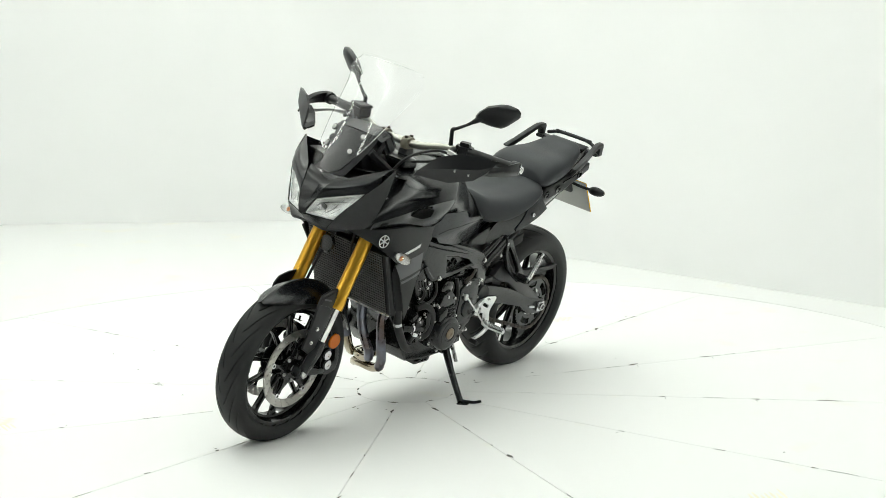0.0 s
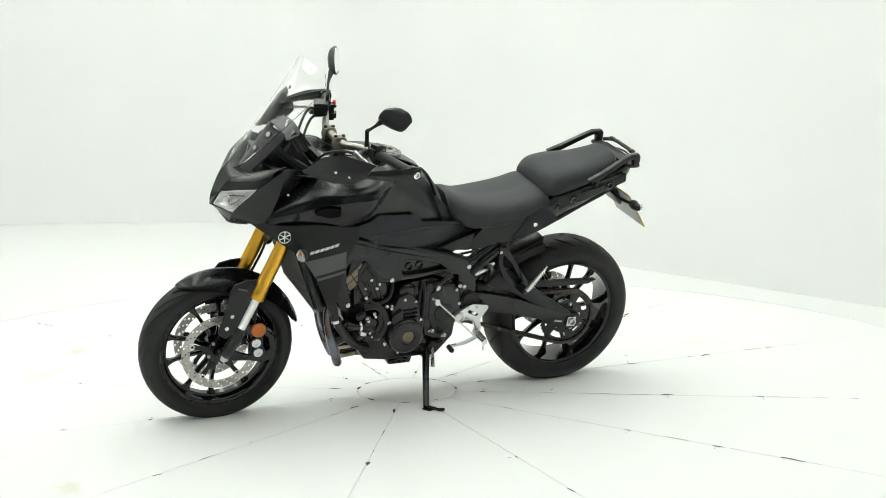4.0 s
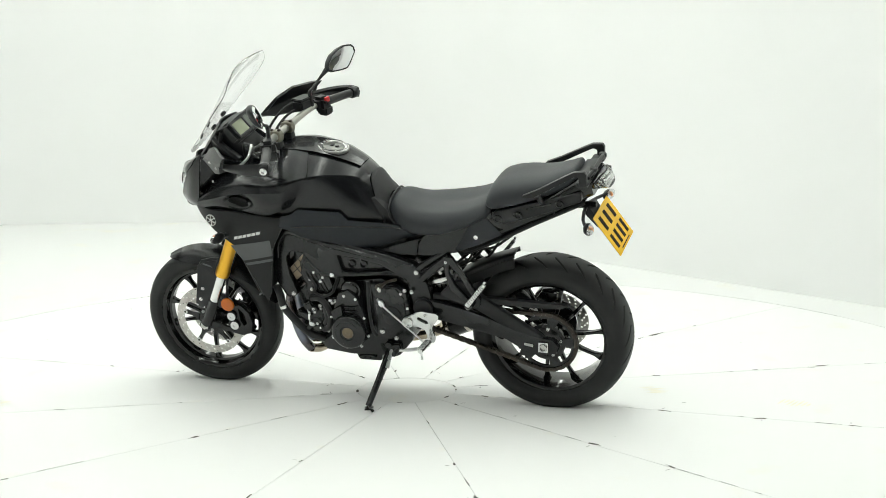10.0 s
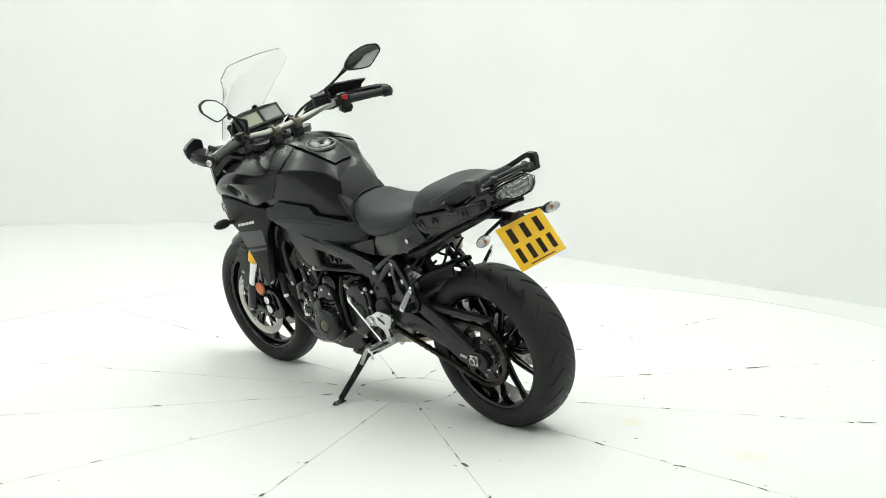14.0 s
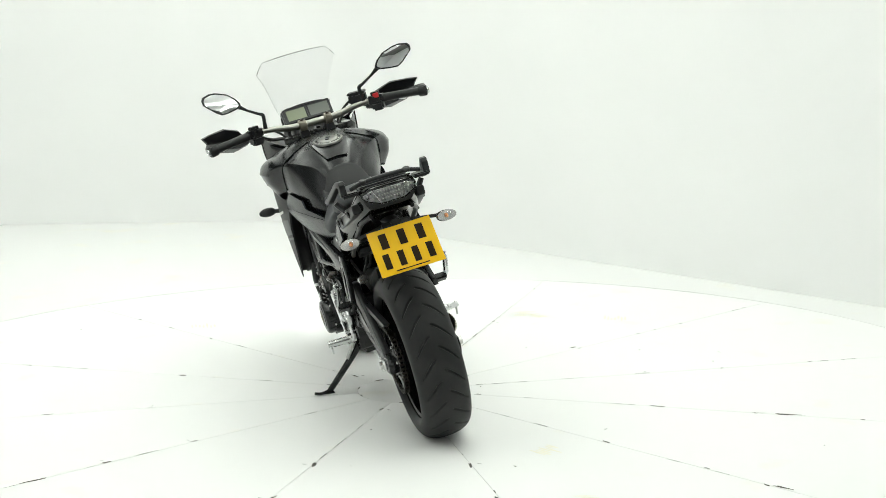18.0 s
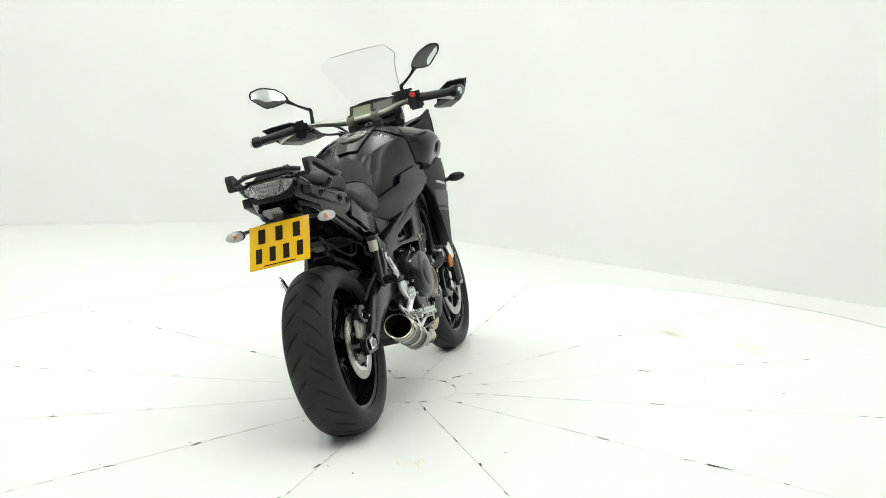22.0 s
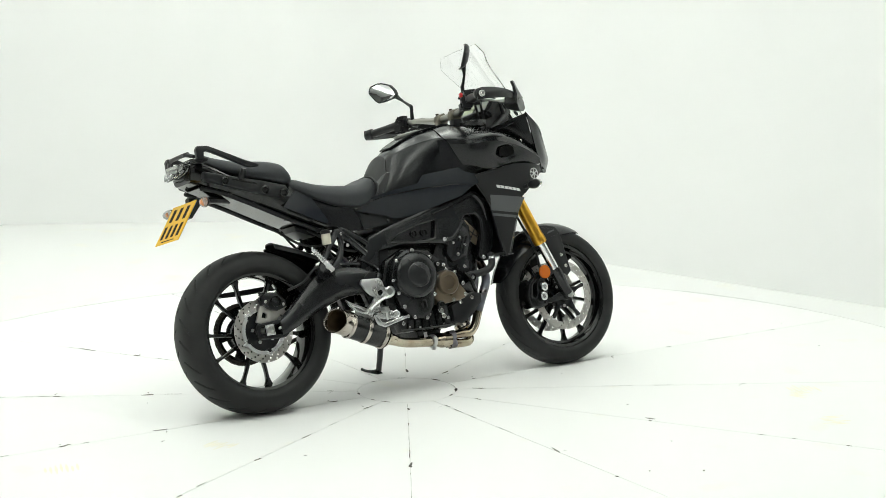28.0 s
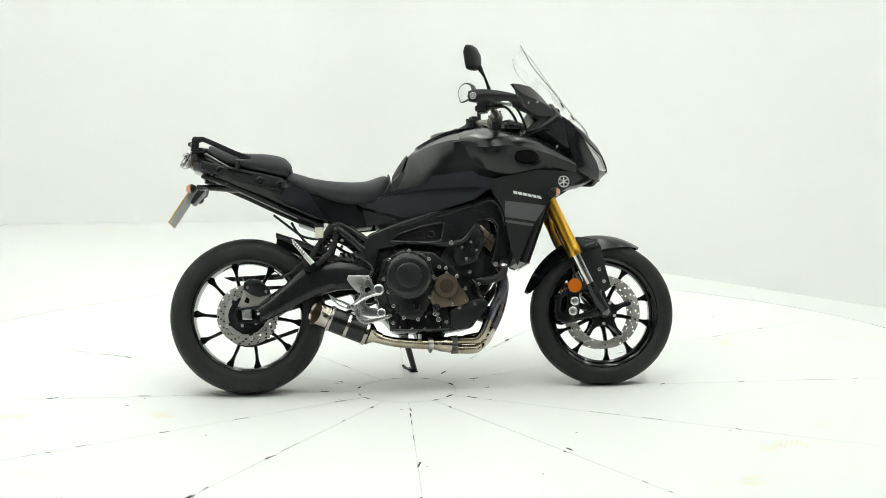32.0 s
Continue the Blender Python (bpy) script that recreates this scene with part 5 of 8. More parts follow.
def exhaust():
    for drop, sweep in (([(0.235, 0.095, 0.515), (0.290, 0.098, 0.485), (0.312, 0.100, 0.424), (0.298, 0.104, 0.330), (0.276, 0.104, 0.260), (0.256, 0.086, 0.212)], [(0.256, 0.086, 0.212), (0.240, 0.040, 0.190), (0.224, -0.020, 0.180), (0.206, -0.066, 0.168), (0.180, -0.088, 0.152), (0.120, -0.098, 0.152), (0.070, -0.098, 0.158)]),
                        ([(0.235, 0.0, 0.515), (0.295, 0.0, 0.485), (0.318, 0.004, 0.420), (0.306, 0.024, 0.335), (0.284, 0.044, 0.272), (0.262, 0.034, 0.232)], [(0.262, 0.034, 0.232), (0.246, 0.0, 0.216), (0.232, -0.035, 0.210), (0.205, -0.062, 0.204), (0.140, -0.086, 0.192)]),
                        ([(0.225, -0.085, 0.515), (0.285, -0.098, 0.470), (0.300, -0.108, 0.400), (0.266, -0.112, 0.330), (0.236, -0.110, 0.270)], [(0.236, -0.110, 0.270), (0.214, -0.107, 0.218), (0.186, -0.104, 0.190), (0.140, -0.100, 0.188), (0.070, -0.098, 0.187)])):
        part("header_pipe", tube(drop, 0.0185, 16, 5), HEADER, bike, "heat-blued steel header pipe")
        part("header_sweep", tube(sweep, 0.0178, 14, 5), EXHAUST, bike, "straw-coloured lower bend of a header pipe")
    part("collector_pipe", tube([(0.085, -0.098, 0.172), (0.045, -0.100, 0.174), (0.015, -0.104, 0.176), (-0.05, -0.115, 0.178), (-0.14, -0.135, 0.186), (-0.20, -0.149, 0.200), (-0.245, -0.155, 0.220)], [0.030, 0.031, 0.023, 0.0205, 0.0195, 0.0195, 0.020], 18, 5), EXHAUST, bike, "straw-coloured stainless collector pipe")
    part("pipe_joint", joined(*[tube([(0.110, -0.099, z), (0.082, -0.098, z - 0.001)], 0.0215, 18, 1) for z in (0.187, 0.156)]), HEADER, bike, "heat-blued pipe joint")
    part("pipe_clamp", joined(tube([(0.006, -0.106, 0.177), (-0.012, -0.109, 0.177)], 0.0265, 18, 1), block((-0.003, -0.112, 0.148), (0.014, 0.02, 0.016), 0.003), tube([(-0.043, -0.130, 0.196), (-0.043, -0.130, 0.216)], 0.007, 10, 1)), STEEL, bike)
    a, b = Vector((-0.228, -0.154, 0.213)), Vector((-0.470, -0.164, 0.316))
    d = (b - a)
    L = d.length
    part("silencer_sleeve", lathe([(0.028, 0.0), (0.040, 0.018), (0.046, 0.026), (0.0485, 0.03), (0.0495, L * 0.68), (0.046, L * 0.68)], a, d, 40), CARBON, bike, "short black round silencer sleeve")
    for u in (0.10, 0.40):
        part("silencer_band", lathe([(0.0485, 0), (0.0514, 0.002), (0.0514, 0.014), (0.0485, 0.016)], a + d * u, d, 40), DARK_CHROME, bike)
    def slant(bm):
        un = d.normalized()
        for v in bm.verts:
            f = min(1.0, max(0.0, ((v.co - a).dot(un) / L - 0.70) / 0.28))
            v.co += un * f * 0.50 * (v.co.y - (a.y + b.y) / 2)
        return bm
    part("silencer_end", slant(lathe([(0.0505, 0), (0.0525, 0.003), (0.0525, 0.014), (0.0480, 0.018), (0.0465, 0.026), (0.0470, 0.050), (0.0485, 0.068), (0.0498, 0.072), (0.0485, 0.075), (0.0452, 0.074), (0.0448, 0.066)], a + d * 0.68, d, 44)), DARK_CHROME, bike, "polished open silencer end cap")
    part("silencer_bore", slant(lathe([(0.0447, 0.0665), (0.043, 0.03), (0.036, -0.10), (0, -0.10)], a + d * 0.68, d, 36)), SOOT, bike, "sooty dark silencer bore")
    part("silencer_cone", lathe([(0.0215, -0.03), (0.0235, -0.012), (0.0245, -0.004), (0.046, 0.020), (0.03, 0.022)], a, d, 32), EXHAUST, bike)
    # radiator behind the fork
    n = Vector((0.42, 0, 0.908))
    rad = slab([(0.455, 0.745), (0.485, 0.735), (0.390, 0.488), (0.360, 0.498)], -0.188, 0.188, 0.004)
    part("radiator_frame", rad, MATTE_BLACK, bike, "black curved radiator with fine fins")
    foot = Vector((0.3925, 0, 0.4905))
    up = Vector((0.4875, 0, 0.7375)) - foot
    fins = joined(*[block(foot + up * ((k + 0.5) / 34), (0.006, 0.350, 0.0035), 0.0, (0, -20, 0)) for k in range(34)])
    tagged(part("radiator_core", fins, ENGINE_BLACK, bike), kind="stuff")
    face = Vector((0.007, 0, -0.0025))
    wires = [tube([foot + face + Vector((0, -0.176 + 0.011 * k, 0)), foot + face + up + Vector((0, -0.176 + 0.011 * k, 0))], 0.0019, 4, 1) for k in range(33)]
    wires += [tube([foot + face + up * (k / 24) + Vector((0, -0.178, 0)), foot + face + up * (k / 24) + Vector((0, 0.178, 0))], 0.0019, 4, 1) for k in range(25)]
    tagged(part("radiator_guard", joined(*wires), MESH_GREY, bike, "fine grey radiator mesh"), kind="stuff")
    part("radiator_lip", tube([foot + Vector((0.006, -0.188, -0.004)), foot + Vector((0.006, 0.188, -0.004))], 0.0035, 8, 1), ALLOY, bike, "thin bright lower edge of the radiator")
    pair("radiator_tank", tube([(0.470, 0.182, 0.735), (0.372, 0.182, 0.490)], 0.014, 10, 2), MATTE_BLACK, bike)
    part("horn", lathe([(0.0, 0), (0.03, 0.004), (0.035, 0.012), (0.03, 0.02), (0, 0.022)], (0.50, -0.06, 0.70), (1, 0, 0.2), 24), ENGINE_BLACK, bike)


exhaust()


# ---- bodywork ----
def side_out(x, z):
    return 0.232 - 0.74 * (x - 0.42) ** 2 - 0.02 * max(0.0, 0.80 - z) - 3.0 * max(0.0, x - 0.50) ** 2


def fuel_tank():
    # rings from the top middle over the shoulder crease down the hollowed flank
    st = [(0.400, [(0, 1.020), (0.060, 1.018), (0.110, 1.000), (0.150, 0.978), (0.158, 0.968), (0.165, 0.93), (0.165, 0.87), (0.16, 0.80)]),
          (0.330, [(0, 1.040), (0.065, 1.038), (0.130, 1.020), (0.205, 0.975), (0.212, 0.963), (0.205, 0.91), (0.195, 0.86), (0.185, 0.81)]),
          (0.240, [(0, 1.052), (0.070, 1.050), (0.135, 1.032), (0.222, 0.975), (0.228, 0.964), (0.212, 0.90), (0.200, 0.86), (0.195, 0.82)]),
          (0.125, [(0, 1.043), (0.070, 1.040), (0.130, 1.020), (0.192, 0.990), (0.197, 0.980), (0.192, 0.910), (0.184, 0.86), (0.185, 0.82)]),
          (0.050, [(0, 1.022), (0.060, 1.018), (0.100, 1.004), (0.145, 0.983), (0.150, 0.974), (0.167, 0.918), (0.165, 0.87), (0.172, 0.80)]),
          (-0.030, [(0, 0.980), (0.040, 0.977), (0.065, 0.970), (0.093, 0.958), (0.099, 0.949), (0.131, 0.905), (0.143, 0.85), (0.150, 0.78)]),
          (-0.085, [(0, 0.932), (0.030, 0.929), (0.048, 0.924), (0.066, 0.914), (0.072, 0.907), (0.107, 0.866), (0.122, 0.82), (0.125, 0.765)]),
          (-0.128, [(0, 0.864), (0.030, 0.860), (0.045, 0.854), (0.060, 0.846), (0.066, 0.840), (0.092, 0.812), (0.104, 0.785), (0.10, 0.755)])]
    tank_bm = body(st, 8, 1)
    tank_bm.normal_update()
    tree = BVHTree.FromBMesh(tank_bm)
    part("fuel_tank", tank_bm, SATIN_BLACK, bike, "satin black fuel tank with a sculpted top", 24)
    # raised centre cover round the filler, laid on the tank
    rows = []
    for x, w in ((0.330, 0.066), (0.290, 0.072), (0.240, 0.075), (0.165, 0.075), (0.100, 0.074), (0.050, 0.066), (0.005, 0.054), (-0.030, 0.042)):
        row = []
        for u in (1, 0.66, 0.33, 0, -0.33, -0.66, -1):
            hit = tree.ray_cast(Vector((x, w * u, 1.5)), Vector((0, 0, -1)))[0]
            row.append((x, w * u, hit.z + 0.0032))
        rows.append(row)
    part("tank_top_cover", shell(rows, 0.006, 4, 3), SATIN_BLACK, bike, "raised black cover along the tank top")
    up = Vector((-0.16, 0, 1)).normalized()
    at = Vector((0.090, 0, 1.0410))
    cap = part("filler_cap", lathe([(0.062, -0.006), (0.062, 0.002), (0.060, 0.0045), (0.054, 0.0045), (0.052, 0.002), (0.044, 0.002), (0.042, 0.006), (0.040, 0.0075), (0, 0.0078)], at, up, 48), CAP_GREY, bike, "round grey alloy filler cap")
    part("cap_ring", lathe([(0.0525, 0.0015), (0.0525, 0.0036), (0.0435, 0.0036), (0.0435, 0.0015)], at, up, 44), GLOSS_BLACK, cap)
    part("cap_flap", joined(block(at + up * 0.0085 + Vector((0.012, 0, 0)), (0.030, 0.020, 0.003), 0.001, (0, 9, 0)), lathe([(0.009, 0.006), (0.009, 0.0095), (0, 0.0095)], at + Vector((-0.016, 0.006, 0)), up, 16)), MATTE_BLACK, cap)
    for k in range(6):
        a = math.pi / 3 * k
        part("cap_screw", lathe([(0.0028, 0.003), (0.0028, 0.0055), (0, 0.0055)], at + Vector((0.0475 * math.cos(a), 0.0475 * math.sin(a), 0.16 * 0.0475 * math.cos(a))), up, 10), STEEL, cap)
    # soft pad wrapped over the tank's tail
    front = [(-0.066, 0, 0.952), (-0.067, 0.030, 0.948), (-0.070, 0.060, 0.930), (-0.088, 0.082, 0.892), (-0.110, 0.102, 0.848), (-0.130, 0.112, 0.812), (-0.148, 0.112, 0.777)]
    rear = [(-0.128, 0, 0.866), (-0.128, 0.030, 0.860), (-0.130, 0.050, 0.850), (-0.134, 0.072, 0.830), (-0.138, 0.088, 0.810), (-0.148, 0.100, 0.790), (-0.160, 0.106, 0.772)]
    half = []
    for f, r in zip(front, rear):
        row = []
        for u in (0, 0.04, 0.5, 0.96, 1):
            p = Vector(f).lerp(Vector(r), u)
            q, n, _, _ = tree.find_nearest(p)
            row.append(q + n * (0.0075 if 0.01 < u < 0.99 else 0.0045))
        half.append(row)
    for p in half[0]:
        p.y = 0.0
    pad = [[(p.x, -p.y, p.z) for p in r] for r in half[:0:-1]] + half
    part("tank_pad", shell(pad, -0.012, 4, 3), PAD_GREY, bike, "grey rubbery pad on the tank's tail", 50)
    pair("seat_surround", tube([(-0.150, 0.0, 0.874), (-0.150, 0.045, 0.870), (-0.148, 0.082, 0.850), (-0.150, 0.106, 0.822), (-0.172, 0.118, 0.785), (-0.200, 0.122, 0.765)], [0.004, 0.004, 0.004, 0.004, 0.004, 0.004], 10, 4), MATTE_BLACK, bike, "black rubber edge before the seat")
    return tree


tank_skin = fuel_tank()


def shrouds():
    # tank shoulder cover sweeping forward into the cowl; its rear edge is a joint on the tank
    rows = [[(0.165, 0.072, 1.046), (0.145, 0.135, 1.026), (0.130, 0.196, 0.996), (0.150, 0.212, 0.958), (0.172, 0.214, 0.915), (0.205, 0.214, 0.868)],
            [(0.235, 0.074, 1.056), (0.225, 0.155, 1.034), (0.215, 0.240, 0.988), (0.225, 0.262, 0.948), (0.234, 0.254, 0.905), (0.245, 0.228, 0.860)],
            [(0.330, 0.074, 1.047), (0.330, 0.155, 1.026), (0.330, 0.252, 0.988), (0.330, 0.280, 0.950), (0.318, 0.262, 0.900), (0.300, 0.230, 0.845)],
            [(0.420, 0.102, 1.020), (0.420, 0.168, 1.004), (0.430, 0.238, 0.972), (0.430, 0.266, 0.934), (0.426, 0.244, 0.888), (0.420, 0.217, 0.842)],
            [(0.500, 0.152, 0.976), (0.508, 0.190, 0.960), (0.516, 0.220, 0.936), (0.520, 0.238, 0.906), (0.520, 0.226, 0.878), (0.520, 0.206, 0.850)],
            [(0.592, 0.168, 0.912), (0.596, 0.178, 0.902), (0.600, 0.190, 0.890), (0.602, 0.198, 0.876), (0.602, 0.194, 0.864), (0.602, 0.188, 0.850)]]
    for k, p in enumerate(rows[0]):
        q, n, _, _ = tank_skin.find_nearest(Vector(p))
        rows[0][k] = tuple(q + n * 0.003)

    def hollow(x, y, z):
        return (x, y - 0.024 * math.exp(-((x - 0.400) / 0.052) ** 2 - ((z - 0.906) / 0.026) ** 2), z)
    pair("tank_shroud", warp(shell([r[:4] for r in rows], -0.004, 9, 6), hollow), SATIN_BLACK, bike, "satin black tank shroud with an air scoop", 40)
    pair("shroud_side", warp(shell([r[3:] for r in rows], -0.004, 9, 9), hollow), SATIN_BLACK, bike, "satin black flank of the tank shroud", 40)
    # scoop recess with a mesh
    sc = [[(0.440, 0.2565, 0.912), (0.442, 0.252, 0.906), (0.440, 0.247, 0.899)], [(0.418, 0.266, 0.926), (0.418, 0.262, 0.908), (0.418, 0.252, 0.892)], [(0.388, 0.272, 0.928), (0.388, 0.268, 0.906), (0.388, 0.257, 0.886)], [(0.356, 0.274, 0.920), (0.354, 0.270, 0.906), (0.356, 0.264, 0.893)]]
    pair("air_scoop", warp(shell(sc, -0.004, 4, 4), hollow), MESH_DARK, bike, "dark mesh air scoop")
    # crossed wires over the scoop
    lines = [spline(r, 6) for r in sc]
    net = [spline([r[j] for r in lines], 8) for j in range(len(lines[0]))]
    wires = []
    for k in range(-12, 25, 2):
        for sg in (1, -1):
            run = [net[j][i] + Vector((0, 0.0015, 0)) for j in range(len(net)) for i in [k + j * sg] if 0 <= i < len(net[0])]
            if len(run) > 1:
                wires.append(tube(run, 0.0009, 5, 1))
    pair("scoop_mesh", warp(joined(*wires), hollow), GLOSS_BLACK, bike, "fine crossed black wires")
    # graphite panel below, running down before the engine
    a = [(0.652, 0.838), (0.564, 0.788), (0.459, 0.716), (0.402, 0.600), (0.347, 0.476)]
    b = [(0.640, 0.848), (0.440, 0.856), (0.235, 0.822), (0.300, 0.700), (0.334, 0.505)]
    pair("side_panel", ruled(a, b, side_out, 0.004, 6, 8), GREY_PANEL, bike, "matt graphite side panel with a pale emblem")
    pair("panel_ledge", shell([[(x, side_out(x, z) - 0.002, z - 0.002), (x, side_out(x, z) - 0.035, z + 0.004), (x, 0.14, z + 0.002)] for x, z in ((0.630, 0.847), (0.540, 0.851), (0.440, 0.855), (0.340, 0.839), (0.240, 0.822))], -0.004, 3, 2), MATTE_BLACK, bike)
    back = [(0.235, 0.820), (0.262, 0.770), (0.300, 0.700), (0.318, 0.600), (0.334, 0.505)]
    pair("panel_inner", shell([[(x, side_out(x, z) - 0.004, z), (x + 0.025, 0.185, z - 0.004), (x + 0.060, 0.150, z - 0.008)] for x, z in back], 0.004, 3, 3), MATTE_BLACK, bike, "matt black inner face of the side panel")
    pair("panel_stripe", ruled([(0.470, 0.712), (0.425, 0.650)], [(0.306, 0.736), (0.302, 0.672)], lambda x, z: side_out(x, z) + 0.0012, 0.001, 6, 6), DECAL_GREY, bike)
    pair("panel_stripe", ruled([(0.418, 0.640), (0.412, 0.630)], [(0.304, 0.660), (0.304, 0.650)], lambda x, z: side_out(x, z) + 0.0012, 0.001, 3, 6), DECAL_GREY, bike)
    # slanted pale strokes in place of the model name
    for k in range(6):
        x = 0.452 - 0.019 * k
        z = 0.7385 + 0.0042 * k
        pair("name_bar", ruled([(x, z), (x - 0.004, z + 0.012)], [(x - 0.0155, z + 0.003), (x - 0.0195, z + 0.015)], lambda xx, zz: side_out(xx, zz) + 0.0016, 0.001, 2, 2), DECAL_WHITE, bike)
    # round emblem: ring, three crossing bars
    ec = (0.545, 0.809)
    ey = side_out(*ec)
    nrm = Vector((1.48 * (ec[0] - 0.42), 1, 0)).normalized()
    base = Vector((ec[0], ey, ec[1]))
    pair("emblem_ground", lathe([(0.0235, 0.0), (0.0235, 0.002), (0, 0.0022)], base, nrm, 32), GLOSS_BLACK, bike)
    pair("emblem_ring", lathe([(0.0235, 0.001), (0.0235, 0.0034), (0.0205, 0.0036), (0.0205, 0.001)], base, nrm, 32), DECAL_WHITE, bike)
    u = nrm.cross(Vector((0, 0, 1))).normalized()
    w = Vector((0, 0, 1))
    bars = []
    for k in range(3):
        q = radians(90 + 60 * k)
        v = (u * math.cos(q) + w * math.sin(q)) * 0.0195
        bars.append(tube([base + nrm * 0.002 - v, base + nrm * 0.002 + v], 0.0024, 6, 1))
    pair("emblem_bar", joined(*bars), DECAL_WHITE, bike)

    # flank cover under the tank
    ws = spline([(-0.30, 0.098, 0), (-0.265, 0.104, 0), (-0.18, 0.131, 0), (-0.10, 0.156, 0), (0.0, 0.182, 0), (0.10, 0.200, 0), (0.22, 0.212, 0), (0.30, 0.216, 0)], 8)

    def wy(x, z):
        for p, q in zip(ws, ws[1:]):
            if p.x <= x <= q.x:
                w = p.y + (q.y - p.y) * (x - p.x) / (q.x - p.x)
                return w - 0.10 * max(0.0, z - 0.790) - 0.34 * max(0.0, 0.780 - z)
        return 0.2
    pair("flank_cover", ruled([(0.272, 0.826), (0.212, 0.840), (0.181, 0.862), (0.019, 0.846), (-0.008, 0.814), (-0.121, 0.796), (-0.178, 0.783), (-0.266, 0.754)], [(0.262, 0.790), (0.227, 0.777), (0.184, 0.746), (0.030, 0.706), (-0.041, 0.686), (-0.105, 0.686), (-0.170, 0.710), (-0.266, 0.732)], wy, 0.007, 6, 12), FLANK_BLACK, bike, "satin black flank cover below the tank", 25)
    pair("flank_crease", ruled([(0.215, 0.790), (0.150, 0.796), (-0.005, 0.792), (-0.150, 0.778), (-0.255, 0.752)], [(0.215, 0.787), (0.150, 0.792), (-0.005, 0.788), (-0.150, 0.775), (-0.255, 0.750)], lambda x, z: wy(x, z) + 0.0015, 0.003, 5, 1), SATIN_BLACK, bike)
    pair("seat_trim", ruled([(-0.120, 0.679), (-0.190, 0.702), (-0.262, 0.722)], [(-0.124, 0.670), (-0.180, 0.662), (-0.246, 0.655)], lambda x, z: 0.121 + 0.05 * (x + 0.2), 0.006, 4, 4), MATTE_BLACK, bike, "slim black trim before the side cover")
    pair("trim_screw", lathe([(0.008, 0), (0.008, 0.003), (0.005, 0.005), (0, 0.005)], (-0.136, 0.124, 0.678), (0, 1, 0), 14), MATTE_BLACK, bike)
    bolts([(-0.266, 0.108, 0.745), (-0.266, -0.108, 0.745)], 0.008, 0.006, ALLOY, bike)


shrouds()


def front_cowl():
    inn, tin, out, low = Vector((0.752, 0.015, 0.876)), Vector((0.731, 0.034, 0.929)), Vector((0.639, 0.172, 0.981)), Vector((0.705, 0.103, 0.872))
    # faceted skin: brow over each lamp, cheek behind it, a hollow beak between the brows
    brow = [[(0.735, 0.034, 0.931), (0.7345, 0.035, 0.934), (0.733, 0.037, 0.937)],
            [(0.705, 0.078, 0.950), (0.708, 0.066, 0.966), (0.704, 0.053, 0.981)],
            [(0.674, 0.125, 0.968), (0.676, 0.112, 0.990), (0.655, 0.090, 1.008)],
            [(0.641, 0.173, 0.985), (0.636, 0.165, 1.016), (0.604, 0.148, 1.040)],
            [(0.598, 0.198, 1.028), (0.586, 0.192, 1.048), (0.549, 0.210, 1.072)]]
    pair("upper_cowl", shell(brow, 0.004, 5, 4), SATIN_BLACK, bike, "satin black faceted front cowl", 30)
    cheek = [[(0.641, 0.173, 0.984), (0.598, 0.199, 1.027), (0.549, 0.212, 1.072)],
             [(0.666, 0.148, 0.943), (0.618, 0.185, 0.960), (0.566, 0.209, 0.990)],
             [(0.690, 0.124, 0.906), (0.638, 0.171, 0.908), (0.584, 0.197, 0.920)],
             [(0.707, 0.104, 0.871), (0.655, 0.153, 0.868), (0.602, 0.186, 0.868)],
             [(0.707, 0.078, 0.831), (0.672, 0.118, 0.838), (0.628, 0.160, 0.846)]]
    pair("cowl_cheek", shell(cheek, 0.004, 4, 4), SATIN_BLACK, bike, "satin black cheek of the front cowl", 30)
    beak = [[(0.640, 0.088, 1.008), (0.676, 0.0, 1.012), (0.640, -0.088, 1.008)],
            [(0.702, 0.054, 0.980), (0.689, 0.0, 0.960), (0.702, -0.054, 0.980)],
            [(0.733, 0.037, 0.934), (0.722, 0.0, 0.922), (0.733, -0.037, 0.934)],
            [(0.753, 0.018, 0.894), (0.750, 0.0, 0.893), (0.753, -0.018, 0.894)],
            [(0.757, 0.007, 0.871), (0.760, 0.0, 0.870), (0.757, -0.007, 0.871)]]
    part("cowl_beak", shell(beak, -0.004, 3, 1), SATIN_BLACK, bike, "hollow black beak between the headlamps", 20)
    pair("brow_edge", tube([(0.757, 0.007, 0.872), (0.753, 0.018, 0.895), (0.733, 0.037, 0.936), (0.704, 0.053, 0.981)], 0.0035, 8, 4), SATIN_BLACK, bike)
    jaw = [[(0.757, 0.0, 0.872), (0.730, 0.056, 0.872), (0.707, 0.104, 0.870)], [(0.722, 0.0, 0.842), (0.716, 0.042, 0.836), (0.707, 0.078, 0.831)]]
    pair("cowl_jaw", shell(jaw, 0.004, 2, 3), SATIN_BLACK, bike)
    pair("cowl_lip", tube([(0.722, 0.0, 0.840), (0.716, 0.042, 0.834), (0.706, 0.078, 0.829), (0.660, 0.128, 0.838)], 0.006, 8, 5), MATTE_BLACK, bike)
    # headlamps: deep bowl, upper row of chambers, round reflector, pale light guide round the edge
    axis = Vector((0.86, 0.48, 0.12)).normalized()

    def net(lift, k, n=6, inset=0.0):
        g = []
        for i in range(n + 1):
            u = inset + (1 - 2 * inset) * i / n
            row = []
            for j in range(n + 1):
                v = inset + (1 - 2 * inset) * j / n
                p = tin.lerp(out, u).lerp(inn.lerp(low, u), v)
                row.append(p + axis * (lift + k * math.sin(math.pi * u) * math.sin(math.pi * v)))
            g.append(row)
        return g
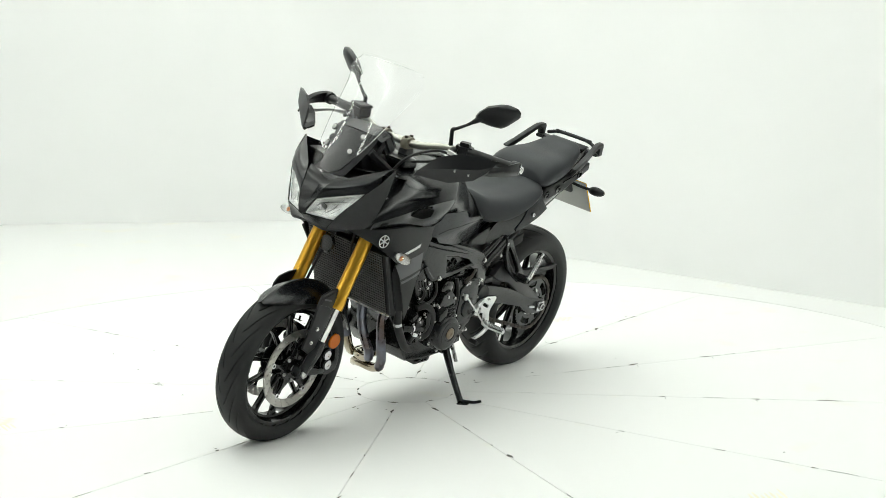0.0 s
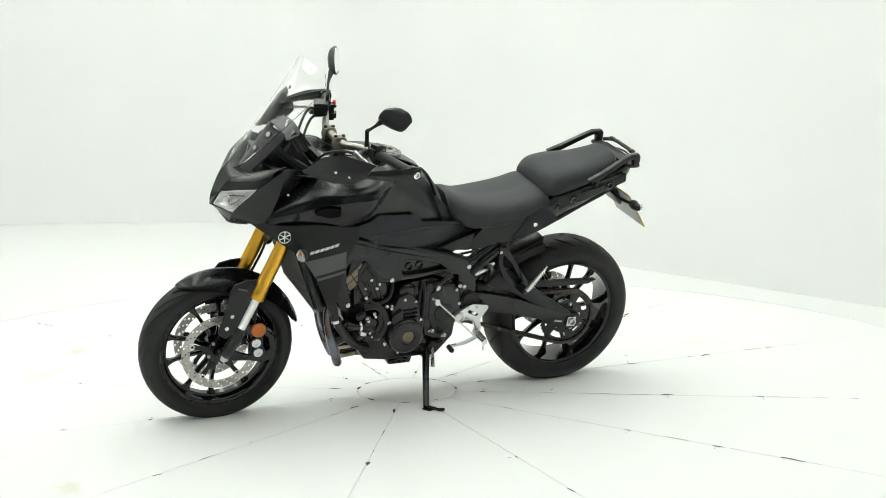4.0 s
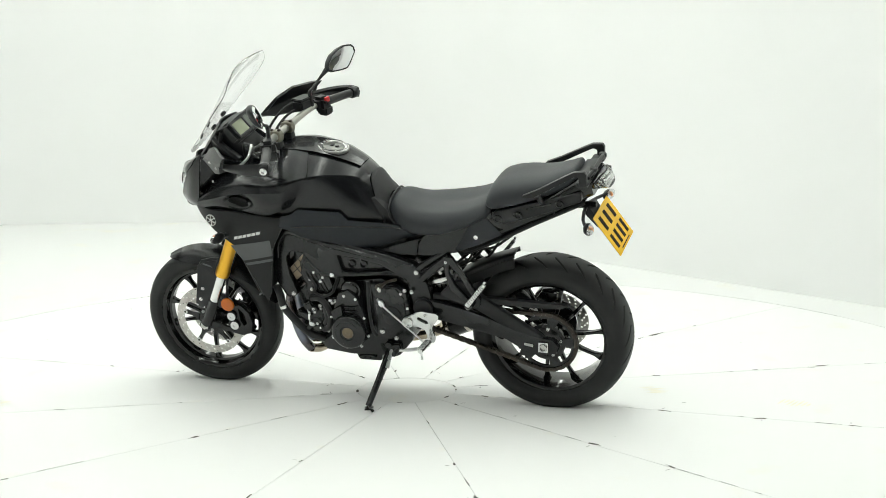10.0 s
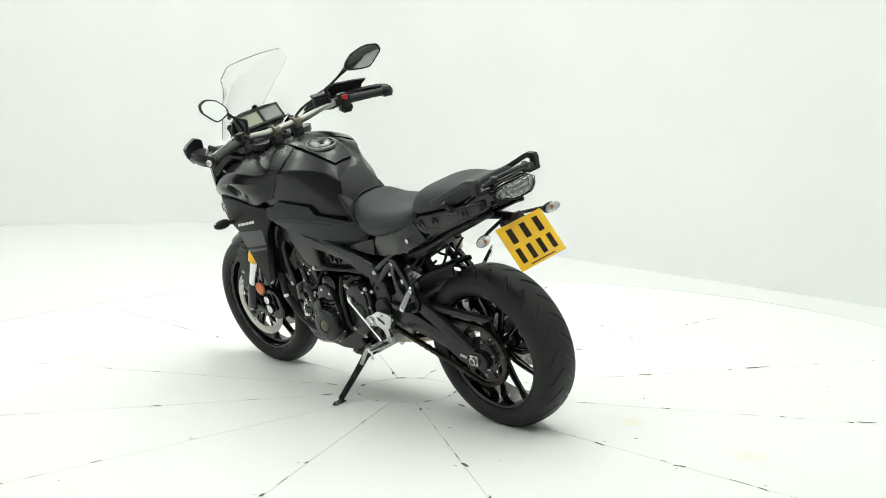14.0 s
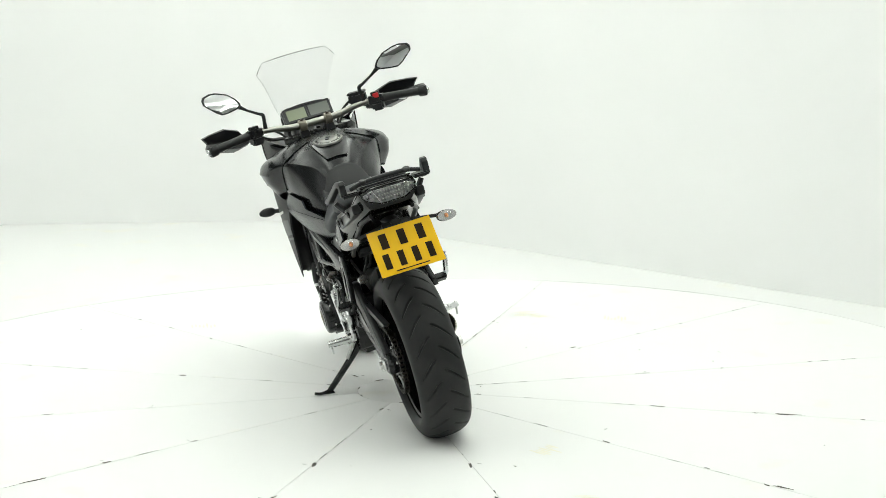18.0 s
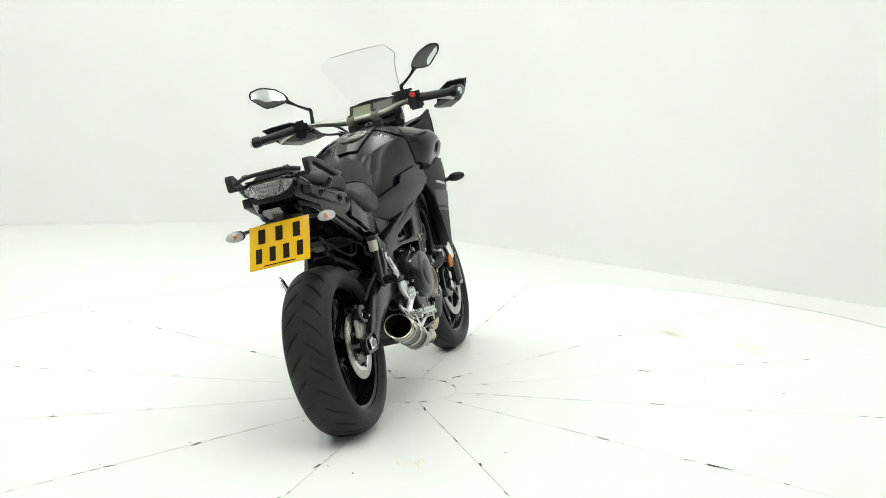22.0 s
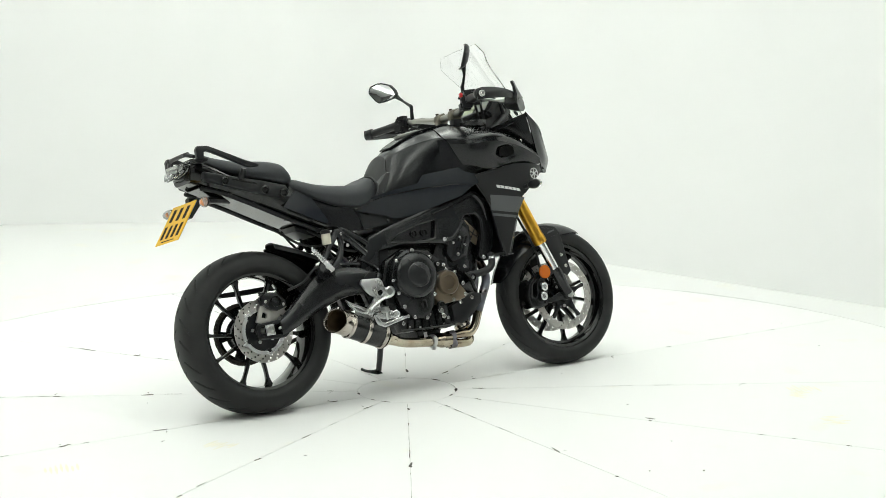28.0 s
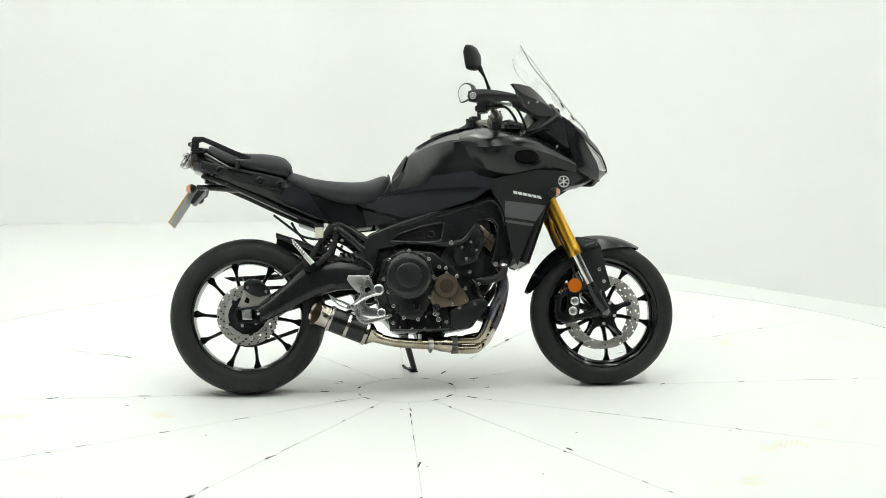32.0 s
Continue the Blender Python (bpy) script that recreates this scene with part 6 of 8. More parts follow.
    pair("headlamp_bowl", shell(net(-0.006, -0.022), -0.003, 1, 1), LENS_WHITE, bike, "bright faceted headlamp reflector", 20)
    pair("headlamp_lens", shell(net(0.001, 0.008), 0.0025, 1, 1), LENS_CLEAR, bike, "clear headlamp lens")
    edge = net(0.0015, 0.0, 6, 0.02)
    n = 6
    loop = [edge[i][0] for i in range(n + 1)] + [edge[n][j] for j in range(1, n + 1)] + [edge[i][n] for i in range(n - 1, -1, -1)] + [edge[0][j] for j in range(n - 1, 0, -1)]
    pair("headlamp_rim", tube(loop + [loop[0]], 0.0028, 6, 1), LAMP_RIM, bike, "pale headlamp edge")
    guide = [edge[n][j] - axis * 0.004 for j in range(1, n)] + [edge[i][n - 0] - axis * 0.004 for i in range(n - 1, 0, -1)]
    pair("light_guide", tube(guide, 0.0042, 8, 2), LED_PALE, bike, "pale light guide along the lamp's lower edge")
    deep = net(-0.010, -0.012)
    pair("headlamp_shelf", joined(tube([deep[i][2] for i in range(0, 7)], 0.0022, 6, 1), *[tube([deep[i][0], deep[i][2]], 0.0018, 6, 1) for i in (2, 4)]), LENS_DARK, bike)
    c = deep[2][4]
    pair("headlamp_projector", lathe([(0.015, -0.004), (0.021, 0.006), (0.018, 0.007), (0.010, 0.000), (0, -0.001)], c, axis, 24), CHROME, bike)
    pair("headlamp_bulb", lathe([(0.006, 0.0), (0.006, 0.006), (0, 0.008)], c, axis, 12), TAIL_SILVER, bike)
    vanes = [tube([deep[i][3], deep[i][4] + Vector((0.003, 0, 0)), deep[max(0, i - 1)][6]], 0.0013, 5, 3) for i in (4, 5)]
    pair("headlamp_vane", joined(*vanes), LENS_DARK, bike)
    # chin and inner cowl, dark behind the lamps
    part("cowl_chin", slab([(0.700, 0.850), (0.690, 0.836), (0.640, 0.815), (0.560, 0.800), (0.520, 0.86), (0.60, 0.90)], -0.070, 0.070, 0.01), MATTE_BLACK, bike)
    part("inner_cowl", slab([(0.66, 0.855), (0.635, 0.955), (0.60, 1.00), (0.52, 1.03), (0.50, 0.95), (0.54, 0.86)], -0.11, 0.11, 0.02), MATTE_BLACK, bike)
    link = [[(0.551, 0.208, 1.068), (0.480, 0.175, 1.045), (0.410, 0.130, 1.022)], [(0.560, 0.206, 1.020), (0.510, 0.182, 1.003), (0.455, 0.142, 0.998)],
            [(0.570, 0.203, 0.975), (0.540, 0.184, 0.962), (0.505, 0.158, 0.974)], [(0.588, 0.191, 0.918), (0.590, 0.181, 0.914), (0.592, 0.170, 0.912)]]
    pair("cowl_link", shell(link, 0.004, 4, 4), SATIN_BLACK, bike, "satin black link between cowl and tank shroud")
    bolts([(0.529, 0.182, 0.957), (0.529, -0.182, 0.957)], 0.006, 0.004, ALLOY, bike)
    pair("shroud_screw", lathe([(0.0055, 0), (0.0055, 0.003), (0.0025, 0.003), (0, 0.002)], (0.400, 0.163, 1.003), (0, 0.4, 1), 12), ALLOY, bike)
    # screen
    mid = spline([(0.690, 0.024, 1.012), (0.634, 0.030, 1.088), (0.572, 0.040, 1.180), (0.500, 0.056, 1.288), (0.450, 0.040, 1.352), (0.411, 0.010, 1.391)], 5)
    width = [(0, 0.068), (0.2, 0.094), (0.45, 0.128), (0.74, 0.172), (1.0, 0.136)]
    scr = []
    for i, q in enumerate(mid):
        t = i / (len(mid) - 1)
        for (t0, w0), (t1, w1) in zip(width, width[1:]):
            if t0 <= t <= t1:
                w = w0 + (w1 - w0) * (t - t0) / (t1 - t0)
        bz = 0.026 * (1 - t) ** 2 + 0.004 - 0.010 * t ** 3
        scr.append([(q.x - q.y * u * u, w * u, q.z + bz * u * u) for u in (-1, -0.8, -0.55, -0.3, 0, 0.3, 0.55, 0.8, 1)])
    s = part("windscreen", shell(scr, 0.003, 1, 2), SCREEN_CLEAR, bike, "tall clear touring windscreen")
    s.visible_shadow = False
    carrier = []
    for cx, cz, w, bx in ((0.690, 1.016, 0.062, 0.020), (0.634, 1.090, 0.086, 0.028), (0.598, 1.140, 0.098, 0.032), (0.586, 1.158, 0.084, 0.026)):
        carrier.append([(cx - bx * u * u - 0.028, w * u, cz) for u in (-1, -0.5, 0, 0.5, 1)])
    part("screen_carrier", warp(shell(carrier, 0.006, 4, 3), lambda x, y, z: (x - 0.010, y * 0.94, z - 0.006)), MATTE_BLACK, bike, "black screen carrier behind the glass")
    for y, x, z in ((0.066, 0.594, 1.147), (-0.066, 0.594, 1.147), (0.053, 0.634, 1.095), (-0.053, 0.634, 1.095)):
        part("screen_screw", lathe([(0.009, 0), (0.009, 0.004), (0.007, 0.006), (0.004, 0.006), (0.003, 0.003), (0, 0.003)], (x + 0.002 - (0.022 if z > 1.1 else 0.018), y, z), (0.8, 0.3 if y > 0 else -0.3, 0.5), 18), STEEL, bike)
        part("screen_washer", lathe([(0.0125, -0.004), (0.0125, 0.002), (0, 0.002)], (x + 0.002 - (0.022 if z > 1.1 else 0.018), y, z), (0.8, 0.3 if y > 0 else -0.3, 0.5), 18), MATTE_BLACK, bike)


front_cowl()


def seats_and_tail():
    seat = [(-0.150, [(0, 0.872), (0.040, 0.870), (0.070, 0.858), (0.085, 0.835), (0.085, 0.80), (0.07, 0.785)]),
            (-0.180, [(0, 0.874), (0.050, 0.872), (0.090, 0.858), (0.112, 0.825), (0.112, 0.785), (0.09, 0.768)]),
            (-0.250, [(0, 0.851), (0.060, 0.850), (0.112, 0.840), (0.142, 0.808), (0.140, 0.765), (0.12, 0.752)]),
            (-0.350, [(0, 0.844), (0.070, 0.846), (0.132, 0.840), (0.162, 0.806), (0.156, 0.768), (0.13, 0.757)]),
            (-0.450, [(0, 0.856), (0.075, 0.860), (0.135, 0.854), (0.165, 0.822), (0.158, 0.796), (0.13, 0.790)]),
            (-0.530, [(0, 0.884), (0.075, 0.886), (0.128, 0.878), (0.155, 0.852), (0.148, 0.832), (0.12, 0.830)]),
            (-0.560, [(0, 0.886), (0.070, 0.886), (0.115, 0.876), (0.135, 0.858), (0.130, 0.845), (0.11, 0.843)])]
    part("rider_seat", warp(body(seat, 6, 4), lambda x, y, z: (x, y, z - 0.006)), VINYL, bike, "grained dark grey vinyl rider seat", 60)
    pil = [(-0.540, [(0, 0.898), (0.050, 0.898), (0.085, 0.894), (0.105, 0.886), (0.104, 0.876), (0.08, 0.872)]),
           (-0.548, [(0, 0.925), (0.065, 0.923), (0.105, 0.912), (0.130, 0.892), (0.128, 0.870), (0.10, 0.862)]),
           (-0.580, [(0, 0.950), (0.075, 0.948), (0.122, 0.936), (0.147, 0.905), (0.143, 0.868), (0.11, 0.860)]),
           (-0.650, [(0, 0.963), (0.075, 0.962), (0.125, 0.950), (0.148, 0.918), (0.145, 0.885), (0.11, 0.877)]),
           (-0.750, [(0, 0.972), (0.068, 0.970), (0.110, 0.958), (0.130, 0.930), (0.128, 0.908), (0.10, 0.902)]),
           (-0.830, [(0, 0.992), (0.060, 0.990), (0.095, 0.976), (0.108, 0.950), (0.106, 0.938), (0.08, 0.934)]),
           (-0.868, [(0, 1.004), (0.055, 1.002), (0.082, 0.990), (0.092, 0.972), (0.090, 0.962), (0.07, 0.958)]),
           (-0.880, [(0, 0.990), (0.045, 0.988), (0.065, 0.982), (0.075, 0.972), (0.074, 0.966), (0.06, 0.964)])]
    part("pillion_seat", body(pil, 5, 4), VINYL, bike, "grained dark grey vinyl pillion seat", 60)
    tail = [(-0.245, [(0, 0.712), (0.060, 0.712), (0.092, 0.710), (0.100, 0.694), (0.098, 0.672), (0.07, 0.668)]),
            (-0.320, [(0, 0.750), (0.080, 0.750), (0.108, 0.748), (0.118, 0.710), (0.112, 0.668), (0.07, 0.664)]),
            (-0.420, [(0, 0.792), (0.090, 0.792), (0.124, 0.790), (0.136, 0.745), (0.126, 0.680), (0.07, 0.676)]),
            (-0.520, [(0, 0.836), (0.095, 0.836), (0.130, 0.834), (0.144, 0.785), (0.128, 0.722), (0.07, 0.712)]),
            (-0.640, [(0, 0.872), (0.095, 0.872), (0.128, 0.870), (0.142, 0.830), (0.122, 0.776), (0.07, 0.770)]),
            (-0.760, [(0, 0.905), (0.090, 0.905), (0.120, 0.900), (0.132, 0.868), (0.112, 0.826), (0.06, 0.822)]),
            (-0.860, [(0, 0.958), (0.080, 0.958), (0.108, 0.950), (0.116, 0.918), (0.100, 0.872), (0.05, 0.868)]),
            (-0.915, [(0, 0.986), (0.070, 0.986), (0.096, 0.976), (0.104, 0.942), (0.086, 0.900), (0.05, 0.894)]),
            (-0.938, [(0, 0.982), (0.060, 0.982), (0.086, 0.972), (0.092, 0.944), (0.076, 0.908), (0.04, 0.902)])]
    part("tail_fairing", body(tail, 5, 3), GLOSS_BLACK, bike, "black tapering tail fairing", 40)
    # side cover below the seat: a front plate and a proud rear panel with its bolt
    def cover_out(x, z):
        y = 0.152
        for (a, u), (b, v) in zip(COVER, COVER[1:]):
            if a <= x <= b:
                y = u + (v - u) * (x - a) / (b - a)
        return y - 0.12 * abs(z - 0.745)
    COVER = [(-0.62, 0.148), (-0.52, 0.151), (-0.42, 0.143), (-0.32, 0.129), (-0.20, 0.112)]
    pair("tail_cover", ruled([(-0.228, 0.660), (-0.257, 0.698), (-0.289, 0.738), (-0.343, 0.776), (-0.435, 0.818), (-0.500, 0.838), (-0.563, 0.850)], [(-0.232, 0.655), (-0.270, 0.653), (-0.312, 0.658), (-0.352, 0.668), (-0.420, 0.686), (-0.500, 0.717), (-0.585, 0.757)], cover_out, 0.006, 5, 8), SATIN_BLACK, bike, "satin black side cover below the seat", 30)
    pair("rear_cover", ruled([(-0.414, 0.700), (-0.445, 0.744), (-0.497, 0.828), (-0.530, 0.846)], [(-0.420, 0.690), (-0.480, 0.712), (-0.560, 0.748), (-0.604, 0.770)], lambda x, z: cover_out(x, z) + 0.004, 0.006, 5, 8), FLANK_BLACK, bike, "satin black rear panel of the side cover", 30)
    part("cover_bolt", lathe([(0.0085, 0), (0.0085, 0.004), (0.004, 0.005), (0.0035, 0.003), (0, 0.003)], (-0.503, 0.1530, 0.756), (0, 1, 0), 16), ALLOY, bike)
    # luggage mount along the tail, with three sockets
    mount = [(-0.904, 0.934), (-0.823, 0.914), (-0.678, 0.881), (-0.577, 0.856), (-0.566, 0.838), (-0.568, 0.815), (-0.610, 0.805), (-0.724, 0.838), (-0.821, 0.870), (-0.905, 0.900)]
    rail_bm = warp(slab(mount, 0.112, 0.143, 0.008, (), 3), lambda x, y, z: (x, y - 0.07 * max(0.0, -0.74 - x), z))
    pair("luggage_mount", rail_bm, MATTE_BLACK, bike, "matt black luggage mount along the tail", 40)
    for x, z, y in ((-0.825, 0.892, 0.136), (-0.668, 0.845, 0.142), (-0.590, 0.828, 0.142)):
        pair("mount_socket", lathe([(0.017, 0), (0.017, 0.004), (0.014, 0.006), (0.010, 0.005), (0.009, -0.002), (0, -0.002)], (x, y, z), (0, 1, -0.2), 20), GLOSS_BLACK, bike)
    pair("mount_groove", slab([(-0.795, 0.896), (-0.700, 0.872), (-0.700, 0.868), (-0.795, 0.891)], 0.139, 0.1445, 0.0), GLOSS_BLACK, bike)
    pair("hook", tube([(-0.79, 0.108, 0.850), (-0.80, 0.112, 0.838), (-0.808, 0.112, 0.842)], 0.004, 6, 3), MATTE_BLACK, bike)
    part("undertail", shell([[(-0.425, 0.098, 0.664), (-0.425, -0.098, 0.664)], [(-0.520, 0.104, 0.704), (-0.520, -0.104, 0.704)], [(-0.630, 0.104, 0.756), (-0.630, -0.104, 0.756)], [(-0.730, 0.102, 0.805), (-0.730, -0.102, 0.805)], [(-0.830, 0.098, 0.850), (-0.830, -0.098, 0.850)], [(-0.905, 0.070, 0.878), (-0.905, -0.070, 0.878)]], 0.004, 3, 1), GLOSS_BLACK, bike, "flat gloss black undertail")
    pair("undertail_rail", tube([(-0.425, 0.100, 0.664), (-0.520, 0.106, 0.704), (-0.630, 0.106, 0.756), (-0.730, 0.104, 0.805), (-0.830, 0.100, 0.850), (-0.902, 0.074, 0.877)], 0.009, 8, 3), MATTE_BLACK, bike)
    part("undertail_tray", slab([(-0.430, 0.668), (-0.440, 0.650), (-0.520, 0.680), (-0.525, 0.702)], -0.06, 0.085, 0.004), MATTE_BLACK, bike)
    # grab rails: flat bars flaring outwards to the front, a leg down to a foot at the rear
    rail = [(-0.934, 0.972), (-0.936, 1.014), (-0.928, 1.026), (-0.890, 1.024), (-0.862, 1.012), (-0.760, 0.962), (-0.700, 0.938), (-0.704, 0.930), (-0.742, 0.931), (-0.768, 0.944), (-0.866, 0.994), (-0.892, 1.006), (-0.906, 1.002), (-0.908, 0.972)]
    pair("grab_rail", warp(slab(rail, 0.138, 0.160, 0.003), lambda x, y, z: (x, y + 0.028 * min(1.0, max(0.0, (x + 0.92) / 0.2)), z)), MATTE_BLACK, bike, "matt black pillion grab rail")
    pair("rail_strut", tube([(-0.752, 0.160, 0.930), (-0.756, 0.146, 0.910), (-0.760, 0.128, 0.892)], [0.010, 0.011, 0.013], 8, 3), MATTE_BLACK, bike)
    pair("rail_foot", block((-0.915, 0.128, 0.974), (0.050, 0.060, 0.014), 0.004), MATTE_BLACK, bike)
    part("rear_carrier_plate", slab([(-0.880, 0.976), (-0.930, 0.984), (-0.930, 0.990), (-0.880, 0.983)], -0.092, 0.092, 0.002), MATTE_BLACK, bike)
    part("carrier_bar", tube([(-0.932, 0.125, 0.992), (-0.945, 0.075, 1.006), (-0.946, 0.0, 1.008), (-0.945, -0.075, 1.006), (-0.932, -0.125, 0.992)], 0.0078, 10, 5), MATTE_BLACK, bike)
    pair("carrier_pad", lathe([(0.014, -0.004), (0.014, 0.006), (0.011, 0.009), (0, 0.009)], (-0.943, 0.078, 1.006), (-0.2, 0, 1), 16), GRIP_RUBBER, bike)
    # tail lamp: wide six-sided lens, dotted middle and two wings
    hexa = [(-0.098, 0.961), (-0.060, 0.974), (0.060, 0.974), (0.098, 0.961), (0.080, 0.939), (0.042, 0.925), (-0.042, 0.925), (-0.080, 0.939)]

    def to_rear(bm, k=1.0):
        for v in bm.verts:
            y, d, z = v.co.x * k, v.co.y, 0.950 + (v.co.z - 0.950) * k
            v.co = Vector((-0.968 - d + 2.6 * y * y + 0.25 * (z - 0.950), y, z))
        return bm
    wide = [(y, z) for a, b in zip(hexa, hexa[1:] + hexa[:1]) for y, z in [(a[0] + (b[0] - a[0]) * i / 6, a[1] + (b[1] - a[1]) * i / 6) for i in range(6)]]
    part("tail_lamp_lens", to_rear(slab(wide, 0.004, 0.024, 0.004)), LENS_CLEAR, bike, "clear tail lamp lens")
    part("tail_lamp_reflector", to_rear(slab(wide, -0.006, -0.001, 0.001), 0.97), TAIL_SILVER, bike, "silvery tail lamp reflector")
    part("tail_lamp_edge", to_rear(joined(*[tube([(a[0], 0.009, a[1]), (b[0], 0.009, b[1])], 0.003, 6, 4) for a, b in zip(hexa, hexa[1:] + hexa[:1])])), GLOSS_BLACK, bike)
    pair("lamp_divider", to_rear(tube([(0.060, 0.004, 0.972), (0.040, 0.004, 0.930)], 0.0022, 6, 4)), CHROME, bike)
    dots = [(y, z) for z in (0.938, 0.950, 0.962) for y in [-0.040 + 0.010 * k for k in range(9)]] + [(s * y, z) for s in (1, -1) for y, z in ((0.062, 0.944), (0.066, 0.954), (0.070, 0.963), (0.078, 0.956), (0.086, 0.960))]
    leds = to_rear(joined(*[lathe([(0.0036, 0), (0.0030, 0.003), (0.0015, 0.005), (0, 0.0055)], (y, -0.001, z), (0, 1, 0), 8) for y, z in dots]))
    tagged(part("tail_lamp_diode", leds, LED_PALE, bike), kind="stuff")
    part("tail_lamp_housing", warp(slab([(a * 1.05, 0.950 + (b - 0.950) * 1.25) for a, b in hexa], 0.0, 0.040, 0.006), lambda x, y, z: (-0.958 + y + 1.6 * x * x, x, z)), GLOSS_BLACK, bike)
    # plate holder, plate, indicators
    part("plate_arm", tube([(-0.76, 0, 0.830), (-0.85, 0, 0.838), (-0.93, 0, 0.842)], [0.030, 0.026, 0.020], 10, 4, squash=0.5), MATTE_BLACK, bike)
    part("indicator_bar", tube([(-0.925, 0.165, 0.816), (-0.90, 0.10, 0.822), (-0.89, 0, 0.835), (-0.90, -0.10, 0.822), (-0.925, -0.165, 0.816)], 0.0065, 8, 4), MATTE_BLACK, bike)

    def on_plate(bm):
        bmesh.ops.transform(bm, matrix=pose(-0.9895, 0, 0.7605, 0, 0, 0) @ Matrix.Rotation(radians(34.0), 4, "Y"), verts=bm.verts)
        return bm
    # plate lies in the y-z plane of its own, face to the rear
    def tile(y0, y1, z0, z1, x0, x1, b=0.0):
        return on_plate(block(((x0 + x1) / 2, (y0 + y1) / 2, (z0 + z1) / 2), (abs(x1 - x0), abs(y1 - y0), abs(z1 - z0)), b))
    plate = part("number_plate", tile(-0.1145, 0.1145, -0.086, 0.086, 0.0, 0.003, 0.001), PLATE_YELLOW, bike, "yellow rear number plate, characters as plain dark bars")
    part("plate_back", tile(-0.112, 0.112, -0.084, 0.084, 0.0032, 0.005, 0.001), PLATE_BACK, bike, "pale grey back of the plate")
    for i in range(3):
        y = 0.066 - 0.066 * i
        part("plate_bar", tile(y - 0.0135, y + 0.0135, 0.012, 0.068, -0.0012, -0.0002), PLATE_INK, plate)
    for i in range(4):
        y = 0.078 - 0.052 * i
        part("plate_bar", tile(y - 0.0115, y + 0.0115, -0.063, -0.007, -0.0012, -0.0002), PLATE_INK, plate)
    part("plate_bar", tile(-0.06, 0.06, -0.0775, -0.074, -0.0012, -0.0002), PLATE_INK, plate)
    part("plate_holder", slab([(-0.905, 0.845), (-0.920, 0.838), (-0.955, 0.775), (-0.940, 0.768), (-0.895, 0.82)], -0.05, 0.05, 0.004), MATTE_BLACK, bike)
    for s in (1, -1):
        for nm, at, fwd in (("rear_indicator", Vector((-0.936, s * 0.174, 0.813)), -1), ("front_indicator", Vector((0.497, s * 0.276, 0.759)), 1)):
            ax = (0.25 * fwd, s, 0.0)
            egg = [(0, -0.036), (0.009, -0.033), (0.016, -0.024), (0.0195, -0.008), (0.019, 0.010), (0.014, 0.026), (0.007, 0.035), (0, 0.037)]
            part(nm, warp(lathe([(r * 0.99, h) for r, h in egg], (0, 0, 0), ax, 24), lambda x, y, z: (at.x + min(x * fwd, 0.002) * fwd, at.y + y, at.z + z)), MATTE_BLACK, bike, "small black teardrop indicator with a clear lens")
            part("indicator_lens", warp(lathe(egg, (0, 0, 0), ax, 24), lambda x, y, z: (at.x + max(x * fwd, 0.0) * fwd * 1.05, at.y + y, at.z + z)), LENS_CLEAR, bike)
            part("indicator_reflector", warp(lathe([(r * 0.86, h * 0.86) for r, h in egg], (0, 0, 0), ax, 20), lambda x, y, z: (at.x + (0.0025 if x * fwd > 0 else 0.0022) * fwd, at.y + y, at.z + z)), LENS_WHITE, bike)
            part("indicator_bulb", lathe([(0.006, 0.003), (0.006, 0.008), (0.003, 0.012), (0, 0.013)], at, (fwd, 0, 0), 12), BULB, bike)
        part("indicator_stalk", tube([(0.470, s * 0.205, 0.752), (0.484, s * 0.235, 0.756), (0.492, s * 0.25, 0.758)], 0.009, 10, 3), MATTE_BLACK, bike)


seats_and_tail()


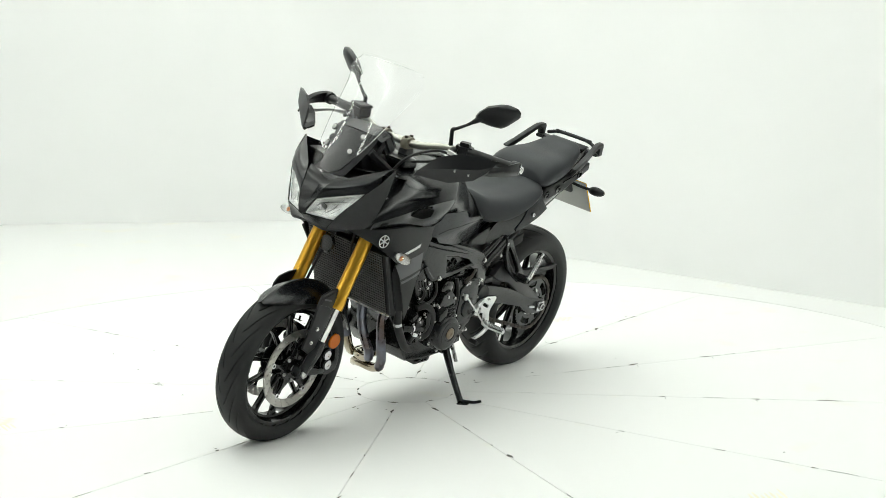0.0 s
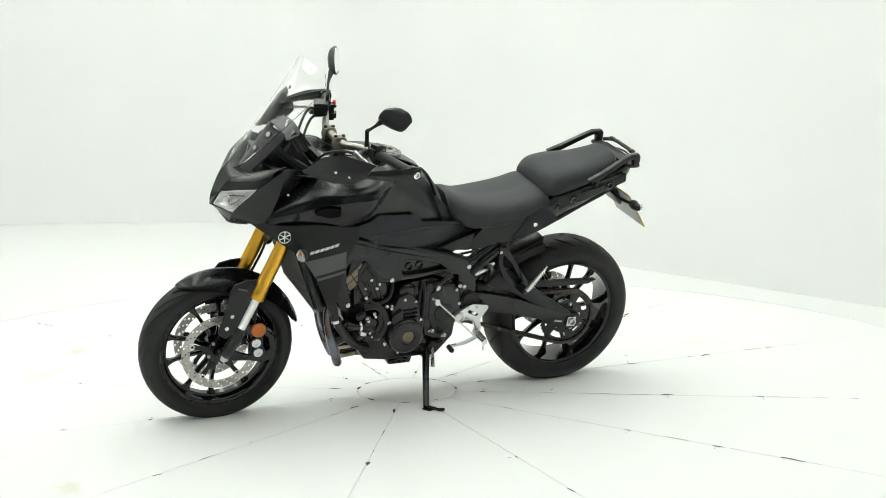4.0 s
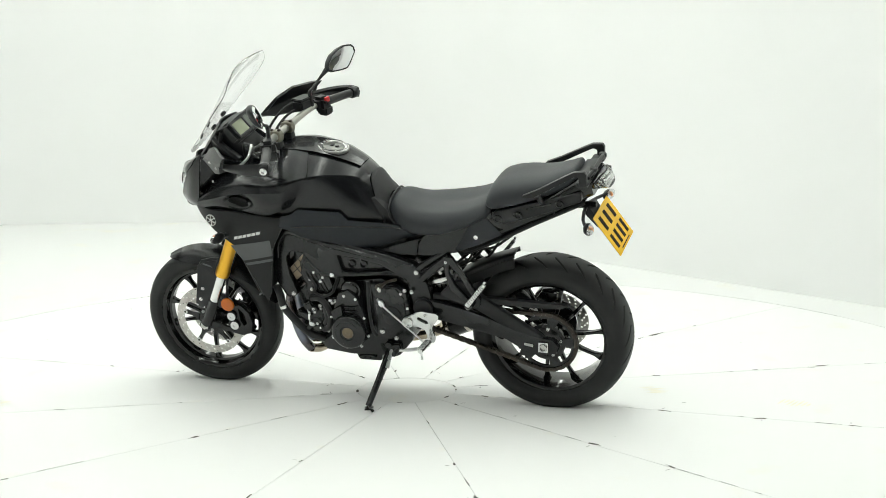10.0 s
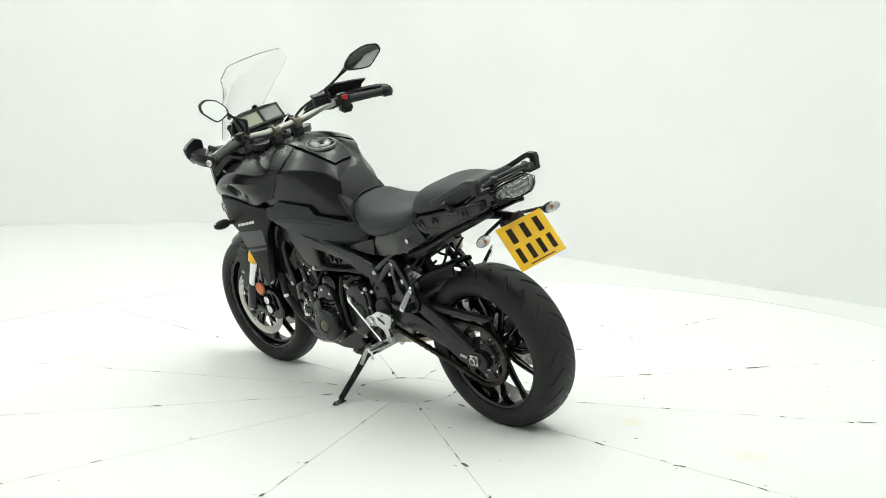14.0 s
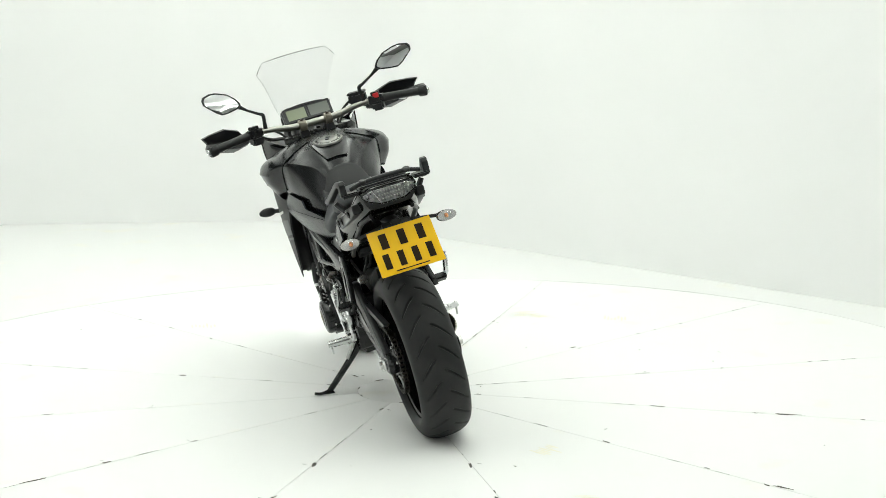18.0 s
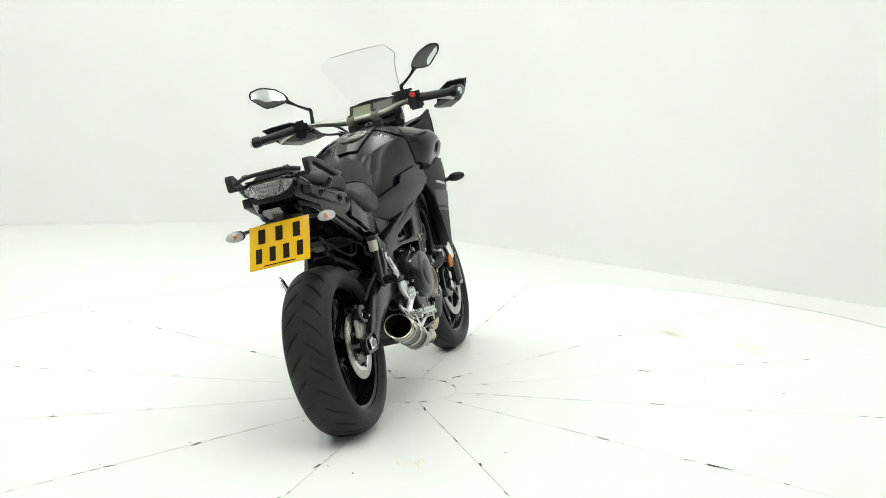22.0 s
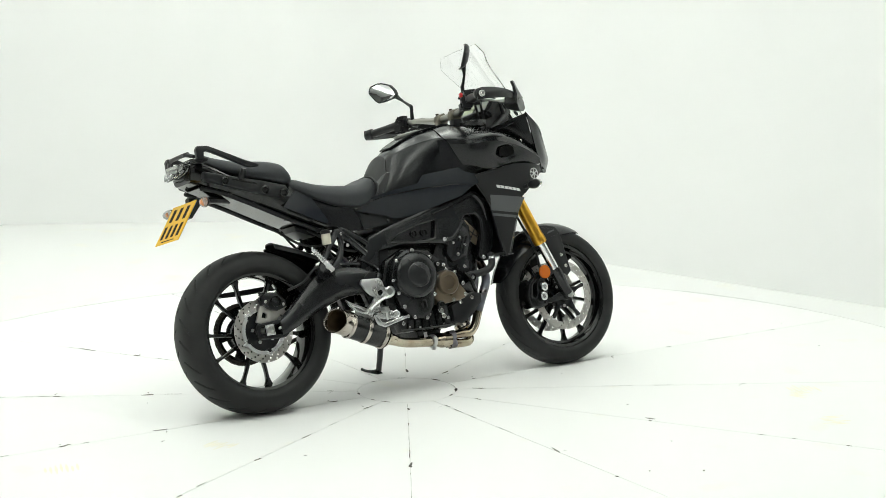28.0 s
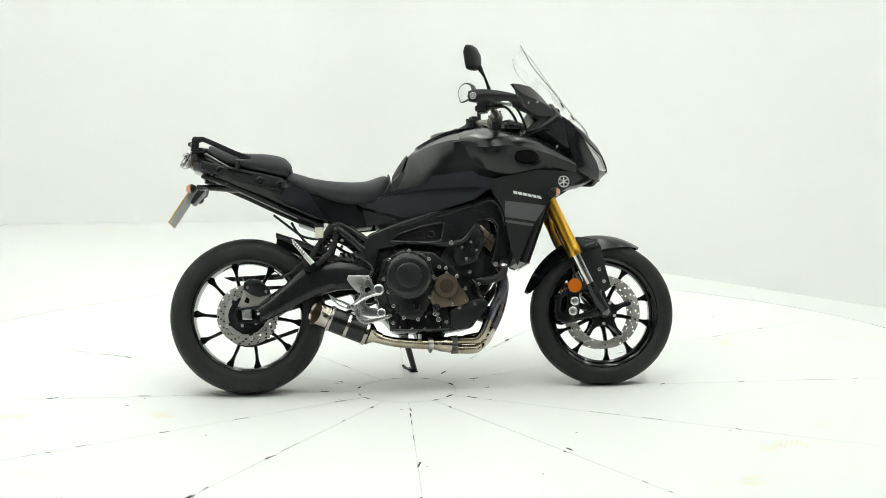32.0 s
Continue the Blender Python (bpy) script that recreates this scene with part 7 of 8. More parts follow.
# ---- handlebar and cockpit ----
def cockpit():
    bar = [(0.175, 0.440), (0.196, 0.385), (0.222, 0.310), (0.244, 0.250), (0.268, 0.180), (0.292, 0.110), (0.298, 0.050)]
    zs = [1.117, 1.121, 1.126, 1.129, 1.122, 1.106, 1.102]
    left = [Vector((x, y, z)) for (x, y), z in zip(bar, zs)]
    full = left + [Vector((0.298, 0, 1.102))] + [Vector((p.x, -p.y, p.z)) for p in left[::-1]]
    part("handlebar", tube(full, [0.011] * 4 + [0.012, 0.0145, 0.0145, 0.0145, 0.0145, 0.0145, 0.012] + [0.011] * 4, 14, 4), BAR_SILVER, bike, "silver tapered handlebar")
    for y in (0.055, -0.055):
        part("bar_clamp", slab([(0.276, 1.080), (0.322, 1.080), (0.326, 1.098), (0.320, 1.120), (0.310, 1.124), (0.288, 1.124), (0.276, 1.118), (0.271, 1.098)], y - 0.016, y + 0.016, 0.005), CLAMP_GREY, bike, "grey alloy bar clamp")
        part("clamp_riser", slab([(0.276, 1.046), (0.326, 1.046), (0.320, 1.082), (0.280, 1.082)], y - 0.019, y + 0.019, 0.005), MATTE_BLACK, bike)
        for x in (0.284, 0.314):
            part("clamp_screw", lathe([(0.007, 0), (0.007, 0.006), (0.004, 0.006), (0.004, 0.002), (0, 0.002)], (x, y, 1.122), (0, 0, 1), 14), CHAIN_STEEL, bike)
    for s in (1, -1):
        L = [Vector((p.x, s * p.y, p.z)) for p in left]
        part("grip", tube([L[0].lerp(L[1], 0.15), L[1], L[2].lerp(L[3], 0.5)], [0.0170, 0.0165, 0.0180], 16, 5), GRIP_RUBBER, bike, "ribbed black rubber grip")
        part("bar_end", lathe([(0, -0.008), (0.0215, -0.008), (0.0235, -0.004), (0.0235, 0.018), (0.019, 0.026), (0.010, 0.026), (0.009, 0.020), (0, 0.020)], L[0], (L[0] - L[1]), 24), MATTE_BLACK, bike)
        part("switchgear", joined(block((0.236, s * 0.262, 1.130), (0.056, 0.062, 0.060), 0.014, (0, 0, s * 20)), block((0.222, s * 0.262, 1.102), (0.050, 0.050, 0.036), 0.008, (0, 0, s * 20))), MATTE_BLACK, bike, "black switch cluster")
        for dy, dz, mt in ((0.0, 0.012, RED if s < 0 else MATTE_BLACK), (0.004, -0.006, GRIP_RUBBER), (-0.014, 0.004, GRIP_RUBBER)):
            part("switch_button", block((0.2085, s * (0.258 + dy), 1.135 + dz), (0.012, 0.024, 0.020) if mt is RED else (0.010, 0.014, 0.010), 0.002, (0, 0, s * 20)), mt, bike)
        part("lever_perch", tube([(0.262, s * 0.235, 1.126), (0.285, s * 0.240, 1.120), (0.300, s * 0.262, 1.115)], [0.014, 0.012, 0.010], 10, 3), MATTE_BLACK, bike)
        part("hand_lever", tube([(0.312, s * 0.245, 1.128), (0.300, s * 0.290, 1.119), (0.292, s * 0.330, 1.112), (0.302, s * 0.370, 1.100), (0.318, s * 0.400, 1.092)], [0.007, 0.0055, 0.0045, 0.0045, 0.0065], 8, 5, squash=1.3), STEEL, bike, "bright alloy hand lever")
        # mirror: clamp, bent stalk, faceted head with glass towards the rider
        head = [(0.436, 1.318), (0.428, 1.330), (0.398, 1.336), (0.372, 1.332), (0.328, 1.314), (0.300, 1.288), (0.287, 1.268), (0.286, 1.256), (0.300, 1.247), (0.345, 1.241), (0.372, 1.242), (0.392, 1.256), (0.434, 1.298)]
        head = [(a[0] + (b[0] - a[0]) * k, a[1] + (b[1] - a[1]) * k) for a, b in zip(head, head[1:] + head[:1]) for k in (0.1, 0.9)]
        if s < 0:
            head = [(y, 1.241 + (z - 1.241) * 0.93) for y, z in head]
        cy, cz = 0.362, 1.286
        mx, ma, mb = (0.226, 0.42, 0.33) if s > 0 else (0.184, 0.500, 0.30)
        part("mirror_stalk", tube([(0.255, s * 0.212, 1.135), (0.255, s * 0.209, 1.165), (0.256, s * 0.208, 1.192), (0.256 if s > 0 else 0.250, s * 0.226, 1.203), (0.254 if s > 0 else 0.236, s * 0.262, 1.226), (0.250 if s > 0 else 0.226, s * 0.280, 1.240), (0.246 if s > 0 else 0.213, s * 0.300, 1.256), (mx - ma * (0.315 - cy) + mb * (1.268 - cz) + 0.002, s * 0.315, 1.268)], [0.009, 0.0075, 0.008, 0.006, 0.0052, 0.007, 0.011, 0.012], 10, 4), MATTE_BLACK, bike, "thin black mirror stalk")
        rings = []
        for k, dx in ((1.0, -0.014), (1.02, -0.010), (0.98, -0.002), (0.84, 0.009), (0.5, 0.018), (0.12, 0.020)):
            rings.append([Vector((mx + dx - ma * (y - cy) * k + mb * (z - cz) * k, s * (cy + (y - cy) * k), cz + (z - cz) * k)) for y, z in head])
        part("mirror_shell", rings_mesh(rings), MATTE_BLACK, bike, "matt black faceted mirror housing")
        gl = [[Vector((mx - 0.0145 - 0.0035 * (1 - k * k) - ma * (y - cy) * 0.90 * k + mb * (z - cz) * 0.88 * k, s * (cy + (y - cy) * 0.90 * k), cz + (z - cz) * 0.88 * k)) for y, z in head] for k in (0.02, 0.25, 0.5, 0.7, 0.85, 1.0)]
        gl.append([v + Vector((0.003, 0, 0)) for v in gl[-1]])
        part("mirror_glass", rings_mesh(gl), MIRROR, bike, "mirror glass reflecting the white booth")
        # hand guard: slim arm from the bar end, angular blade in front
        arm = [[(0.150, 0.457, 1.136), (0.148, 0.462, 1.115), (0.152, 0.457, 1.094)], [(0.185, 0.464, 1.141), (0.184, 0.471, 1.116), (0.186, 0.464, 1.094)], [(0.245, 0.464, 1.138), (0.247, 0.472, 1.118), (0.247, 0.462, 1.096)],
               [(0.310, 0.446, 1.130), (0.316, 0.454, 1.114), (0.314, 0.442, 1.097)], [(0.360, 0.420, 1.121), (0.368, 0.424, 1.110), (0.362, 0.412, 1.099)], [(0.384, 0.402, 1.116), (0.388, 0.402, 1.109), (0.385, 0.396, 1.102)]]
        g = [[(x, s * y, z) for x, y, z in r] for r in arm]
        guard = part("hand_guard", shell(g, -0.013 * s, 4, 4), MATTE_BLACK, bike, "matt black hand guard")
        part("guard_bolt", lathe([(0.0135, 0), (0.0135, 0.006), (0.011, 0.008), (0.007, 0.008), (0.006, 0.004), (0.002, 0.004), (0, 0.0055)], (0.167, s * 0.4665, 1.115), (-0.18, s, 0), 24), ALLOY, guard, "bright bolt through the bar end")
        blade = [[(0.320, 0.473, 1.160), (0.336, 0.462, 1.140), (0.350, 0.447, 1.114)], [(0.352, 0.438, 1.164), (0.374, 0.428, 1.122), (0.370, 0.414, 1.078)], [(0.404, 0.368, 1.166), (0.432, 0.366, 1.112), (0.424, 0.350, 1.056)],
                 [(0.454, 0.306, 1.138), (0.484, 0.304, 1.098), (0.476, 0.292, 1.062)], [(0.506, 0.270, 1.084), (0.512, 0.268, 1.078), (0.506, 0.262, 1.068)]]
        g = [[(x, s * y, z) for x, y, z in r] for r in blade]
        part("guard_blade", shell(g, -0.011 * s, 1, 1), MATTE_BLACK, guard, "black blade of the hand guard", 15)
        flap = [[(0.354, 0.444, 1.112), (0.340, 0.424, 1.108), (0.322, 0.404, 1.106)], [(0.372, 0.412, 1.078), (0.350, 0.388, 1.080), (0.330, 0.372, 1.086)], [(0.424, 0.349, 1.057), (0.400, 0.332, 1.062), (0.380, 0.322, 1.072)], [(0.476, 0.291, 1.062), (0.455, 0.282, 1.066), (0.436, 0.276, 1.074)]]
        part("guard_flap", shell([[(x, s * y, z) for x, y, z in r] for r in flap], -0.006 * s, 1, 1), MATTE_BLACK, guard, "black lower fold of the hand guard", 15)
        bolts([(0.388, s * 0.402, 1.098), (0.428, s * 0.370, 1.106)], 0.007, 0.004, ALLOY, bike)
    # reservoir, cables
    part("brake_reservoir", joined(block((0.285, -0.196, 1.148), (0.052, 0.072, 0.040), 0.006, (0, 0, -20)), block((0.285, -0.196, 1.171), (0.056, 0.076, 0.010), 0.003, (0, 0, -20))), MATTE_BLACK, bike, "black brake fluid reservoir")
    for pts in ([(0.275, -0.235, 1.118), (0.330, -0.200, 1.150), (0.390, -0.130, 1.100), (0.430, -0.08, 1.00), (0.44, -0.06, 0.90)], [(0.270, -0.225, 1.110), (0.330, -0.170, 1.120), (0.380, -0.11, 1.06), (0.40, -0.07, 0.95)],
                [(0.290, 0.245, 1.115), (0.350, 0.215, 1.125), (0.400, 0.140, 1.080), (0.42, 0.08, 0.98), (0.38, 0.07, 0.88)], [(0.250, 0.240, 1.110), (0.320, 0.190, 1.075), (0.370, 0.110, 1.045), (0.36, 0.06, 0.94)],
                [(0.46, 0.03, 0.84), (0.51, 0.05, 0.72), (0.53, 0.085, 0.62), (0.585, 0.085, 0.50), (0.60, 0.085, 0.41)], [(0.46, -0.03, 0.84), (0.51, -0.05, 0.72), (0.53, -0.085, 0.62), (0.585, -0.085, 0.50), (0.60, -0.085, 0.41)]):
        part("cable", tube(pts, 0.0052, 8, 6), GRIP_RUBBER, bike)
    # instrument
    clus = part("instrument_housing", block((0.466, 0.0, 1.120), (0.046, 0.215, 0.088), 0.012, (0, 38, 0)), MATTE_BLACK, bike, "black instrument cluster")
    part("instrument_hood", shell([[(0.474, 0.110, 1.154), (0.464, 0.05, 1.170), (0.464, -0.05, 1.170), (0.474, -0.110, 1.154)], [(0.520, 0.108, 1.136), (0.520, 0.05, 1.150), (0.520, -0.05, 1.150), (0.520, -0.108, 1.136)]], 0.004, 4, 4), MATTE_BLACK, clus)
    nrm = Matrix.Rotation(radians(38), 4, "Y") @ Vector((-1, 0, 0))
    for y, w, mt in ((0.048, 0.082, LCD), (-0.050, 0.088, LCD_GREY)):
        part("display", block(Vector((0.466, y, 1.120)) + nrm * 0.024, (0.003, w, 0.056), 0.001, (0, 38, 0)), mt, clus, "greenish liquid crystal display" if mt is LCD else "grey liquid crystal display")
    part("display_bezel", joined(*[block(Vector((0.466, y, 1.120)) + nrm * 0.024 + (Matrix.Rotation(radians(38), 4, "Y") @ Vector((0, 0, dz))), (0.006, w, h), 0.001, (0, 38, 0)) for y, dz, w, h in ((0, 0.031, 0.205, 0.010), (0, -0.031, 0.205, 0.010), (0.099, 0, 0.010, 0.066), (-0.099, 0, 0.010, 0.066), (-0.004, 0, 0.008, 0.066))]), MATTE_BLACK, clus)
    pair("screen_bracket", tube([(0.53, 0.090, 1.06), (0.515, 0.100, 1.100), (0.503, 0.106, 1.130)], [0.010, 0.010, 0.006], 8, 4), MATTE_BLACK, bike)
    part("cockpit_bracket", slab([(0.40, 0.99), (0.54, 0.99), (0.575, 1.07), (0.53, 1.14), (0.47, 1.10), (0.42, 1.05)], -0.075, 0.075, 0.012), MATTE_BLACK, bike)
    pair("cockpit_bracket", tube([(0.44, 0.105, 1.02), (0.50, 0.100, 1.06), (0.55, 0.085, 1.10)], 0.016, 8, 4), MATTE_BLACK, bike)
    part("cockpit_tray", shell([[(0.40, 0.16, 1.005), (0.40, 0, 0.985), (0.40, -0.16, 1.005)], [(0.48, 0.19, 1.03), (0.48, 0, 1.005), (0.48, -0.19, 1.03)], [(0.58, 0.16, 1.05), (0.58, 0, 1.03), (0.58, -0.16, 1.05)]], 0.004, 4, 4), MATTE_BLACK, bike)


cockpit()


def controls_and_stand():
    # side stand: leg, foot and tang
    top, foot = Vector((-0.100, 0.125, 0.245)), Vector((-0.048, 0.285, 0.080))
    part("side_stand_leg", tube([top, top.lerp(foot, 0.5) + Vector((0.0, -0.004, 0)), foot], [0.016, 0.013, 0.012], 12, 5), ENGINE_BLACK, bike, "black steel side stand, folded out")
    part("side_stand_foot", block(foot + Vector((-0.006, 0.010, -0.005)), (0.034, 0.046, 0.009), 0.003, (14, 0, 20)), ENGINE_BLACK, bike)
    part("side_stand_tang", tube([foot + Vector((-0.004, 0.0, 0.002)), foot + Vector((-0.030, 0.040, 0.006)), foot + Vector((-0.044, 0.066, 0.018))], [0.007, 0.006, 0.006], 8, 4), ENGINE_BLACK, bike)
    part("stand_spring", tube([(-0.115, 0.145, 0.262), (-0.105, 0.19, 0.200)], 0.008, 8, 3), STEEL, bike)
    part("stand_bracket", slab([(-0.055, 0.285), (-0.14, 0.285), (-0.135, 0.225), (-0.08, 0.215)], 0.09, 0.135, 0.006), ENGINE_BLACK, bike)
    # footrest brackets of bright alloy
    plate_l = [(-0.182, 0.398), (-0.190, 0.413), (-0.206, 0.418), (-0.250, 0.441), (-0.262, 0.445), (-0.322, 0.437), (-0.331, 0.430), (-0.330, 0.420), (-0.303, 0.382), (-0.300, 0.372), (-0.310, 0.335), (-0.306, 0.316), (-0.290, 0.308), (-0.276, 0.318), (-0.278, 0.345), (-0.270, 0.366), (-0.245, 0.378), (-0.210, 0.376), (-0.190, 0.382)]
    hole = [(-0.243, 0.416), (-0.250, 0.420), (-0.285, 0.404), (-0.286, 0.395), (-0.278, 0.393), (-0.245, 0.408)]
    part("footrest_bracket", slab(plate_l, 0.158, 0.172, 0.003, [hole]), ALLOY, bike, "bright cast alloy footrest bracket")
    plate_r = [(-0.324, 0.456), (-0.246, 0.454), (-0.234, 0.440), (-0.226, 0.416), (-0.206, 0.411), (-0.187, 0.395), (-0.191, 0.377), (-0.211, 0.370), (-0.236, 0.366), (-0.256, 0.356), (-0.260, 0.342), (-0.240, 0.325), (-0.211, 0.321), (-0.189, 0.314), (-0.187, 0.296), (-0.204, 0.287), (-0.247, 0.290), (-0.283, 0.299), (-0.312, 0.316), (-0.323, 0.331), (-0.306, 0.348), (-0.288, 0.363), (-0.278, 0.382), (-0.294, 0.392), (-0.314, 0.414), (-0.331, 0.440)]
    slot_r = [(-0.261, 0.390), (-0.258, 0.404), (-0.243, 0.408), (-0.236, 0.396), (-0.250, 0.384)]
    part("footrest_bracket", slab(plate_r, -0.176, -0.164, 0.002, [slot_r]), ALLOY, bike, "bright cast alloy footrest bracket with brake pedal")
    part("bracket_rib", tube([(-0.212, -0.177, 0.378), (-0.258, -0.178, 0.364), (-0.306, -0.177, 0.334)], [0.006, 0.007, 0.006], 8, 4, squash=0.7), ALLOY, bike)
    bolts([(-0.248, -0.176, 0.441), (-0.274, -0.176, 0.405), (-0.310, -0.176, 0.332), (-0.268, -0.176, 0.316)], 0.0085, 0.007, STEEL, bike)
    part("bracket_hub", lathe([(0.017, 0), (0.017, 0.010), (0.013, 0.012), (0.011, 0.006), (0, 0.006)], (-0.197, -0.176, 0.303), (0, -1, 0), 24), ALLOY, bike)
    pair("bracket_boss", lathe([(0.021, 0), (0.021, 0.010), (0.016, 0.012), (0.014, 0.006), (0, 0.006)], (-0.205, 0.170, 0.396), (0, 1, 0), 28), ALLOY, bike)
    bolts([(-0.292, 0.172, 0.330), (-0.278, 0.172, 0.430)], 0.008, 0.006, STEEL, bike)
    for s in (1, -1):
        a, b = Vector((-0.286, s * 0.172, 0.322)), Vector((-0.280, s * 0.268, 0.324))
        d = b - a
        part("rider_footrest", joined(tube([a, a.lerp(b, 0.5), b], [0.013, 0.0125, 0.010], 10, 3), *[block(a + d * (0.15 + 0.085 * k) + Vector((0, 0, 0.010)), (0.022, 0.005, 0.005), 0.001) for k in range(10)], tube([b + Vector((0, -s * 0.01, -0.01)), b + Vector((0, -s * 0.012, -0.040))], 0.004, 6, 1)), ALLOY, bike, "ribbed bright alloy footrest")
    part("heel_plate", slab([(-0.408, 0.386), (-0.384, 0.370), (-0.347, 0.354), (-0.318, 0.339), (-0.308, 0.324), (-0.326, 0.319), (-0.364, 0.334), (-0.392, 0.357)], -0.178, -0.168, 0.002, [[(-0.380, 0.358), (-0.349, 0.345), (-0.329, 0.334), (-0.334, 0.328), (-0.362, 0.340)]]), ALLOY, bike, "bright cast alloy heel plate")
    part("gear_rod", tube([(-0.104, 0.182, 0.472), (-0.276, 0.186, 0.312)], 0.0034, 8, 1), ALLOY, bike, "thin bright gear linkage rod")
    part("gear_arm", slab([(-0.095, 0.485), (-0.112, 0.482), (-0.118, 0.462), (-0.104, 0.455), (-0.094, 0.465)], 0.170, 0.180, 0.003), ALLOY, bike)
    part("gear_pedal", tube([(-0.288, 0.185, 0.312), (-0.235, 0.190, 0.292), (-0.160, 0.200, 0.286)], [0.008, 0.008, 0.006], 8, 5), ALLOY, bike, "bright alloy gear pedal")
    part("pedal_tip", tube([(-0.160, 0.200, 0.286), (-0.158, 0.235, 0.286)], 0.010, 10, 1), GRIP_RUBBER, bike)
    part("brake_pedal", slab([(-0.306, 0.316), (-0.298, 0.282), (-0.284, 0.264), (-0.262, 0.257), (-0.164, 0.280), (-0.158, 0.287), (-0.164, 0.295), (-0.256, 0.276), (-0.272, 0.282), (-0.282, 0.300)], -0.196, -0.184, 0.004), ALLOY, bike, "bright flat alloy brake pedal")
    part("brake_pedal_tip", tube([(-0.166, -0.188, 0.288), (-0.164, -0.222, 0.288)], 0.008, 10, 1), ALLOY, bike)
    part("brake_cylinder", joined(tube([(-0.225, -0.150, 0.470), (-0.262, -0.150, 0.405)], 0.013, 12, 1), tube([(-0.225, -0.150, 0.470), (-0.24, -0.145, 0.500), (-0.30, -0.13, 0.54)], 0.006, 8, 4)), ENGINE_BLACK, bike)
    part("fluid_reservoir", lathe([(0, -0.026), (0.016, -0.026), (0.018, -0.02), (0.018, 0.016), (0, 0.016)], (-0.436, -0.142, 0.635), (0, 0, 1), 20), PALE_PLASTIC, bike, "milky brake fluid reservoir")
    part("reservoir_cap", lathe([(0.0195, 0.016), (0.0195, 0.028), (0.015, 0.031), (0, 0.031)], (-0.436, -0.142, 0.635), (0, 0, 1), 20), MATTE_BLACK, bike)
    part("reservoir_hose", tube([(-0.436, -0.142, 0.612), (-0.42, -0.125, 0.57), (-0.36, -0.09, 0.53), (-0.30, -0.09, 0.50)], 0.006, 8, 5), GRIP_RUBBER, bike)
    for pts in ([(-0.36, -0.055, 0.66), (-0.42, -0.06, 0.615), (-0.50, -0.055, 0.625), (-0.56, -0.03, 0.67), (-0.62, -0.01, 0.72)], [(-0.34, -0.030, 0.65), (-0.40, -0.020, 0.585), (-0.47, -0.010, 0.590), (-0.52, 0.0, 0.640), (-0.55, 0.01, 0.69)], [(-0.33, 0.05, 0.65), (-0.38, 0.055, 0.60), (-0.43, 0.05, 0.615), (-0.46, 0.04, 0.67)]):
        part("cable", tube(pts, 0.005, 8, 6), GRIP_RUBBER, bike)
    part("wiring", tube([(-0.25, -0.10, 0.60), (-0.30, -0.11, 0.575), (-0.36, -0.08, 0.60), (-0.42, -0.10, 0.635), (-0.47, -0.06, 0.68)], 0.006, 8, 5), GRIP_RUBBER, bike)
    part("wiring", tube([(-0.24, 0.09, 0.61), (-0.30, 0.07, 0.56), (-0.38, 0.06, 0.60), (-0.45, 0.05, 0.66)], 0.006, 8, 5), GRIP_RUBBER, bike)


controls_and_stand()


def nest(child, owner):
    """Small pieces become sub-parts of the part that carries them, the nearest of its name."""
    def plain(ob):
        return ob.name.split(".")[0]

    def middle(ob):
        vs = ob.data.vertices
        return ob.matrix_basis @ (sum((v.co for v in vs), Vector()) / max(1, len(vs)))
    owners = [ob for ob in bpy.data.objects if plain(ob) == owner and ob.parent == bike]
    for ob in [ob for ob in bpy.data.objects if plain(ob) == child and ob.parent == bike]:
        best = min(owners, key=lambda q: (middle(q) - middle(ob)).length)
        ob.matrix_basis = best.matrix_basis.inverted() @ ob.matrix_basis
        ob.parent = best


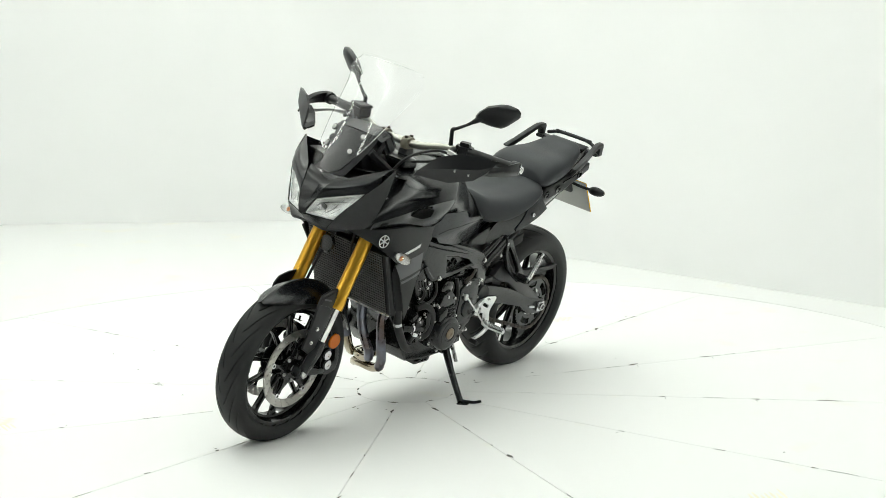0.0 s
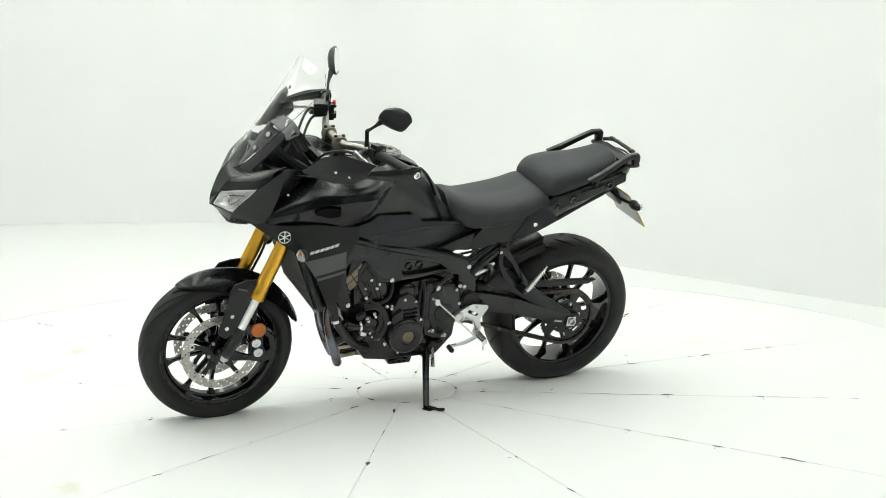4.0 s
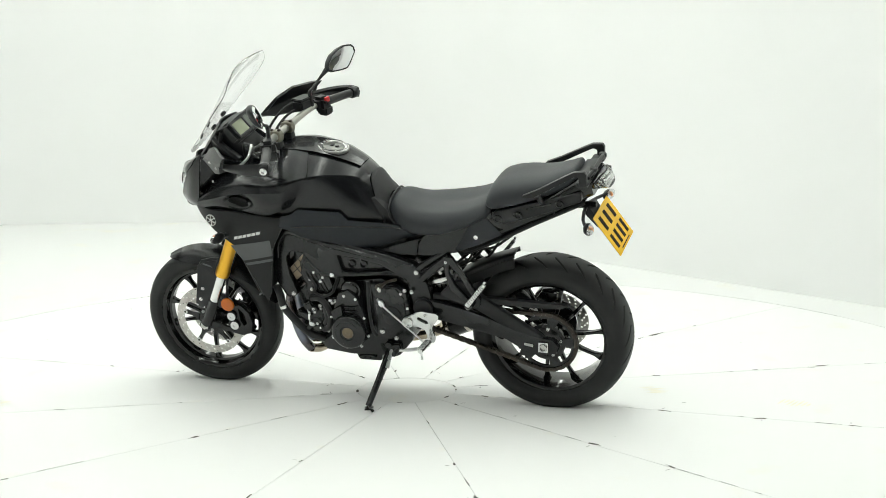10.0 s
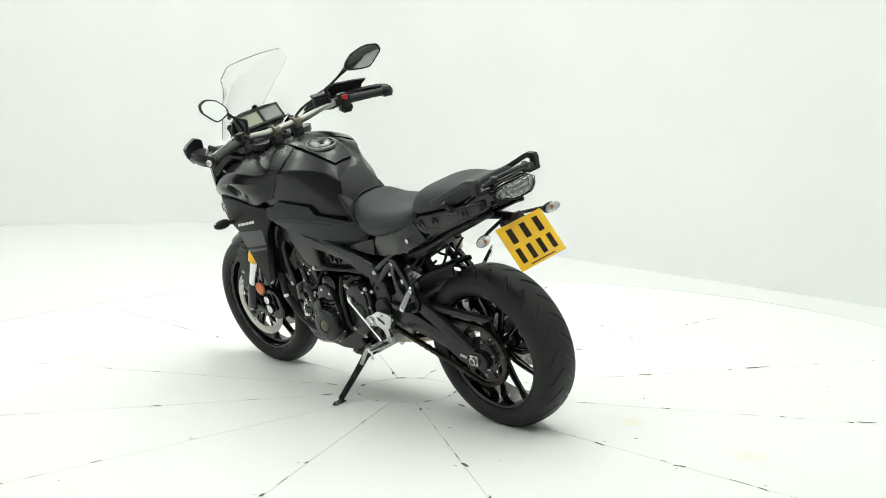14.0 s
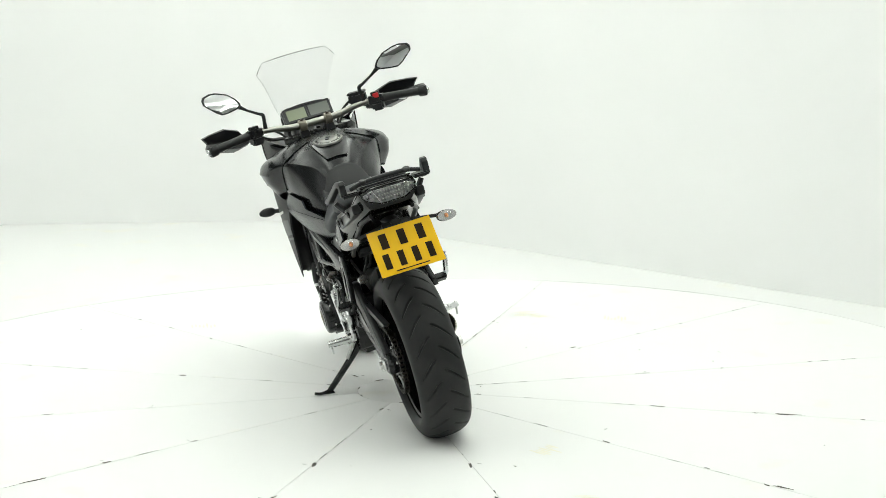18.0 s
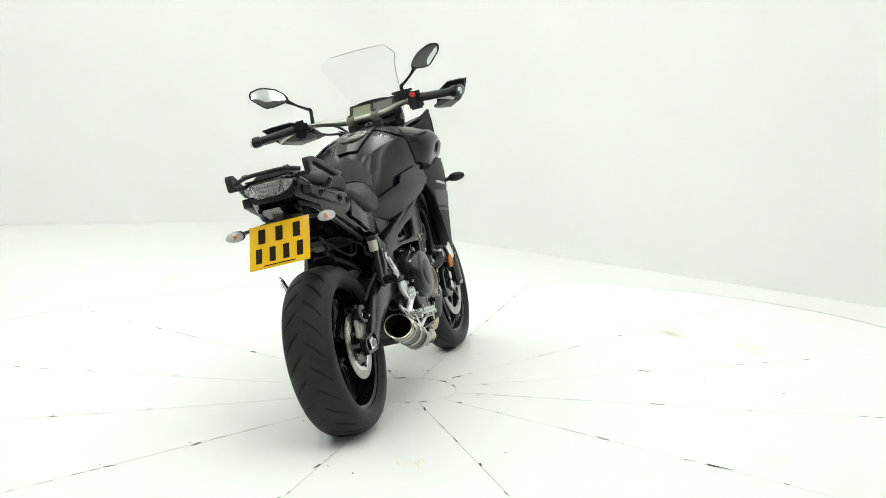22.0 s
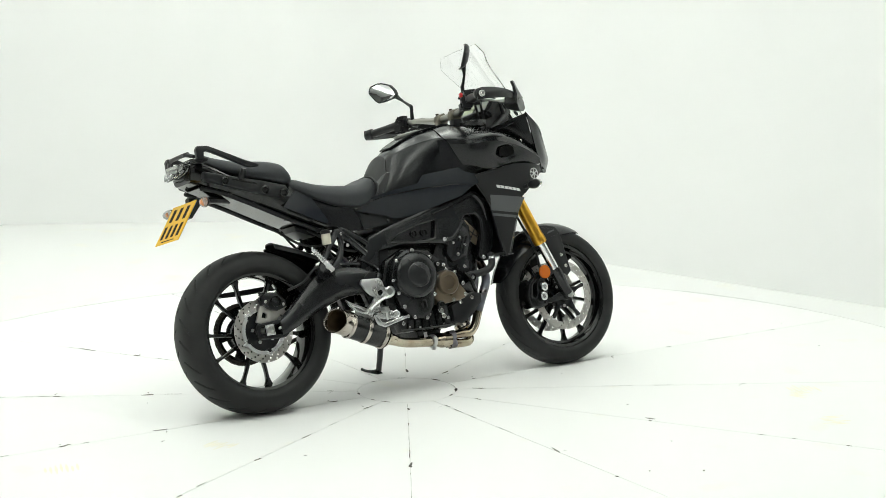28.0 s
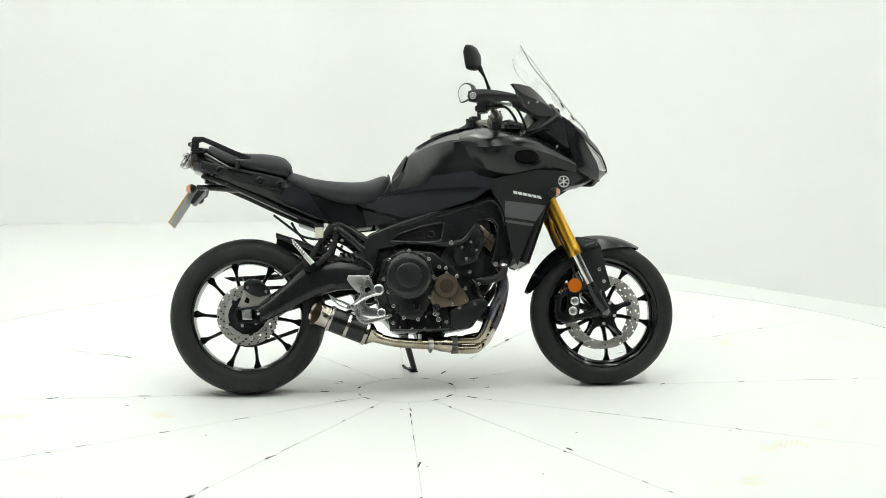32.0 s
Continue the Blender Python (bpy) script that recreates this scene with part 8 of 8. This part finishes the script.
for child, owner in (("mirror_glass", "mirror_shell"), ("screen_screw", "windscreen"), ("screen_washer", "windscreen"), ("tail_lamp_lens", "tail_lamp_housing"), ("tail_lamp_reflector", "tail_lamp_housing"),
                     ("tail_lamp_diode", "tail_lamp_housing"), ("tail_lamp_edge", "tail_lamp_housing"), ("lamp_divider", "tail_lamp_housing"), ("headlamp_lens", "headlamp_bowl"),
                     ("headlamp_rim", "headlamp_bowl"), ("headlamp_projector", "headlamp_bowl"), ("headlamp_bulb", "headlamp_bowl"), ("headlamp_vane", "headlamp_bowl"), ("light_guide", "headlamp_bowl"), ("headlamp_shelf", "headlamp_bowl"), ("guard_face", "fork_guard"), ("guard_mark", "fork_guard"),
                     ("emblem_ring", "emblem_ground"), ("emblem_bar", "emblem_ground"), ("panel_stripe", "side_panel"), ("name_bar", "side_panel"), ("mount_socket", "luggage_mount"), ("mount_groove", "luggage_mount"),
                     ("silencer_band", "silencer_sleeve"), ("silencer_end", "silencer_sleeve"), ("silencer_bore", "silencer_sleeve"), ("inspection_cap", "generator_cover"), ("piston_cap", "brake_caliper"),
                     ("switch_button", "switchgear"), ("radiator_core", "radiator_frame"), ("radiator_guard", "radiator_frame"), ("radiator_lip", "radiator_frame"), ("side_stand_foot", "side_stand_leg"),
                     ("side_stand_tang", "side_stand_leg"), ("reservoir_cap", "fluid_reservoir"), ("bracket_boss", "footrest_bracket"), ("bracket_rib", "footrest_bracket"), ("plate_back", "number_plate"),
                     ("cover_bolt", "tail_cover"), ("flank_crease", "flank_cover"), ("spar_port", "frame_spar"), ("spar_web", "frame_spar"), ("rail_strut", "grab_rail"), ("rail_foot", "grab_rail"),
                     ("clamp_screw", "bar_clamp"), ("pedal_tip", "gear_pedal"), ("hugger_skirt", "rear_hugger"), ("air_scoop", "tank_shroud"), ("scoop_mesh", "tank_shroud"), ("shroud_screw", "tank_shroud"), ("shroud_side", "tank_shroud"), ("case_rib", "generator_case"), ("generator_lug", "generator_case")):
    nest(child, owner)
for owner in ("rear_indicator", "front_indicator"):
    for child in ("indicator_lens", "indicator_reflector", "indicator_bulb"):
        for ob in [q for q in bpy.data.objects if q.name.split(".")[0] == child and q.parent == bike and (q.data.vertices[0].co.x > 0) == (owner == "front_indicator")]:
            home = [q for q in bpy.data.objects if q.name.split(".")[0] == owner and (q.data.vertices[0].co.y > 0) == (ob.data.vertices[0].co.y > 0)]
            ob.parent = home[0]


# ---- motion: the turntable and the machine on it turn together ----
def motions():
    stands = pose(-0.09357, -0.02454, 0.003) @ pose(0, 0, 0, 0, 0, 188.52) @ pose(0, 0, 0, -14.36, 0, 0)
    times = [i * 0.5 for i in range(65)]
    walk(table, [(t, pose(0, 0, 0, 0, 0, turn(t))) for t in times])
    walk(bike, [(t, pose(0, 0, 0, 0, 0, turn(t)) @ stands) for t in times])


motions()
